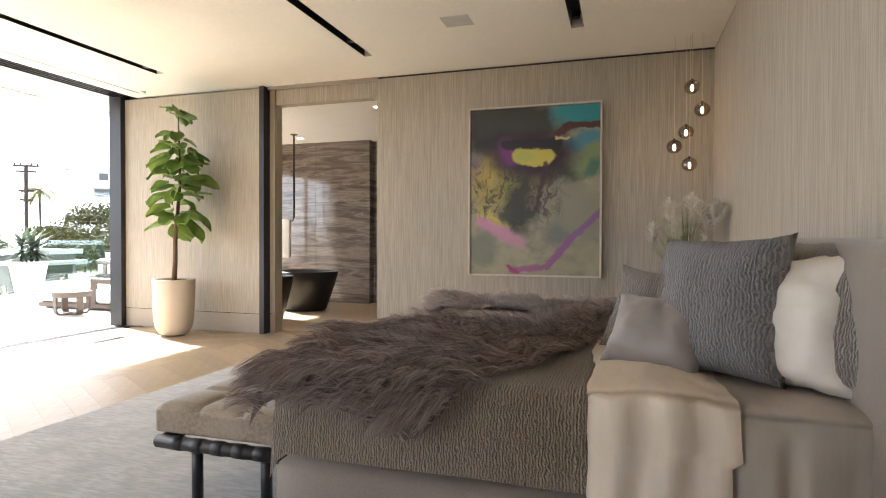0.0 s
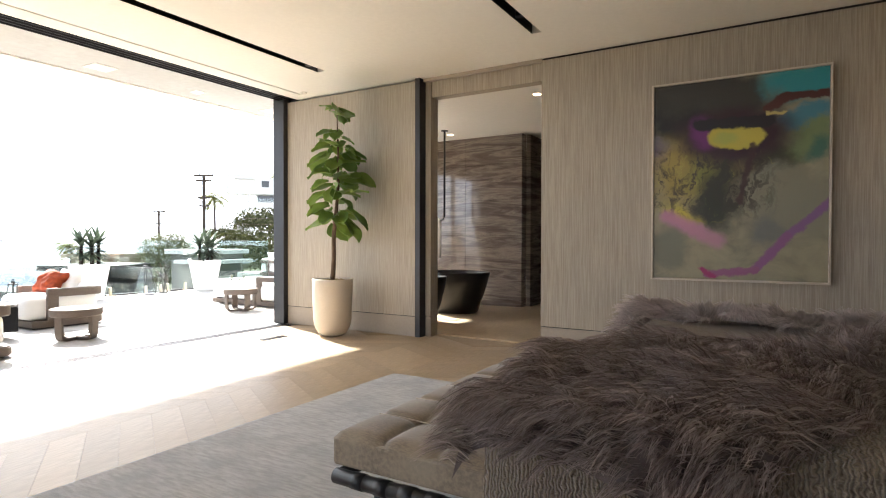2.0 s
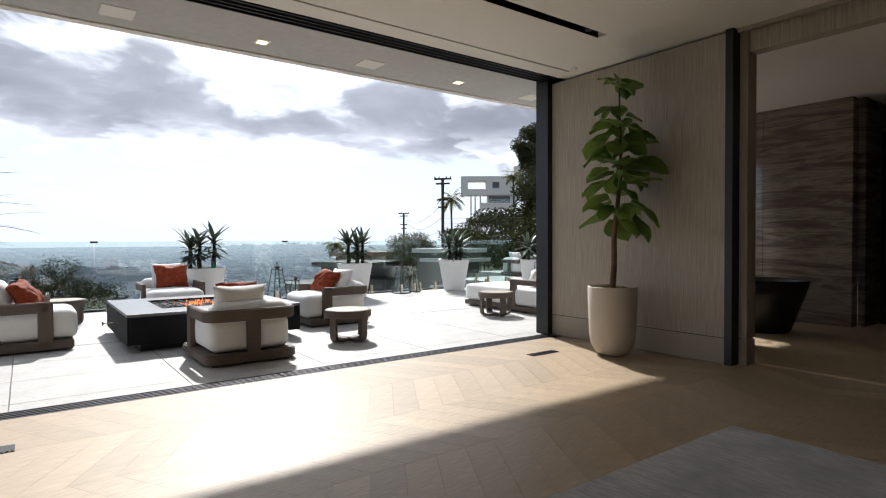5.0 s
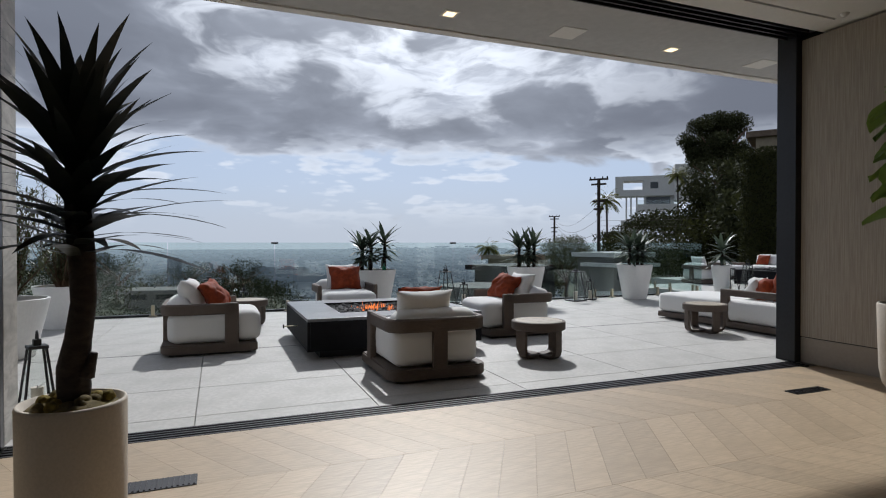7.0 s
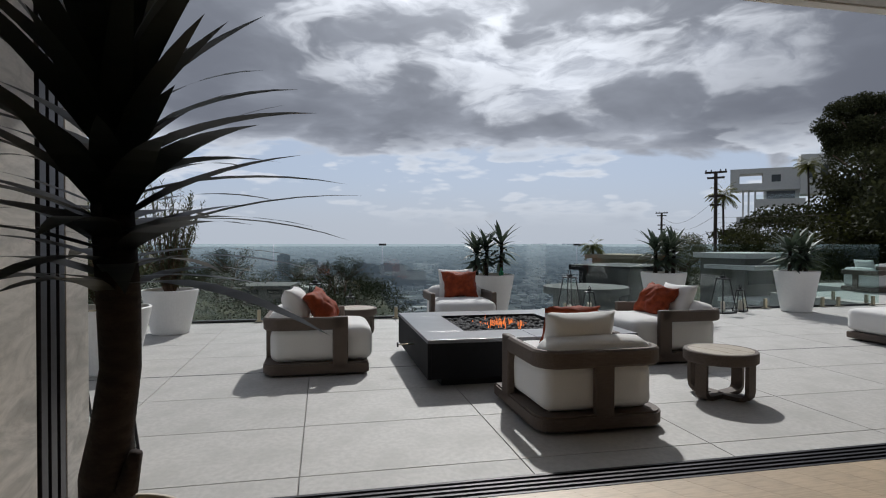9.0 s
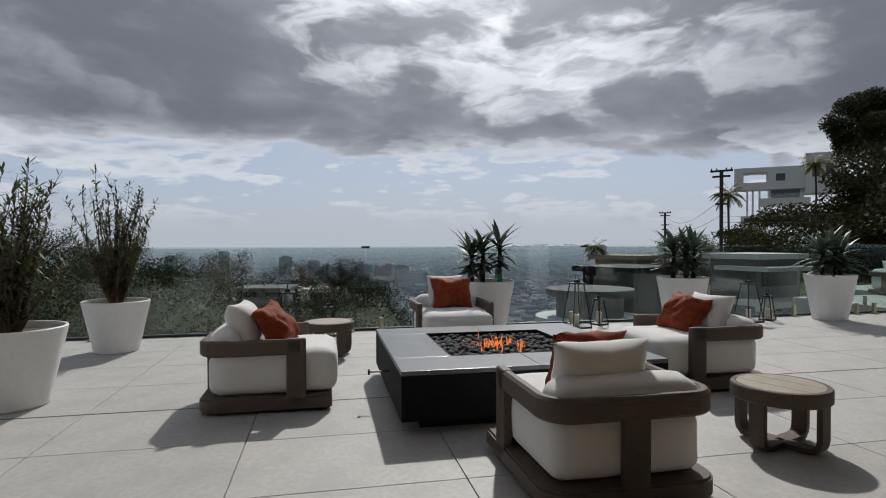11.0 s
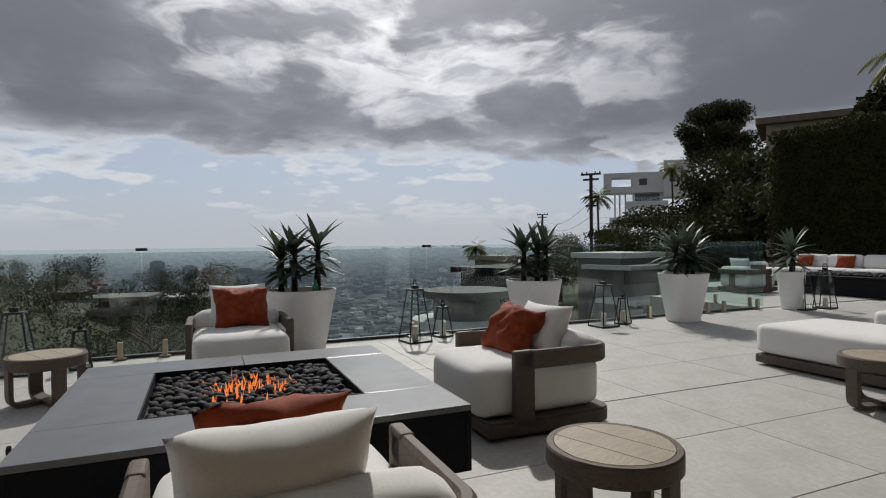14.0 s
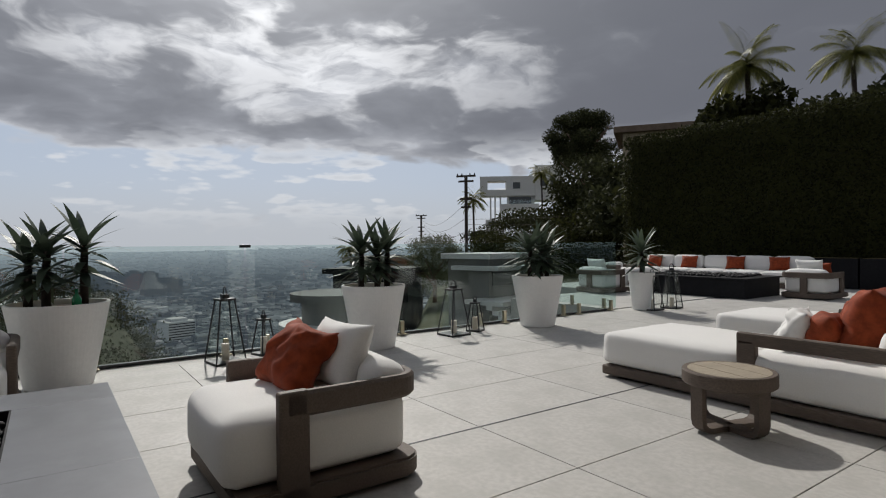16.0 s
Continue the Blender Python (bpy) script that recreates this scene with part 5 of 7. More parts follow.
def band(points, half, z0, z1, round_=0.014):
    """An upright plank of that half thickness, bent along points in plan."""
    bm = bmesh.new()
    pts = [Vector((x, y, 0)) for x, y in points]
    rings = []
    for i, p in enumerate(pts):
        way = (pts[min(i + 1, len(pts) - 1)] - pts[max(i - 1, 0)]).normalized()
        n = Vector((-way.y, way.x, 0))
        r = round_
        ring = [(half - r, z0), (half, z0 + r), (half, z1 - r), (half - r, z1), (-half + r, z1), (-half, z1 - r), (-half, z0 + r), (-half + r, z0)]
        rings.append([bm.verts.new(p + n * a + Vector((0, 0, z))) for a, z in ring])
    for a, b in zip(rings, rings[1:]):
        for k in range(8):
            bm.faces.new((a[k], a[(k + 1) % 8], b[(k + 1) % 8], b[k]))
    bm.faces.new(rings[0][::-1])
    bm.faces.new(rings[-1])
    bmesh.ops.recalc_face_normals(bm, faces=bm.faces)
    return bm


def corner(cx, cy, r, a0, a1, n=8):
    return [(cx + r * math.cos(radians(a0 + (a1 - a0) * i / n)), cy + r * math.sin(radians(a0 + (a1 - a0) * i / n))) for i in range(n + 1)]


def armchair_mesh_parts(parent):
    """Low lounge chair, its front towards -y, back at +y; origin at the middle of its base."""
    w, d, t, r = 0.435, 0.465, 0.028, 0.13
    plan = [(-w, -d + 0.02)] + corner(-w + r, d - r, r, 180, 90) + corner(w - r, d - r, r, 90, 0) + [(w, -d + 0.02)]
    bm = bmesh.new()
    lo = [bm.verts.new((x, y, 0.022)) for x, y in plan]
    hi = [bm.verts.new((x, y, 0.115)) for x, y in plan]
    bm.faces.new(lo)
    bm.faces.new(hi[::-1])
    for k in range(len(plan)):
        m = (k + 1) % len(plan)
        bm.faces.new((lo[k], lo[m], hi[m], hi[k]))
    bmesh.ops.recalc_face_normals(bm, faces=bm.faces)
    bmesh.ops.bevel(bm, geom=[e for e in bm.edges if abs(e.verts[0].co.z - e.verts[1].co.z) < 1e-4], offset=0.012, segments=2, affect="EDGES")
    part("base", bm, TEAK, parent)
    w2, d2 = w - t, d - t
    u = [(-w2, -d + 0.24), (-w2, 0)] + corner(-w2 + r, d2 - r, r, 180, 90) + corner(w2 - r, d2 - r, r, 90, 0) + [(w2, 0), (w2, -d + 0.24)]
    part("arm_rail", band(u, t, 0.405, 0.515), TEAK, parent, "bent teak rail running round both arms and back")
    for s in (-1, 1):
        part("arm_post", box(s * w2 - t, s * w2 + t, -d + 0.20, -d + 0.335, 0.05, 0.52, 0.016, segments=3), TEAK, parent)
    part("back_post", box(-0.062, 0.062, d - 0.05, d - 0.004, 0.06, 0.46, 0.006), TEAK, parent)
    part("foot", box(-w + 0.08, w - 0.08, -d + 0.08, d - 0.08, 0.0, 0.03), BLACK_METAL, parent)
    part("seat_cushion", soft_box(0.75, 0.88, 0.31, 0.075, 0.02, 3, 11), WHITE_CLOTH, parent, "thick white seat cushion", smooth=True, place=pose(0, -0.04, 0.115))
    part("back_cushion", soft_box(0.74, 0.22, 0.20, 0.085, 0.012, 6, 11), WHITE_CLOTH, parent, "white bolster against the back rail", smooth=True, place=pose(0, 0.285, 0.37, -12, 0, 0))


def build_armchairs():
    first = thing("armchair", "low teak lounge armchair with thick white cushions", "armchair", group="armchairs round the fire table")
    armchair_mesh_parts(first)
    places = [(-0.91, -3.44, -90), (-2.55, -1.72, 0), (-4.55, -3.37, 90), (-2.72, -5.19, 180)]
    far = [(-4.75, 9.6, 180), (-8.3, 7.6, 180), (-9.6, 10.0, 90)]
    first.matrix_basis = pose(places[0][0], places[0][1], 0.0, 0, 0, places[0][2])
    for x, y, turn in places[1:] + far:
        c = copy_thing(first, pose(x, y, 0, 0, 0, turn))
        if (x, y, turn) in far:
            c["group"] = "armchairs round the far fire table"
    def in_chair(chair, dx, dy, z, lean, turn, bm, mat, label, category="cushion", group="scatter cushions", roll=0):
        x, y, rz = chair
        p = part("cushion", bm, mat, None, smooth=True)
        p.matrix_basis = pose(x, y, 0, 0, 0, rz) @ pose(dx, dy, z, 0, 0, turn) @ pose(0, 0, 0, lean, 0, 0) @ pose(0, 0, 0, 0, roll, 0)
        tagged(p, label, category, group)
    white = "square white cushion propped on the armchair"
    rust = "rumpled rust-orange velvet cushion on the armchair"
    c0, c1, c2, c3 = places
    in_chair(c0, 0.06, 0.15, 0.415, -14, 4, pillow(0.52, 0.32, 0.23, 11), WHITE_CLOTH, white)
    in_chair(c0, 0.06, 0.01, 0.42, -16, 3, pillow(0.41, 0.34, 0.15, 12, crease=0.05), RUST_CLOTH, rust)
    in_chair(c1, 0.03, 0.10, 0.415, -26, 8, pillow(0.46, 0.36, 0.20, 13), WHITE_CLOTH, white)
    in_chair(c1, -0.03, -0.13, 0.425, -36, 14, pillow(0.43, 0.37, 0.19, 14, crease=0.05), RUST_CLOTH, rust, roll=8)
    in_chair(c2, 0.0, 0.16, 0.415, -12, 0, pillow(0.50, 0.40, 0.18, 15), WHITE_CLOTH, white)
    in_chair(c2, 0.02, 0.0, 0.42, -20, -5, pillow(0.48, 0.38, 0.20, 16, crease=0.05), RUST_CLOTH, rust)
    in_chair(c3, -0.06, 0.12, 0.415, -22, -8, pillow(0.44, 0.36, 0.22, 17), WHITE_CLOTH, white)
    in_chair(c3, -0.10, -0.14, 0.425, -34, -16, pillow(0.43, 0.36, 0.19, 18, crease=0.05), RUST_CLOTH, rust, roll=-6)
    in_chair((-4.75, 9.6, 180), 0, 0.1, 0.42, -20, 0, pillow(0.5, 0.36, 0.2, 19), WHITE_CLOTH, white)
    in_chair((-4.75, 9.6, 180), -0.1, -0.06, 0.42, -22, 0, pillow(0.46, 0.30, 0.2, 20), RUST_CLOTH, rust)
    in_chair((-8.3, 7.6, 180), 0, 0.1, 0.42, -20, 0, pillow(0.5, 0.36, 0.2, 19), WHITE_CLOTH, white)


def build_fire_table():
    x0, x1, y0, y1, top = -3.385, -1.64, -4.335, -2.505, 0.40
    a0, a1, b0, b1 = -3.03, -2.045, -3.935, -2.915
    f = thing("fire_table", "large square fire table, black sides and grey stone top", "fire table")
    part("plinth", box(x0 + 0.14, x1 - 0.14, y0 + 0.14, y1 - 0.14, 0.0, 0.09), BLACK_METAL, f)
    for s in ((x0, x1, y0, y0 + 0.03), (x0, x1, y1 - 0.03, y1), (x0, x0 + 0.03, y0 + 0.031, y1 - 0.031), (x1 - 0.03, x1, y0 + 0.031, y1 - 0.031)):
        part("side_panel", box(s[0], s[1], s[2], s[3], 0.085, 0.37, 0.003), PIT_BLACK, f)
    part("pan", box(x0 + 0.031, x1 - 0.031, y0 + 0.031, y1 - 0.031, 0.085, 0.30), PIT_BLACK, f)
    ym = (b0 + b1) / 2
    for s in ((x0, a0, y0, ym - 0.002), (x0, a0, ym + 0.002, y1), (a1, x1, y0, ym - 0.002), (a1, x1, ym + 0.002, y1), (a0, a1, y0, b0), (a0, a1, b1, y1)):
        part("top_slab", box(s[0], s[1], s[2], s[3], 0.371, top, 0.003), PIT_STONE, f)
    for s in ((a0 - 0.004, a0 + 0.004, b0, b1), (a1 - 0.004, a1 + 0.004, b0, b1), (a0, a1, b0 - 0.004, b0 + 0.004), (a0, a1, b1 - 0.004, b1 + 0.004)):
        part("burner_rim", box(s[0], s[1], s[2], s[3], 0.30, 0.402), PIT_BLACK, f)
    key = part("gas_key", tube([(-2.35, y0 - 0.14, 0.245), (-2.35, y0, 0.245)], 0.006, 8), STEEL, f, smooth=True)
    part("gas_key_knob", lathe([(0.0, 0), (0.022, 0), (0.022, 0.012), (0.0, 0.012)], 16), BLACK_METAL, key, place=pose(-2.35, y0 - 0.14, 0.245, 90, 0, 0))
    rng = random.Random(5)
    shapes = []
    for i in range(5):
        bm = bmesh.new()
        bmesh.ops.create_icosphere(bm, subdivisions=2, radius=1)
        for v in bm.verts:
            v.co += noise.noise_vector(v.co * 0.9 + Vector((i * 7, 0, 0))) * 0.25
            v.co = Vector((v.co.x * 0.034, v.co.y * 0.027, v.co.z * 0.020))
        me = bpy.data.meshes.new("pebble")
        bm.to_mesh(me)
        bm.free()
        me.materials.append(PEBBLE)
        me.polygons.foreach_set("use_smooth", [True] * len(me.polygons))
        shapes.append(me)
    bed = thing("fire_pebbles", "bed of smooth dark lava pebbles in the fire table", "pebbles")
    part("gravel", box(a0 + 0.005, a1 - 0.005, b0 + 0.005, b1 - 0.005, 0.301, 0.345), PEBBLE, bed)
    n = 17
    for i in range(n):
        for j in range(n):
            x = a0 + 0.045 + (a1 - a0 - 0.09) * (i + rng.uniform(-0.25, 0.25)) / (n - 1)
            y = b0 + 0.045 + (b1 - b0 - 0.09) * (j + (0.25 if i % 2 else -0.25) + rng.uniform(-0.2, 0.2)) / (n - 1)
            x, y = min(max(x, a0 + 0.04), a1 - 0.04), min(max(y, b0 + 0.04), b1 - 0.04)
            o = new("pebble", rng.choice(shapes))
            o.parent = bed
            k = rng.uniform(0.8, 1.25)
            o.matrix_basis = Matrix.Translation((x, y, 0.355 + rng.uniform(-0.004, 0.018))) @ pose(0, 0, 0, rng.uniform(-25, 25), rng.uniform(-25, 25), rng.uniform(0, 360)) @ Matrix.Diagonal((k, k, k, 1))
    fire = thing("fire", "small orange gas flames among the pebbles", "flames")
    for i in range(95):
        bm = bmesh.new()
        x, y = -2.54 + rng.gauss(0, 0.11), -3.42 + rng.gauss(0, 0.17)
        for q in range(2):
            blade(bm, (x, y, 0.352), (rng.gauss(0, 0.22), rng.gauss(0, 0.22), 1), rng.uniform(0.03, 0.105) * math.exp(-((y + 3.42) / 0.25) ** 2), rng.uniform(0.006, 0.016), rng.uniform(-0.35, 0.35), up=Vector((rng.gauss(0, 1), rng.gauss(0, 1), 0.1)).normalized(), segments=5, fold=0.6)
        part("flame", bm, FLAME, fire, smooth=True)


def build_side_table(x, y, turn, h=0.36, r=0.265, label="round weathered teak side table on curved legs"):
    t = thing("side_table", label, "side table", pose(x, y, 0, 0, 0, turn), "side tables")
    part("apron", lathe([(0.0, h - 0.085), (r - 0.012, h - 0.085), (r, h - 0.075), (r, h - 0.008), (r - 0.006, h), (r - 0.03, h), (r - 0.03, h - 0.01), (0.0, h - 0.01)], 56), TEAK, t)
    n = 3
    for i in range(n):
        y0, y1 = -r + 0.034 + i * 2 * (r - 0.034) / n, -r + 0.034 + (i + 1) * 2 * (r - 0.034) / n - 0.005
        bm = bmesh.new()
        rr = r - 0.033
        pts = []
        for k in range(9):
            yy = y0 + (y1 - y0) * k / 8
            pts.append((math.sqrt(max(0, rr * rr - yy * yy)), yy))
        ring = pts + [(-px, py) for px, py in reversed(pts)]
        lo = [bm.verts.new((px, py, h - 0.0095)) for px, py in ring]
        hi = [bm.verts.new((px, py, h + 0.001)) for px, py in ring]
        bm.faces.new(hi)
        bm.faces.new(lo[::-1])
        for k in range(len(ring)):
            j = (k + 1) % len(ring)
            if (Vector(ring[k]) - Vector(ring[j])).length > 1e-6:
                bm.faces.new((lo[k], lo[j], hi[j], hi[k]))
        bmesh.ops.remove_doubles(bm, verts=bm.verts, dist=1e-6)
        part("plank", bm, TEAK_TOP, t)
    for a in (0, 90, 180, 270):
        bm = bmesh.new()
        prof = [(r - 0.03, h - 0.08), (r - 0.03, 0.085), (r - 0.038, 0.048), (r - 0.062, 0.024), (r - 0.10, 0.016), (0.02, 0.016)]
        th = 0.0155
        quads = []
        for k, (px, pz) in enumerate(prof):
            nx, nz = prof[min(k + 1, len(prof) - 1)][0] - prof[max(k - 1, 0)][0], prof[min(k + 1, len(prof) - 1)][1] - prof[max(k - 1, 0)][1]
            l = math.hypot(nx, nz)
            ox, oz = -nz / l * th, nx / l * th
            quads.append([bm.verts.new(c) for c in ((px - ox, -0.045, pz - oz), (px - ox, 0.045, pz - oz), (px + ox, 0.045, pz + oz), (px + ox, -0.045, pz + oz))])
        for q0, q1 in zip(quads, quads[1:]):
            for k in range(4):
                bm.faces.new((q0[k], q0[(k + 1) % 4], q1[(k + 1) % 4], q1[k]))
        bm.faces.new(quads[0][::-1])
        bm.faces.new(quads[-1])
        bmesh.ops.recalc_face_normals(bm, faces=bm.faces)
        part("leg", bm, TEAK, t, place=pose(0, 0, 0, 0, 0, a))
    return t


def build_daybed(x0, y0, first=True):
    d = thing("chaise", "long white chaise on a teak plinth with arm frame", "chaise", pose(x0, y0, 0), "chaises")
    L, W = 2.25, 0.98
    part("base", box(0.02, L, 0.0, W, 0.02, 0.10, 0.02, segments=3), TEAK, d)
    part("foot", box(0.1, L - 0.1, 0.1, W - 0.1, 0.0, 0.03), BLACK_METAL, d)
    part("mattress", soft_box(1.20, W - 0.02, 0.28, 0.07, 0.012, 8, 12), WHITE_CLOTH, d, "thick white mattress", smooth=True, place=pose(0.60, W / 2, 0.10))
    part("mattress", soft_box(1.06, W - 0.02, 0.28, 0.07, 0.012, 9, 12), WHITE_CLOTH, d, "thick white mattress", smooth=True, place=pose(1.70, W / 2, 0.10))
    for y in (0.0, W - 0.055):
        part("arm", box(1.17, L, y, y + 0.055, 0.43, 0.52, 0.018, segments=3), TEAK, d)
        part("arm_post", box(1.17, 1.30, y, y + 0.055, 0.08, 0.475, 0.018, segments=3), TEAK, d)
    part("back_rail", box(L - 0.055, L, 0.0, W, 0.43, 0.52, 0.018, segments=3), TEAK, d)
    part("back_post", box(L - 0.05, L - 0.006, W / 2 - 0.06, W / 2 + 0.06, 0.08, 0.46), TEAK, d)
    part("bolster", soft_box(0.22, W - 0.14, 0.24, 0.09, 0.01, 4, 10), WHITE_CLOTH, d, "white bolster", smooth=True, place=pose(L - 0.22, W / 2, 0.38, 0, 12, 0))


def build_lantern(x, y, h, w, turn=0.0):
    l = thing("lantern", "black tapered metal floor lantern with clear glass and candle", "lantern", pose(x, y, 0.001, 0, 0, turn), "terrace lanterns")
    a, b, ht = w / 2, w / 2 * 0.46, h * 0.84
    part("base", box(-a, a, -a, a, 0.0, 0.022, 0.003), BLACK_METAL, l)
    part("cap", box(-b - 0.012, b + 0.012, -b - 0.012, b + 0.012, ht, ht + 0.02, 0.003), BLACK_METAL, l)
    part("chimney", box(-b * 0.5, b * 0.5, -b * 0.5, b * 0.5, ht + 0.021, ht + 0.06, 0.004), BLACK_METAL, l)
    for sx, sy in ((-1, -1), (1, -1), (1, 1), (-1, 1)):
        part("post", tube([(sx * (a - 0.006), sy * (a - 0.006), 0.02), (sx * b, sy * b, ht)], 0.0085, 6), BLACK_METAL, l)
    for i in range(4):
        bm = bmesh.new()
        vs = [bm.verts.new(p) for p in ((-a + 0.012, -a + 0.005, 0.03), (a - 0.012, -a + 0.005, 0.03), (b - 0.004, -b, ht), (-b + 0.004, -b, ht))]
        bm.faces.new(vs)
        p = part("pane", bm, CLEAR_GLASS, l, place=pose(0, 0, 0, 0, 0, 90 * i))
        p.visible_shadow = False
    part("handle", tube([(0.05 * math.cos(q) * h, 0, ht + 0.06 + 0.10 * math.sin(q) * h) for q in [math.pi * k / 10 for k in range(11)]], 0.006, 6), BLACK_METAL, l)
    candle = part("candle", lathe([(0.0, 0.0), (0.036, 0.0), (0.036, 0.16), (0.0, 0.155)], 20, at=(0, 0, 0.023)), FRAME_PAINT, l, "ivory pillar candle", smooth=False)
    part("wick", tube([(0, 0, 0.176), (0.002, 0, 0.195)], 0.002, 5), BLACK_METAL, candle)


def build_planter(x, y, r, h, plants, seed, kind="agave"):
    rng = random.Random(seed)
    p = thing("planter", "tapered white fibre planter on the terrace", "planter", pose(x, y, 0.001), "white planters")
    rb = r * 0.66
    part("shell", lathe([(0.0, 0.0), (rb - 0.01, 0.0), (rb, 0.012), (r, h - 0.006), (r - 0.006, h), (r - 0.022, h), (r - 0.028, h - 0.06), (0.0, h - 0.06)], 64), WHITE_POT, p, smooth=False)
    part("soil", lathe([(0.0, h - 0.05), (r - 0.05, h - 0.052), (r - 0.03, h - 0.058)], 30), SOIL, p, "dark soil")
    if kind == "agave":
        for px, py, hh, size in plants:
            hh, size = hh * 1.22, size * 1.22
            t = thing("agave", "spiky grey-green agave on a short stem in a planter", "plant", pose(x + px, y + py, h - 0.055), "potted agaves")
            part("stem", tube([(0, 0, 0), (0.01, 0, hh * 0.5), (0, 0.01, hh)], [0.035, 0.03, 0.026], 8), DARK_BARK, t, smooth=True)
            bm = bmesh.new()
            n = 46
            for i in range(n):
                k = i / n
                a = i * 2.39996 + seed
                lift = math.radians(-32 + 96 * k**1.25 + rng.uniform(-10, 10))
                z = hh * 0.48 + hh * 0.56 * k
                blade(bm, (math.cos(a) * 0.018, math.sin(a) * 0.018, z), (math.cos(a) * math.cos(lift), math.sin(a) * math.cos(lift), math.sin(lift)), size * rng.uniform(0.95, 1.25), size * 0.22, -0.30 if k < 0.35 else 0.40, segments=6, fold=0.6)
            part("foliage", bm, AGAVE_LEAF, t)
    else:
        t = thing("olive_shrub", "airy olive shrub with thin upright branches", "shrub", pose(x, y, h - 0.055), "potted olives")
        wood, leaf = bmesh.new(), bmesh.new()
        for i in range(42):
            a, k = rng.uniform(0, 6.28), rng.uniform(0.1, 1.0)
            pts = [Vector((math.cos(a) * 0.05, math.sin(a) * 0.05, 0))]
            way = Vector((math.cos(a) * 0.45 * k, math.sin(a) * 0.45 * k, 1)).normalized()
            ln = rng.uniform(0.85, 1.5) * (1.15 - 0.45 * k)
            for s in range(7):
                way = (way + Vector((rng.gauss(0, 0.10), rng.gauss(0, 0.10), 0.05))).normalized()
                pts.append(pts[-1] + way * ln / 7)
            tube(pts, [0.010 - 0.0012 * s for s in range(8)], 5, wood)
            for q in range(110):
                s = rng.uniform(0.8, 7.0)
                b = int(min(6, s))
                c = pts[b].lerp(pts[b + 1], s - b)
                d = Vector((rng.gauss(0, 1), rng.gauss(0, 1), rng.gauss(0.5, 0.8))).normalized()
                blade(leaf, c + d * 0.015, d, rng.uniform(0.045, 0.085), 0.020, 0.2, segments=2)
        part("branchwork", wood, BARK, t)
        part("foliage", leaf, OLIVE_LEAF, t)


def build_rail():
    g = thing("glass_railing", "frameless glass terrace railing on steel spigots", "railing", kind="structure")
    x = -5.92
    ys = [-8.6, -7.45, -5.85, -4.25, -2.65, -1.05, 0.65, 2.36, 4.0, 5.05]
    for a, b in zip(ys, ys[1:]):
        p = part("pane", box(x - 0.006, x + 0.006, a + 0.008, b - 0.008, 0.035, 1.135), RAIL_GLASS, g)
        p.visible_shadow = False
        for y in (a + (b - a) * 0.13, a + (b - a) * 0.87):
            spigot = part("spigot", box(x - 0.024, x + 0.024, y - 0.024, y + 0.024, 0.006, 0.17, 0.004), STEEL, g)
            part("spigot_plate", box(x - 0.055, x + 0.055, y - 0.055, y + 0.055, 0.0, 0.008, 0.002), STEEL, spigot)
    for y in (-4.25, -1.05):
        part("glass_clamp", box(x - 0.018, x + 0.018, y - 0.055, y + 0.055, 1.112, 1.142, 0.003), BLACK_METAL, g, "small black clamp joining two panes")
    # thin dark line along the foot of the glass
    part("base_channel", box(x - 0.096, x - 0.04, -8.6, 5.0, 0.0, 0.022), BLACK_METAL, g)
    # the return along the annex
    xs = [-8.4, -7.15, -5.93]
    for a, b in zip(xs, xs[1:]):
        p = part("pane", box(a + 0.008, b - 0.008, 5.054, 5.066, 0.035, 1.135), RAIL_GLASS, g)
        p.visible_shadow = False
        for q in (a + 0.25, b - 0.25):
            spigot = part("spigot", box(q - 0.024, q + 0.024, 5.036, 5.084, 0.006, 0.17, 0.004), STEEL, g)
            part("spigot_plate", box(q - 0.055, q + 0.055, 5.005, 5.115, 0.0, 0.008, 0.002), STEEL, spigot)


build_armchairs()
build_fire_table()
build_side_table(-1.04, -2.17, 20)
build_side_table(-1.62, 0.62, -15)
build_side_table(-4.30, -4.75, 30)
build_daybed(-3.0, 1.10)
build_daybed(-3.1, 3.05)
for dx, y0 in ((-3.0, 1.10), (-3.1, 3.05)):
    for bx, by, bz, w_, h_, t_, lean, turn, mat_, label_ in (
            (1.30, 0.40, 0.395, 0.44, 0.30, 0.18, -30, -70, WHITE_CLOTH, "ribbed white cushion lying on the chaise"),
            (1.52, 0.45, 0.395, 0.46, 0.30, 0.24, -34, -95, RUST_CLOTH, "crumpled rust-orange cushion on the chaise"),
            (1.74, 0.48, 0.395, 0.50, 0.46, 0.30, -16, -85, RUST_CLOTH, "plump burnt-orange cushion propped up on the chaise")):
        c_ = part("cushion", pillow(w_, h_, t_, int(bx * 10), crease=0.05), mat_, None, smooth=True, place=pose(dx + bx, y0 + by, bz, 0, 0, turn) @ pose(0, 0, 0, lean, 0, 0))
        tagged(c_, label_, "cushion", "scatter cushions")
for x, y, h, w, a in ((-5.52, -1.36, 0.72, 0.30, 8), (-5.70, -0.93, 0.42, 0.19, 20), (-5.48, 1.36, 0.66, 0.30, 5), (-5.56, 1.76, 0.42, 0.19, 30), (-5.50, 5.44, 0.66, 0.28, 0), (-5.45, 5.92, 0.74, 0.28, 12), (-5.52, -5.25, 0.66, 0.30, 0), (-5.55, -4.75, 0.42, 0.19, 15), (-0.72, -6.52, 0.66, 0.24, 10), (-0.58, -6.22, 0.52, 0.19, 25)):
    build_lantern(x, y, h, w, a)
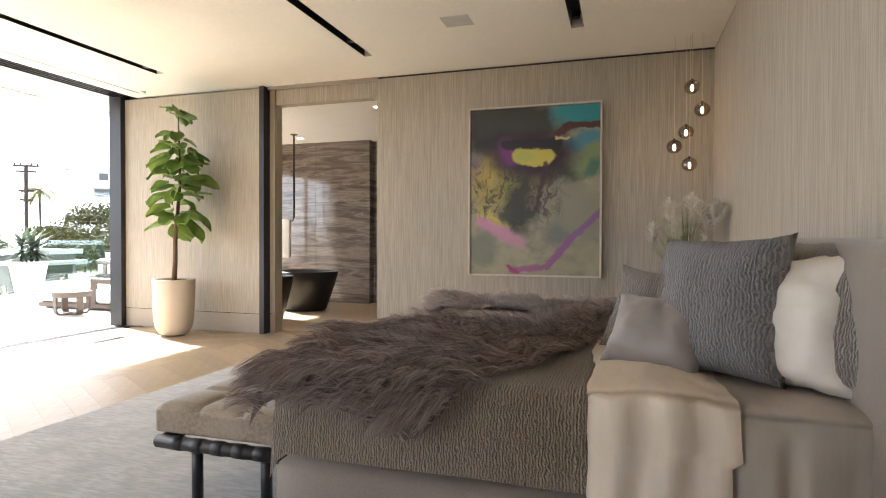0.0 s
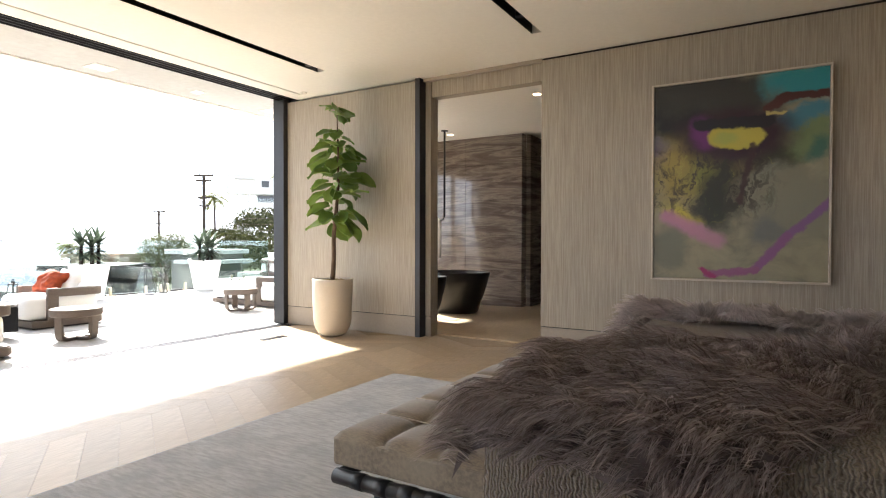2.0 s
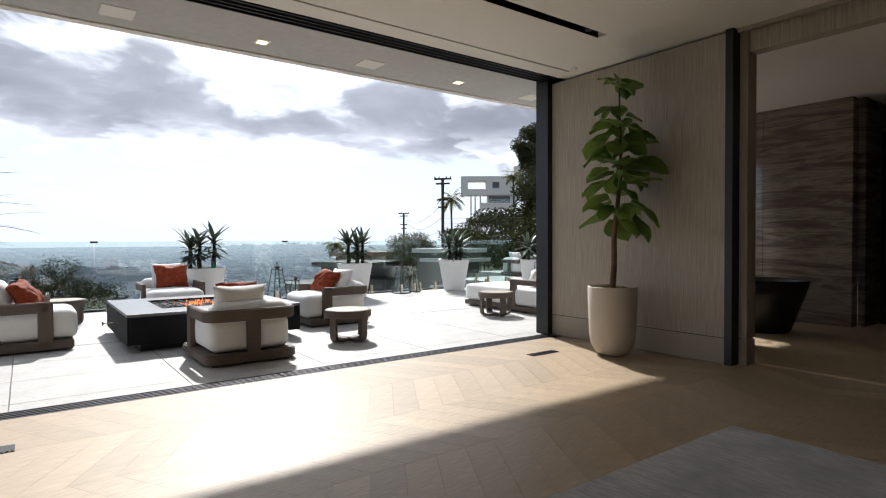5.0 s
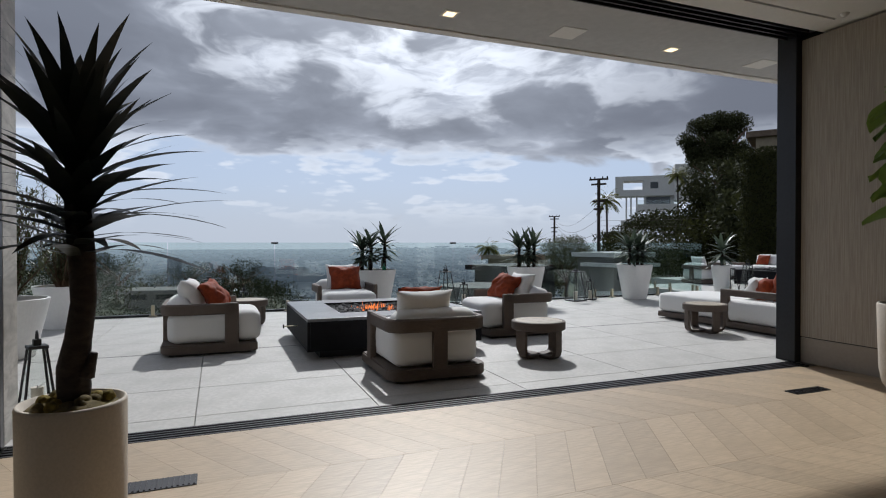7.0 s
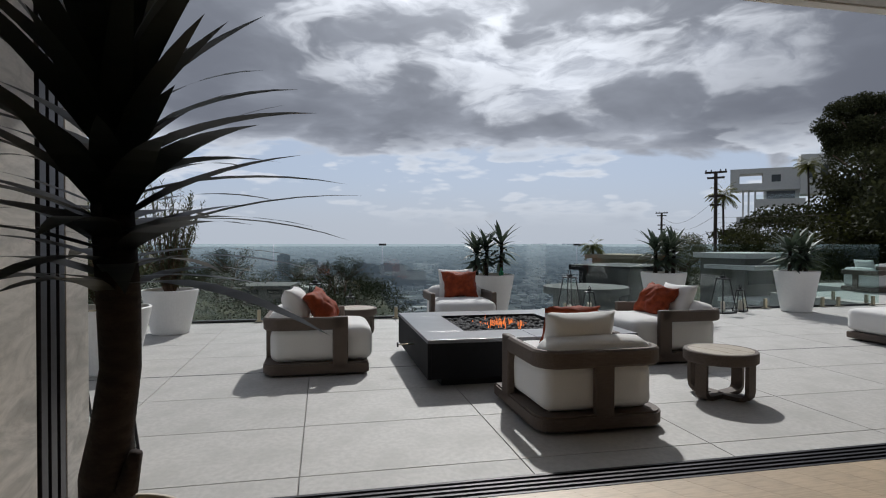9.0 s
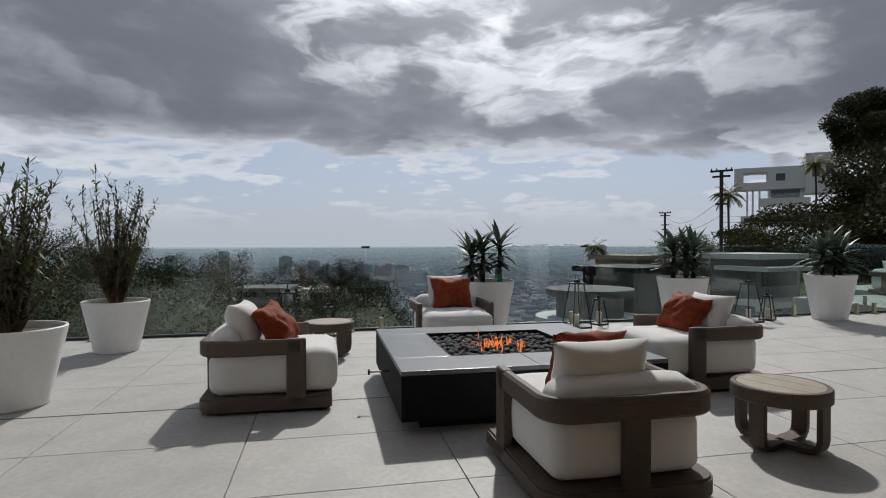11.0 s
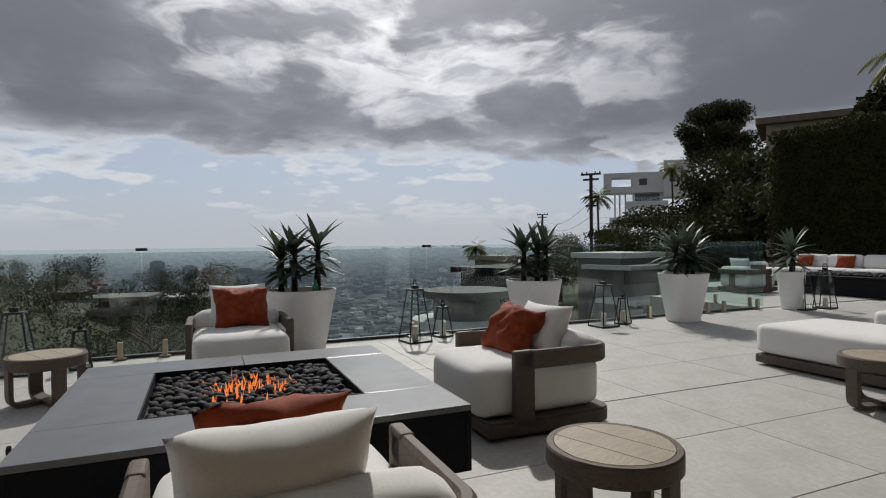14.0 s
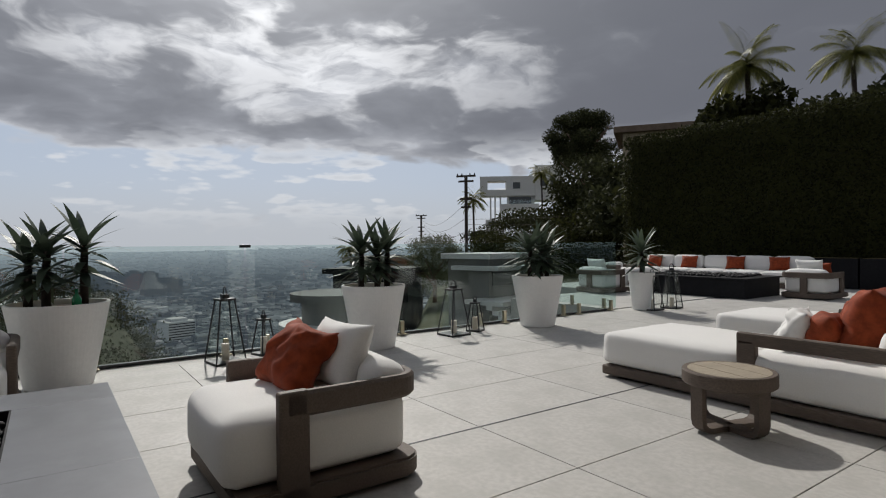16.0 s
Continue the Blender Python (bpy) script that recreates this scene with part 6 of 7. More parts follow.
build_planter(-5.40, -2.70, 0.37, 0.685, ((-0.02, -0.20, 0.36, 0.30), (0.10, -0.08, 0.40, 0.27), (0.0, 0.18, 0.44, 0.29)), 3)
build_planter(-5.36, 0.18, 0.35, 0.69, ((0.0, -0.15, 0.38, 0.30), (0.05, 0.02, 0.34, 0.28), (0.0, 0.17, 0.40, 0.28)), 4)
build_planter(-5.42, 2.74, 0.35, 0.69, ((0.0, -0.14, 0.36, 0.32), (0.03, 0.04, 0.36, 0.30), (0.0, 0.18, 0.30, 0.28)), 5)
build_planter(-5.64, 5.35, 0.22, 0.63, ((0.0, 0.0, 0.36, 0.34),), 6)
build_planter(-5.05, -7.05, 0.34, 0.56, (), 7, "olive")
build_planter(-2.90, -7.05, 0.36, 0.58, (), 8, "olive")
build_planter(-4.0, -8.1, 0.34, 0.56, (), 9, "olive")
bottle = thing("bottle", "small green glass bottle in the planter", "bottle")
part("body", lathe([(0.0, 0.0), (0.035, 0.0), (0.035, 0.09), (0.012, 0.13), (0.012, 0.17), (0.0, 0.17)], 18, at=(-5.20, -2.58, 0.632)), GREEN_GLASS, bottle, smooth=True)
build_rail()
solid("drain_slot", box(-2.552, -2.538, -9.0, 13.0, 0.0004, 0.0016), BLACK_METAL, "narrow dark drain slot between the tiles", "drain", "structure")


# ---- far end of the terrace ----
def build_far_lounge():
    f = thing("fire_table", "long low black fire table with dark pebbles", "fire table")
    part("body", box(-7.85, -5.40, 8.25, 9.65, 0.0, 0.37, 0.01), PIT_BLACK, f)
    part("top", box(-7.9, -5.35, 8.2, 9.7, 0.371, 0.40, 0.005), PIT_BLACK, f)
    bm = bmesh.new()
    rng = random.Random(8)
    for _ in range(420):
        m = Matrix.Translation((rng.uniform(-7.6, -5.65), rng.uniform(8.45, 9.45), 0.415 + rng.uniform(-0.01, 0.02))) @ Matrix.Diagonal((1.2, 1, 0.7, 1))
        bmesh.ops.create_icosphere(bm, subdivisions=1, radius=0.035, matrix=m)
    tagged(part("pebble_bed", bm, PEBBLE, f, "dark pebbles", smooth=True), kind="stuff")
    s = thing("sofa", "long white outdoor sofa on a dark plinth", "sofa")
    part("base", box(-10.3, -5.75, 11.35, 12.25, 0.0, 0.12), TEAK, s)
    for i in range(5):
        x = -10.3 + 0.46 + i * 0.91
        part("seat_cushion", soft_box(0.9, 0.88, 0.27, 0.06, 0.01, i), WHITE_CLOTH, s, smooth=True, place=pose(x, 11.80, 0.12))
        part("back_cushion", soft_box(0.88, 0.22, 0.36, 0.08, 0.01, i + 5), WHITE_CLOTH, s, smooth=True, place=pose(x, 12.12, 0.38, -8, 0, 0))
    for i, x in enumerate((-9.9, -8.8, -7.5, -6.4)):
        c = part("cushion", pillow(0.46, 0.36, 0.18, 40 + i, crease=0.02), RUST_CLOTH, None, smooth=True, place=pose(x, 11.86, 0.395, -22, 0, 8 * i))
        tagged(c, "rust-orange cushion on the long white sofa", "cushion", "scatter cushions")
    for i in range(9):
        x = -8.6 + i * 1.22
        p = thing("planter_box", "black rectangular planter box below the hedge", "planter", group="hedge planters")
        part("box", box(x, x + 1.18, 12.45, 12.95, 0.0, 0.70, 0.006), PIT_BLACK, p)
        part("soil", box(x + 0.04, x + 1.14, 12.49, 12.91, 0.70, 0.705), SOIL, p)


def build_hedge():
    rng = random.Random(12)
    h = thing("hedge", "tall dense clipped dark green hedge wall", "hedge", kind="stuff")
    part("core", box(-11.85, 3.2, 13.40, 14.4, 0.0, 4.45, 0.15), HEDGE_LEAF, h)
    bm = bmesh.new()
    for i in range(52000):
        edge = i % 13 == 0
        if edge:
            x, y, z = -11.95 + rng.gauss(0, 0.08), rng.uniform(13.25, 14.4), rng.uniform(-0.5, 4.6)
        elif i % 7 == 0:
            x, y, z = rng.uniform(-11.9, 3.2), rng.uniform(13.2, 14.4), 4.52
            z += 0.16 * noise.noise(Vector((x * 1.5, y, 0))) + rng.uniform(-0.12, 0.10)
        else:
            x, z = rng.uniform(-11.9, 3.2), rng.uniform(0.1, 4.6)
            y = 13.30 + 0.16 * noise.noise(Vector((x * 1.9, z * 0.6, 3))) + 0.10 * noise.noise(Vector((x * 4, z * 4, 8))) + rng.uniform(-0.10, 0.04)
        a = Vector((rng.gauss(0, 1), rng.gauss(0, 0.5), rng.gauss(-0.5, 0.8))).normalized() * rng.uniform(0.035, 0.065)
        b = a.cross(Vector((rng.gauss(0, 1), rng.gauss(0, 1), rng.gauss(0, 1)))).normalized() * 0.024
        c = Vector((x, y, z))
        bm.faces.new([bm.verts.new(c + q) for q in (-a, b, a, -b)])
    tagged(part("foliage", bm, HEDGE_LEAF, h), kind="stuff")


def build_tree(x, y, z, height, spread, seed, name="tree", label="large dark broad-crowned tree on the hillside", leaves=5200, mat=None):
    rng = random.Random(seed)
    t = thing(name, label, "tree", pose(x, y, z), "hillside trees")
    trunk = tube([(0, 0, -1.5), (0.1, 0, height * 0.3), (-0.1, 0.1, height * 0.55)], [height * 0.035, height * 0.028, height * 0.018], 10)
    for i in range(7):
        a = i * 0.9 + seed
        tube([(0, 0, height * (0.3 + 0.04 * i)), (math.cos(a) * spread * 0.4, math.sin(a) * spread * 0.4, height * (0.52 + 0.03 * i)), (math.cos(a) * spread * 0.75, math.sin(a) * spread * 0.75, height * (0.62 + 0.04 * i))], [height * 0.014, height * 0.010, height * 0.004], 6, trunk)
    part("trunk", trunk, BARK, t, smooth=True)
    bm = bmesh.new()
    n = 40
    for i in range(n):
        a, k = rng.uniform(0, 6.28), rng.random() ** 0.6
        zc = height * rng.uniform(0.40, 0.92)
        wide = spread * 0.85 * math.sqrt(max(0.12, 1 - ((zc / height - 0.66) / 0.34) ** 2))
        r = spread * (rng.uniform(0.20, 0.34) if leaves < 2500 else rng.uniform(0.26, 0.40))
        leaf_cloud(bm, rng, (math.cos(a) * wide * k, math.sin(a) * wide * k, zc), (r, r, r * 0.75), leaves // n, height * (0.017 if leaves < 2500 else 0.013))
    part("crown", bm, mat or TREE_LEAF, t)


def build_palm(x, y, z, height, size, seed, fan=False):
    rng = random.Random(seed)
    t = thing("palm_tree", "slender palm with drooping yellow-green fronds", "palm tree", pose(x, y, z), "palms")
    part("trunk", tube([(0, 0, -2), (0.05 * height, 0, height * 0.5), (0.03 * height, 0, height)], [size * 0.07, size * 0.055, size * 0.05], 8), DARK_BARK, t, smooth=True)
    bm = bmesh.new()
    for i in range(40):
        a = i * 2.39996
        lift = math.radians(rng.uniform(-25, 82))
        way = Vector((math.cos(a) * math.cos(lift), math.sin(a) * math.cos(lift), math.sin(lift)))
        p = Vector((0.03 * height, 0, height))
        ln = size * rng.uniform(0.8, 1.1)
        for s in range(9):
            way = (way - Vector((0, 0, 0.20))).normalized()
            q = p + way * ln / 9
            side = way.cross(Vector((0, 0, 1)))
            side = side.normalized() if side.length > 1e-3 else Vector((1, 0, 0))
            for sg in (-1, 1):
                for f in (0.0, 0.25, 0.5, 0.75):
                    base = p.lerp(q, f)
                    d = (side * sg + way * 0.7 - Vector((0, 0, 0.35))).normalized()
                    blade(bm, base, d, size * 0.24 * math.sin(math.pi * (0.15 + 0.8 * (s + f) / 9)), size * 0.016, 0.7, segments=3)
            p = q
    part("fronds", bm, PALM_LEAF, t)


build_far_lounge()
build_hedge()


# ---- hillside and city ----
def land(x, y):
    """Height of the ground: a drop below the terrace, a wooded shoulder to the south, a bank to the north, the plain."""
    far = max(0.0, -x - 6.4)
    d = math.hypot(x, y)
    turn = math.degrees(math.atan2(y, far + 0.01))
    fall = max(-165.0, -3.0 - 0.45 * far)
    south = min(1.0, max(0.0, (14 - turn) / 11.0)) * math.exp(-((d - 90) / 80) ** 2)
    z = fall * (1 - south) + (-4.4 - 0.030 * d + min(4.0, max(0.0, -turn - 8) * 0.3)) * south
    north = min(1.0, max(0.0, (turn - 24) / 12.0)) * math.exp(-max(0.0, d - 60) / 60)
    z = z * (1 - north) + min(3.0, -3.0 + 0.10 * max(0, y - 14)) * north
    z += 3 * noise.noise(Vector((x * 0.02, y * 0.02, 1))) * min(1, far / 60)
    if d > 500:
        k = min(1, (d - 500) / 4000)
        ridge = 26.0 * math.exp(-((turn - 22.0) / 7.0) ** 2) * max(0.0, 1 - abs(d - 4300) / 700)
        z = z * (1 - k) + (-46.0) * k + ridge * (1 + 0.5 * noise.noise(Vector((turn * 0.4, 0, 3))))
    if x > -6.6 or (y > 4.9 and x > -10.7):
        z = min(z, -0.8)
    return z


def build_land():
    bm = bmesh.new()
    radii = [0, 4, 7, 10, 14, 19, 25, 33, 43, 56, 72, 92, 118, 150, 190, 240, 300, 380, 480, 620, 800, 1050, 1400, 1850, 2400, 3000, 3600, 4200, 4700]
    steps = 150
    rings = []
    for r in radii[1:]:
        rings.append([bm.verts.new((-6.5 + r * math.cos(2 * math.pi * i / steps), r * math.sin(2 * math.pi * i / steps), land(-6.5 + r * math.cos(2 * math.pi * i / steps), r * math.sin(2 * math.pi * i / steps)))) for i in range(steps)])
    mid = bm.verts.new((-6.5, 0, land(-6.6, 0)))
    for i in range(steps):
        bm.faces.new((mid, rings[0][i], rings[0][(i + 1) % steps]))
    for a, b in zip(rings, rings[1:]):
        for i in range(steps):
            bm.faces.new((a[i], b[i], b[(i + 1) % steps], a[(i + 1) % steps]))
    solid("ground", bm, CITY_GROUND, "hillside falling to a wide hazy city plain", "ground", "structure", smooth=True)


def build_city():
    rng = random.Random(77)
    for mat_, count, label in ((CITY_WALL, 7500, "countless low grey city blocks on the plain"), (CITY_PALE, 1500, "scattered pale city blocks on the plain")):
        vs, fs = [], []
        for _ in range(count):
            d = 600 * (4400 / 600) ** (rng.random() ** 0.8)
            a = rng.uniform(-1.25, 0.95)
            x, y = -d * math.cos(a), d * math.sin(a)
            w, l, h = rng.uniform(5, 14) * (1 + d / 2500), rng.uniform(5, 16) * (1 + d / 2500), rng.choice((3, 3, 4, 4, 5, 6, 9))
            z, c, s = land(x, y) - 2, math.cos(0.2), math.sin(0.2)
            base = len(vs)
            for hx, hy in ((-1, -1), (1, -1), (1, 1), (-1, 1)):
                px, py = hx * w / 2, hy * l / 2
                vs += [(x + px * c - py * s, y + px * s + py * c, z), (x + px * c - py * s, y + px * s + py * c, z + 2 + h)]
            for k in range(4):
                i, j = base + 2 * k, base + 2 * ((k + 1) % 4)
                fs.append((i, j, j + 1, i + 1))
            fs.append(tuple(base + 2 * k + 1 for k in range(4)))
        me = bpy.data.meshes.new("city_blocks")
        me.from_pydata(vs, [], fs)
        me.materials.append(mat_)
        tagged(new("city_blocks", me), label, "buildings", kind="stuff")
    # towers that stand out against the plain: direction in degrees from west, distance, width, height
    for deg, d, w, h in ((-3.9, 1900, 36, 76), (-1.2, 2050, 36, 52), (3.6, 1700, 40, 62), (5.3, 1750, 38, 50), (6.2, 1800, 32, 54), (7.4, 1650, 34, 60), (-9.5, 2300, 40, 76), (-14, 2100, 40, 70), (4.4, 1900, 60, 44), (8.6, 1700, 70, 40), (1.2, 1150, 40, 46), (3.4, 1250, 70, 34), (9.5, 1000, 44, 30)):
        a = math.radians(deg)
        x, y = -d * math.cos(a), d * math.sin(a)
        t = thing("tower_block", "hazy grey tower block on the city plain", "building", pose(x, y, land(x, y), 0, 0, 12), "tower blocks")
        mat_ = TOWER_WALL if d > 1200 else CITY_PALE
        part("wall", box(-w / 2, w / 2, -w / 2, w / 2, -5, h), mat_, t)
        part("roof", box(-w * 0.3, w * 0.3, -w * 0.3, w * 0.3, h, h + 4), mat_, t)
        if d < 1200:
            for k in range(int(h / 4)):
                part("window", box(w / 2, w / 2 + 0.4, -w / 2 + 2, w / 2 - 2, 2 + k * 4, 3.6 + k * 4), DARK_GLASS, t)


def build_house(x, y, z, w, l, h, mat_, label, turn=0.0, storeys=2, flat=True):
    b = thing("house", label, "house", pose(x, y, z, 0, 0, turn), "hillside houses")
    part("wall", box(-w / 2, w / 2, -l / 2, l / 2, -3, h), mat_, b)
    part("roof", box(-w / 2 - 0.5, w / 2 + 0.5, -l / 2 - 0.5, l / 2 + 0.5, h, h + 0.35), mat_ if flat else ROOF_TILE, b)
    for s in range(storeys):
        zz = 0.8 + s * h / storeys
        n = max(2, int(l / 3.2))
        for i in range(n):
            yy = -l / 2 + (i + 0.5) * l / n
            wd = part("window", box(w / 2, w / 2 + 0.06, yy - l / n * 0.32, yy + l / n * 0.32, zz, zz + h / storeys * 0.38), DARK_GLASS, b)
        m = max(2, int(w / 3.4))
        for i in range(m):
            xx = -w / 2 + (i + 0.5) * w / m
            part("window", box(xx - w / m * 0.3, xx + w / m * 0.3, -l / 2 - 0.06, -l / 2, zz, zz + h / storeys * 0.38), DARK_GLASS, b)
    return b


def build_hill_things():
    rng = random.Random(31)
    # white modern house with a hollow wing above the bank
    h = thing("white_house", "white modern hillside house with an open framed wing", "house", pose(-99.8, 77.5, 0.0, 0, 0, 51), "hillside houses")
    for a in ((0, 12.3, 0, 5, 15.0, 16.0), (0, 12.3, 0, 5, 11.6, 13.0), (0, 1.7, 0, 5, 13.0, 15.0), (5.9, 12.3, 0, 5, 13.0, 15.0), (12.3, 18.2, -1, 6, 10.5, 18.2), (4.6, 13.0, -2.5, 0, 8.0, 9.6), (1.2, 5.2, -1, 4, 0.5, 6.2), (6.2, 12.3, 1.5, 5, 9.6, 11.6)):
        part("wall", box(*a), WHITE_HOUSE, h)
    for a in ((7.4, 9.0, -0.08, 0.0, 13.2, 14.6), (13.4, 14.6, -1.08, -1.0, 13.6, 16.0), (15.6, 16.8, -1.08, -1.0, 13.6, 16.0), (6.6, 11.6, 1.42, 1.5, 9.8, 11.4), (1.8, 4.4, -1.08, -1.0, 4.8, 5.8)):
        part("window", box(*a), DARK_GLASS, h)
    for x in (2.2, 3.2, 4.4):
        part("column", box(x, x + 0.35, 0.5, 0.9, 6.2, 11.6), WHITE_HOUSE, h)
    part("railing", box(4.6, 13.0, -2.5, -2.42, 9.6, 10.5), CLEAR_GLASS, h)
    build_house(-20.6, 29.6, 3.2, 6, 5.5, 4.4, TAN_HOUSE, "tan house with clay tiled eaves above the hedge", 35, 1, False)
    build_tree(-31.4, 33.6, 4.2, 8.0, 3.0, 3, leaves=42000)
    build_tree(-31.6, 18.7, -3.2, 4.9, 2.2, 17, "tree", "leafy green tree beyond the railing", 12000, OLIVE_LEAF)
    build_tree(-28, 31, 1.5, 6.5, 3.6, 5, label="dark tree below the tan house")
    build_palm(-11.2, 19.5, 2.0, 5.9, 2.0, 1)
    build_palm(-8.2, 21.0, 2.4, 5.4, 1.6, 2)
    build_palm(-46, 43, 2.0, 6.8, 1.7, 3)
    build_palm(-40, 45, 3.0, 8.0, 1.6, 4)
    build_palm(-56, 41, -2, 8.6, 2.3, 6)
    build_palm(-75, -28, -8, 8.6, 1.5, 7)
    build_palm(-74, -31.5, -8, 7.6, 1.4, 8)
    build_palm(-78, -31.8, -8, 7.2, 1.3, 10)
    build_palm(-43.5, 18.1, -8, 8.7, 1.5, 9)
    # banks of planting up the slope
    for i, (x, y, z, rx, ry, rz, n) in enumerate(((-24, 28, 0.6, 6, 3, 3.2, 5000), (-33, 31, -0.6, 6, 3, 2.6, 4200), (-44, 36, 0.2, 8, 3, 2.4, 4200), (-20, 24, 3.4, 4, 2.5, 2.6, 3600), (-36, 37, 3.6, 4, 2.5, 2.0, 2600), (-52, 43, 1.8, 7, 2.5, 1.2, 2400), (-11, 18, 3.4, 5, 2.2, 1.8, 3400), (-3, 18.5, 4.0, 6, 2.2, 1.6, 3400), (-52, 32, -3, 7, 4, 2.5, 2600), (-40, 28, -2.5, 9, 3, 2.4, 3200), (-29, 31, 2.6, 6, 3, 2.4, 4200), (-40, 39, 3.4, 7, 3, 1.8, 3400), (-55, 49, 3.6, 8, 3, 1.5, 3000), (-22, 26, 5.0, 3.5, 2, 2.0, 3000), (-11.2, 19.2, 5.6, 2.2, 1.5, 1.5, 2600), (-7.6, 20.2, 5.6, 2.2, 1.5, 1.2, 2000), (-30, 32, 5.0, 3.2, 2.2, 2.0, 4200))):
        bm = bmesh.new()
        for _ in range(7):
            leaf_cloud(bm, rng, (rng.uniform(-rx, rx) * 0.6, rng.uniform(-ry, ry) * 0.5, rng.uniform(-rz, rz) * 0.4), (rx * 0.5, ry * 0.6, rz * 0.55), n // 7, 0.20)
        solid("bank_planting", bm, TREE_LEAF if i % 2 else HEDGE_LEAF, "dense dark creeper and shrubs on the bank", "shrubs", "stuff", place=pose(x, y, z))
    up = thing("upper_terrace", "dark upper terrace edge with slim railing above the hedge", "terrace")
    part("deck", box(-7.0, 2.0, 22, 26, 6.6, 7.0), BLACK_METAL, up)
    for i in range(9):
        part("post", box(-7.0 + i * 1.1, -6.96 + i * 1.1, 22.0, 22.04, 7.0, 8.0), BLACK_METAL, up)
    part("handrail", box(-7.0, 2.0, 22.0, 22.05, 8.0, 8.05), BLACK_METAL, up)
    for i in range(5):
        part("planter_box", box(-6.6 + i * 1.7, -5.7 + i * 1.7, 22.2, 22.8, 7.0, 7.6), PIT_BLACK, up)
    # utility poles with cross-arms and sagging wires
    for x, y, z0, z1, s in ((-43.4, 30.5, -12, 7.6, 1.0), (-90.9, 55.9, -25, 6.4, 1.15)):
        p = thing("utility_pole", "tall wooden utility pole with cross-arms and wires", "utility pole", pose(x, y, 0), "utility poles")
        part("pole", tube([(0, 0, z0), (0, 0, z1)], 0.16 * s, 10), WOOD_POLE, p)
        for dz, ln in ((0.0, 1.9), (-0.5, 1.5), (-2.2, 1.2), (-3.0, 1.0)):
            part("cross_arm", box(-0.06, 0.06, -ln / 2 * s, ln / 2 * s, z1 - 0.12 + dz, z1 + 0.06 + dz), WOOD_POLE, p, place=pose(0, 0, 0, 0, 0, -52))
        for q in (-0.85, -0.4, 0.4, 0.85):
            part("insulator", lathe([(0.05, 0), (0.07, 0.1), (0.03, 0.2)], 8), DARK_GLASS, p, place=pose(0, 0, 0, 0, 0, -52) @ pose(0, q * s, z1 + 0.05))
    w = thing("overhead_wires", "thin sagging overhead power lines", "wires")
    for k in range(3):
        a, b = Vector((-43.4, 30.5 + 0.4 * k, 5.0 - 1.2 * k)), Vector((-90.9, 55.9 + 0.4 * k, 5.6 - 0.8 * k))
        part("wire", tube([a.lerp(b, i / 12) - Vector((0, 0, 1.6 * math.sin(math.pi * i / 12))) for i in range(13)], 0.02, 4), WOOD_POLE, w)
        a, b = Vector((-43.4, 30.5, 3.4 - 0.5 * k)), Vector((2, 26, 4.6 - 0.7 * k))
        part("wire", tube([a.lerp(b, i / 12) - Vector((0, 0, 0.9 * math.sin(math.pi * i / 12))) for i in range(13)], 0.012, 4), WOOD_POLE, w)
    # the neighbour's pale flat-roofed house below the railing
    n = thing("neighbour_house", "pale flat-roofed house below the terrace", "house", pose(-17.5, 12.0, -1.75, 0, 0, 12) @ Matrix.Diagonal((0.52, 0.52, 0.52, 1)), "hillside houses")
    part("roof", box(-2.6, 2.2, -3.0, 2.4, 4.35, 4.75), WHITE_HOUSE, n)
    # grey wall colour stands for dark glass and the shade under the slabs
    part("wall", box(-2.2, 1.8, -2.6, 2.0, -4, 4.35), GREY_HOUSE, n)
    part("window", box(1.8, 1.86, -2.2, 1.6, 2.4, 3.9), DARK_GLASS, n)
    part("canopy", box(-1.0, 3.4, -3.6, 1.4, 3.55, 3.85), WHITE_HOUSE, n)
    part("deck", box(1.0, 4.4, -4.4, 1.0, 1.2, 1.5), WHITE_HOUSE, n)
    for k in range(5):
        part("step", box(3.0 + 0.5 * k, 3.5 + 0.5 * k, -4.4, -3.0, 0.9 - 0.3 * k, 1.2 - 0.3 * k), WHITE_HOUSE, n)
    d = thing("round_deck_house", "round-decked concrete house on the slope below", "house", pose(-28.5, 10.2, -6.9), "hillside houses")
    part("deck", lathe([(0.0, 5.0), (2.5, 5.0), (2.5, 5.4), (0.0, 5.4)], 40), GREY_HOUSE, d)
    part("deck", lathe([(0.0, 3.4), (3.1, 3.4), (3.1, 3.8), (0.0, 3.8)], 40), WHITE_HOUSE, d)
    part("wall", lathe([(0.0, -6), (1.9, -6), (1.9, 5.0), (0.0, 5.0)], 32), GREY_HOUSE, d)
    build_house(-33, 15.2, -6.2, 4, 4.4, 5.4, PIT_BLACK, "dark balconied house below the terrace", 24, 2)
    build_house(-42, 20.5, -4.1, 4, 3.6, 3.8, TAN_HOUSE, "tan stuccoed house beside a palm", 25, 1)
    for x, y, z, w_, l_, h_, m_, lab in ((-94, -7.3, -10.0, 6, 9, 3.4, WHITE_HOUSE, "low white modern house in the trees"), (-96, -28, -8.6, 5, 10, 3.4, TAN_HOUSE, "long stuccoed house among hillside trees"), (-68.5, -11.6, -7.4, 5, 5.5, 3.0, GREY_HOUSE, "dark grey house among hillside trees")):
        build_house(x, y, z, w_, l_, h_, m_, lab, rng.uniform(-10, 15))
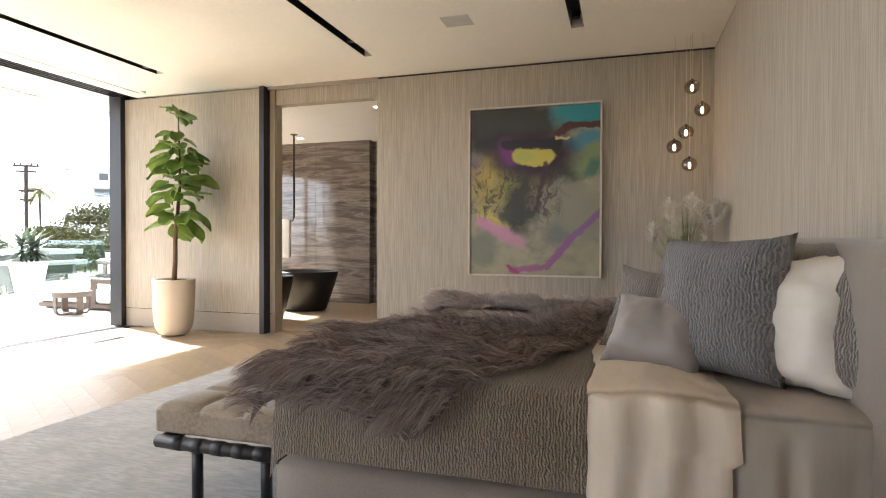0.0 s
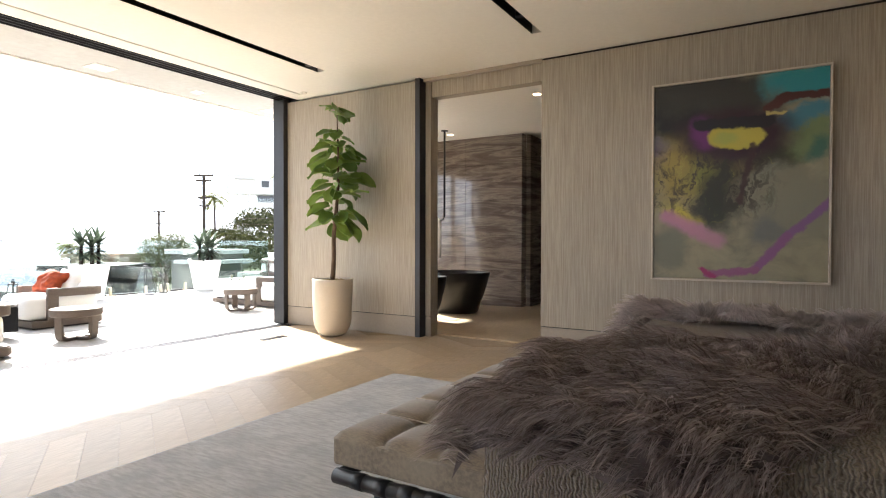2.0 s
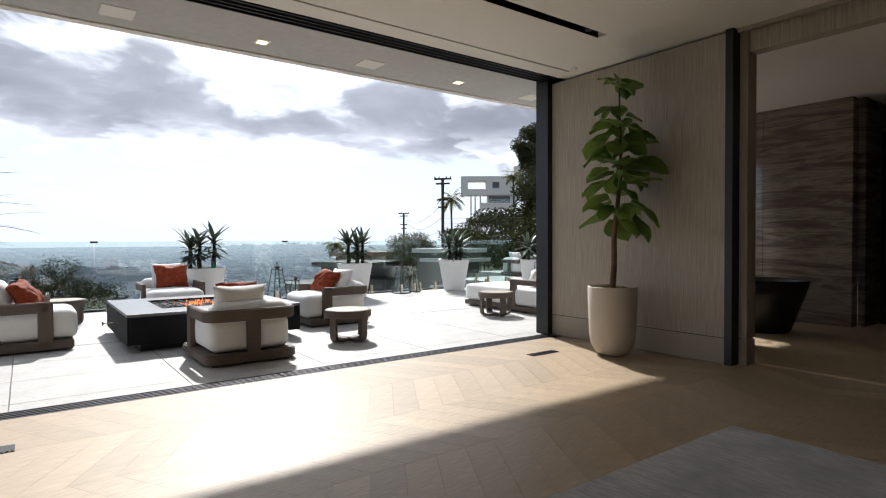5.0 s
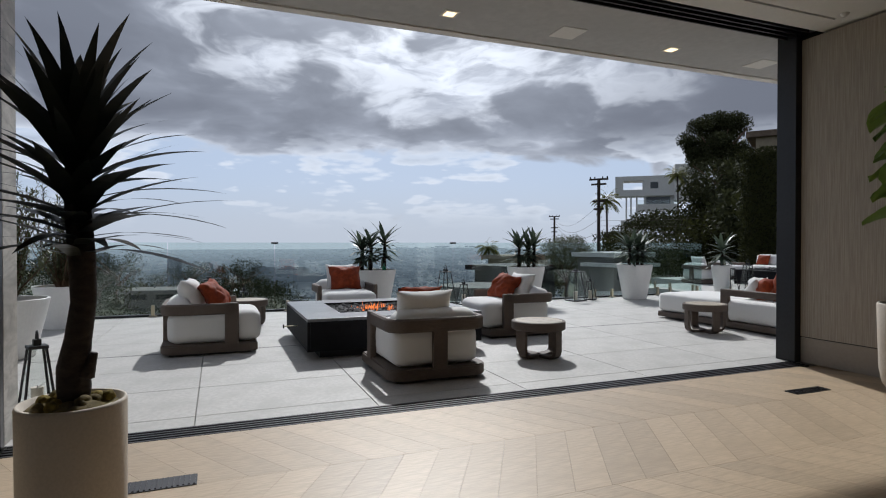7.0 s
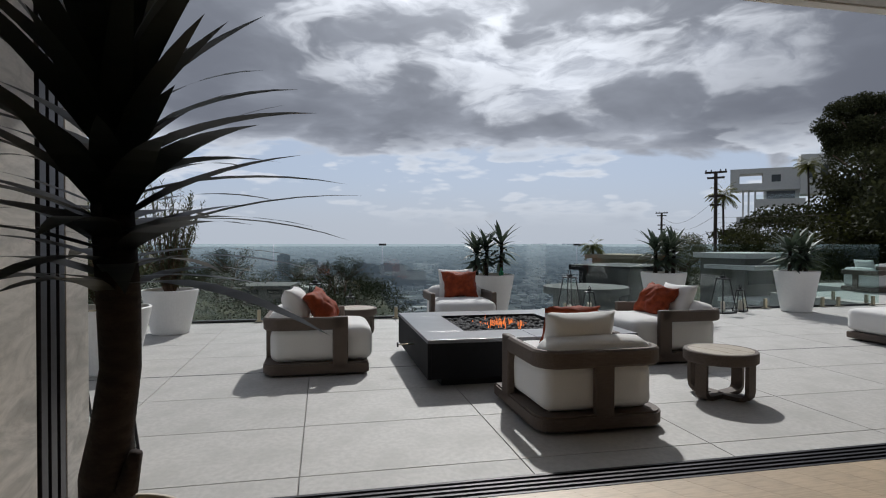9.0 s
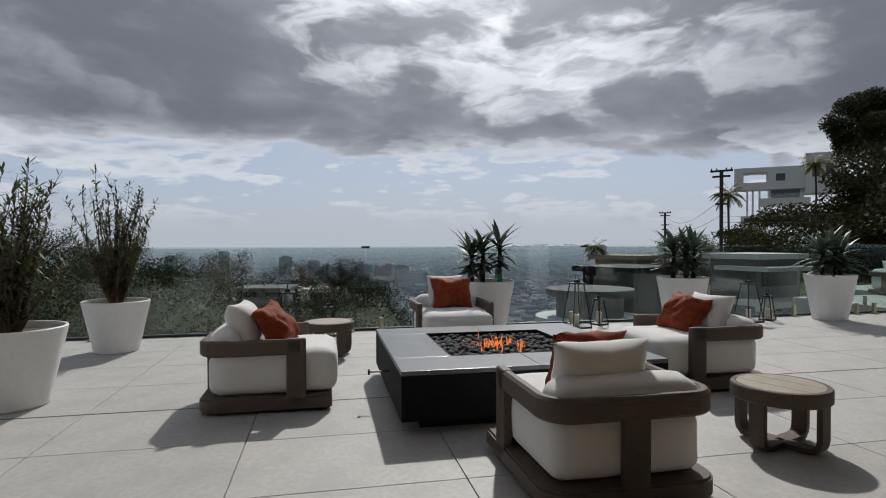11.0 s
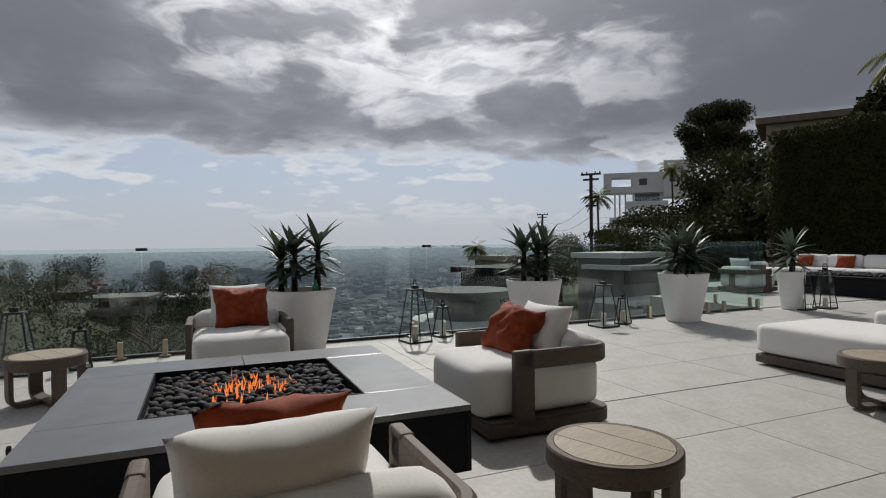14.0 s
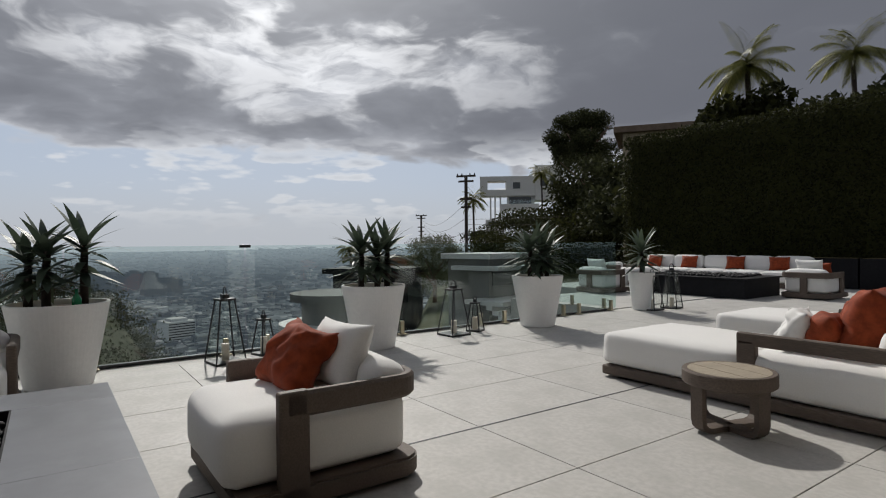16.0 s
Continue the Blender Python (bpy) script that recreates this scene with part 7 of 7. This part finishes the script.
    for i in range(120):
        d = rng.uniform(40, 170)
        a = rng.uniform(-0.75, 0.16) if i % 6 else rng.uniform(-1.2, 0.55)
        x, y = -6.4 - d * math.cos(a), d * math.sin(a)
        s = rng.uniform(1.7, 3.6) * (1 + d / 260)
        if abs(y - 9) < 9 and d < 45:
            continue
        build_tree(x, y, land(x, y) - 0.6, s * 1.5, s * 0.9, i, "tree", "rounded scrubby tree on the hillside below", 2200, SCRUB_LEAF)
    bm = bmesh.new()
    for i in range(1900):
        d = 14 + 220 * rng.random() ** 1.2
        a = rng.uniform(-0.75, 0.20) if i % 5 else rng.uniform(-1.3, 0.6)
        x, y = -6.4 - d * math.cos(a), d * math.sin(a)
        if abs(y - 9) < 8 and d < 40:
            continue
        s = rng.uniform(0.9, 2.2) * (1 + d / 130)
        leaf_cloud(bm, rng, (x, y, land(x, y) + s * 0.3), (s * 1.3, s * 1.3, s * 0.7), 110, 0.13 + d / 700)
    solid("scrub", bm, SCRUB_LEAF, "dark scrub covering the slope below", "shrubs", "stuff")



build_land()
build_city()
build_hill_things()


# ---- floor pieces ----
def build_planks():
    """Chevron oak planks in columns along the window wall."""
    root = thing("floor", "pale oak chevron parquet floor", "floor", kind="structure")
    col, pitch, slant = 0.72, 0.20, 0.42
    def plank_mesh(flip):
        bm = bmesh.new()
        g = 0.0007
        lo, hi = [], []
        for (x, y) in ((g, 0), (col - g, slant if not flip else -slant), (col - g, (slant if not flip else -slant) + pitch - 2 * g), (g, pitch - 2 * g)):
            lo.append(bm.verts.new((x, y, -0.012)))
            hi.append(bm.verts.new((x, y, 0.0)))
        bm.faces.new(hi)
        for k in range(4):
            j = (k + 1) % 4
            bm.faces.new((lo[k], lo[j], hi[j], hi[k]))
        bmesh.ops.recalc_face_normals(bm, faces=bm.faces)
        me = bpy.data.meshes.new("plank")
        bm.to_mesh(me)
        bm.free()
        me.materials.append(OAK)
        return me
    shapes = [plank_mesh(False), plank_mesh(True)]
    rest = bmesh.new()
    cols = int((WALL_X - 0.24) / col) + 1
    for c in range(cols):
        x = 0.240 + c * col
        for r in range(-3, int(8.4 / pitch) + 3):
            y = SOUTH + r * pitch
            tilt = slant if c % 2 == 0 else -slant
            if min(y, y + tilt) < SOUTH - 0.15 or max(y, y + tilt) > 0.15:
                continue
            if c < 6 and y > -6.6 and y < 0.15:
                o = new("plank", shapes[c % 2])
                o.parent = root
                o.location = (x, y, 0)
            elif y > SOUTH - 0.3 and y < 0.2:
                s = slant if c % 2 == 0 else -slant
                vs = [rest.verts.new(q) for q in ((x, y, 0), (x + col - 0.003, y + s, 0), (x + col - 0.003, y + s + pitch - 0.003, 0), (x, y + pitch - 0.003, 0))]
                rest.faces.new(vs)
    tagged(part("plank_field", rest, OAK, root), kind="stuff")


def build_tiles():
    root = thing("terrace_floor", "large pale limestone terrace tiles with dark joints", "terrace", kind="structure")
    w, l, g = 0.79, 1.17, 0.003
    def tile_mesh(dx):
        me = bpy.data.meshes.new("tile")
        bm = box(g, dx - g, g, l - g, -0.015, 0.0, 0.0015, segments=1)
        bm.to_mesh(me)
        bm.free()
        me.materials.append(TILE)
        return me
    full, first = tile_mesh(w), tile_mesh(0.212)
    ny0 = -5.26 - 3 * l
    for j in range(16):
        y = ny0 + j * l
        o = new("tile", first)
        o.parent = root
        o.location = (-0.17, y, 0)
        for i in range(7):
            x = -0.17 - (i + 1) * w
            if x < -6.0:
                break
            o = new("tile", full)
            o.parent = root
            o.location = (x, y, 0)


build_planks()
build_tiles()
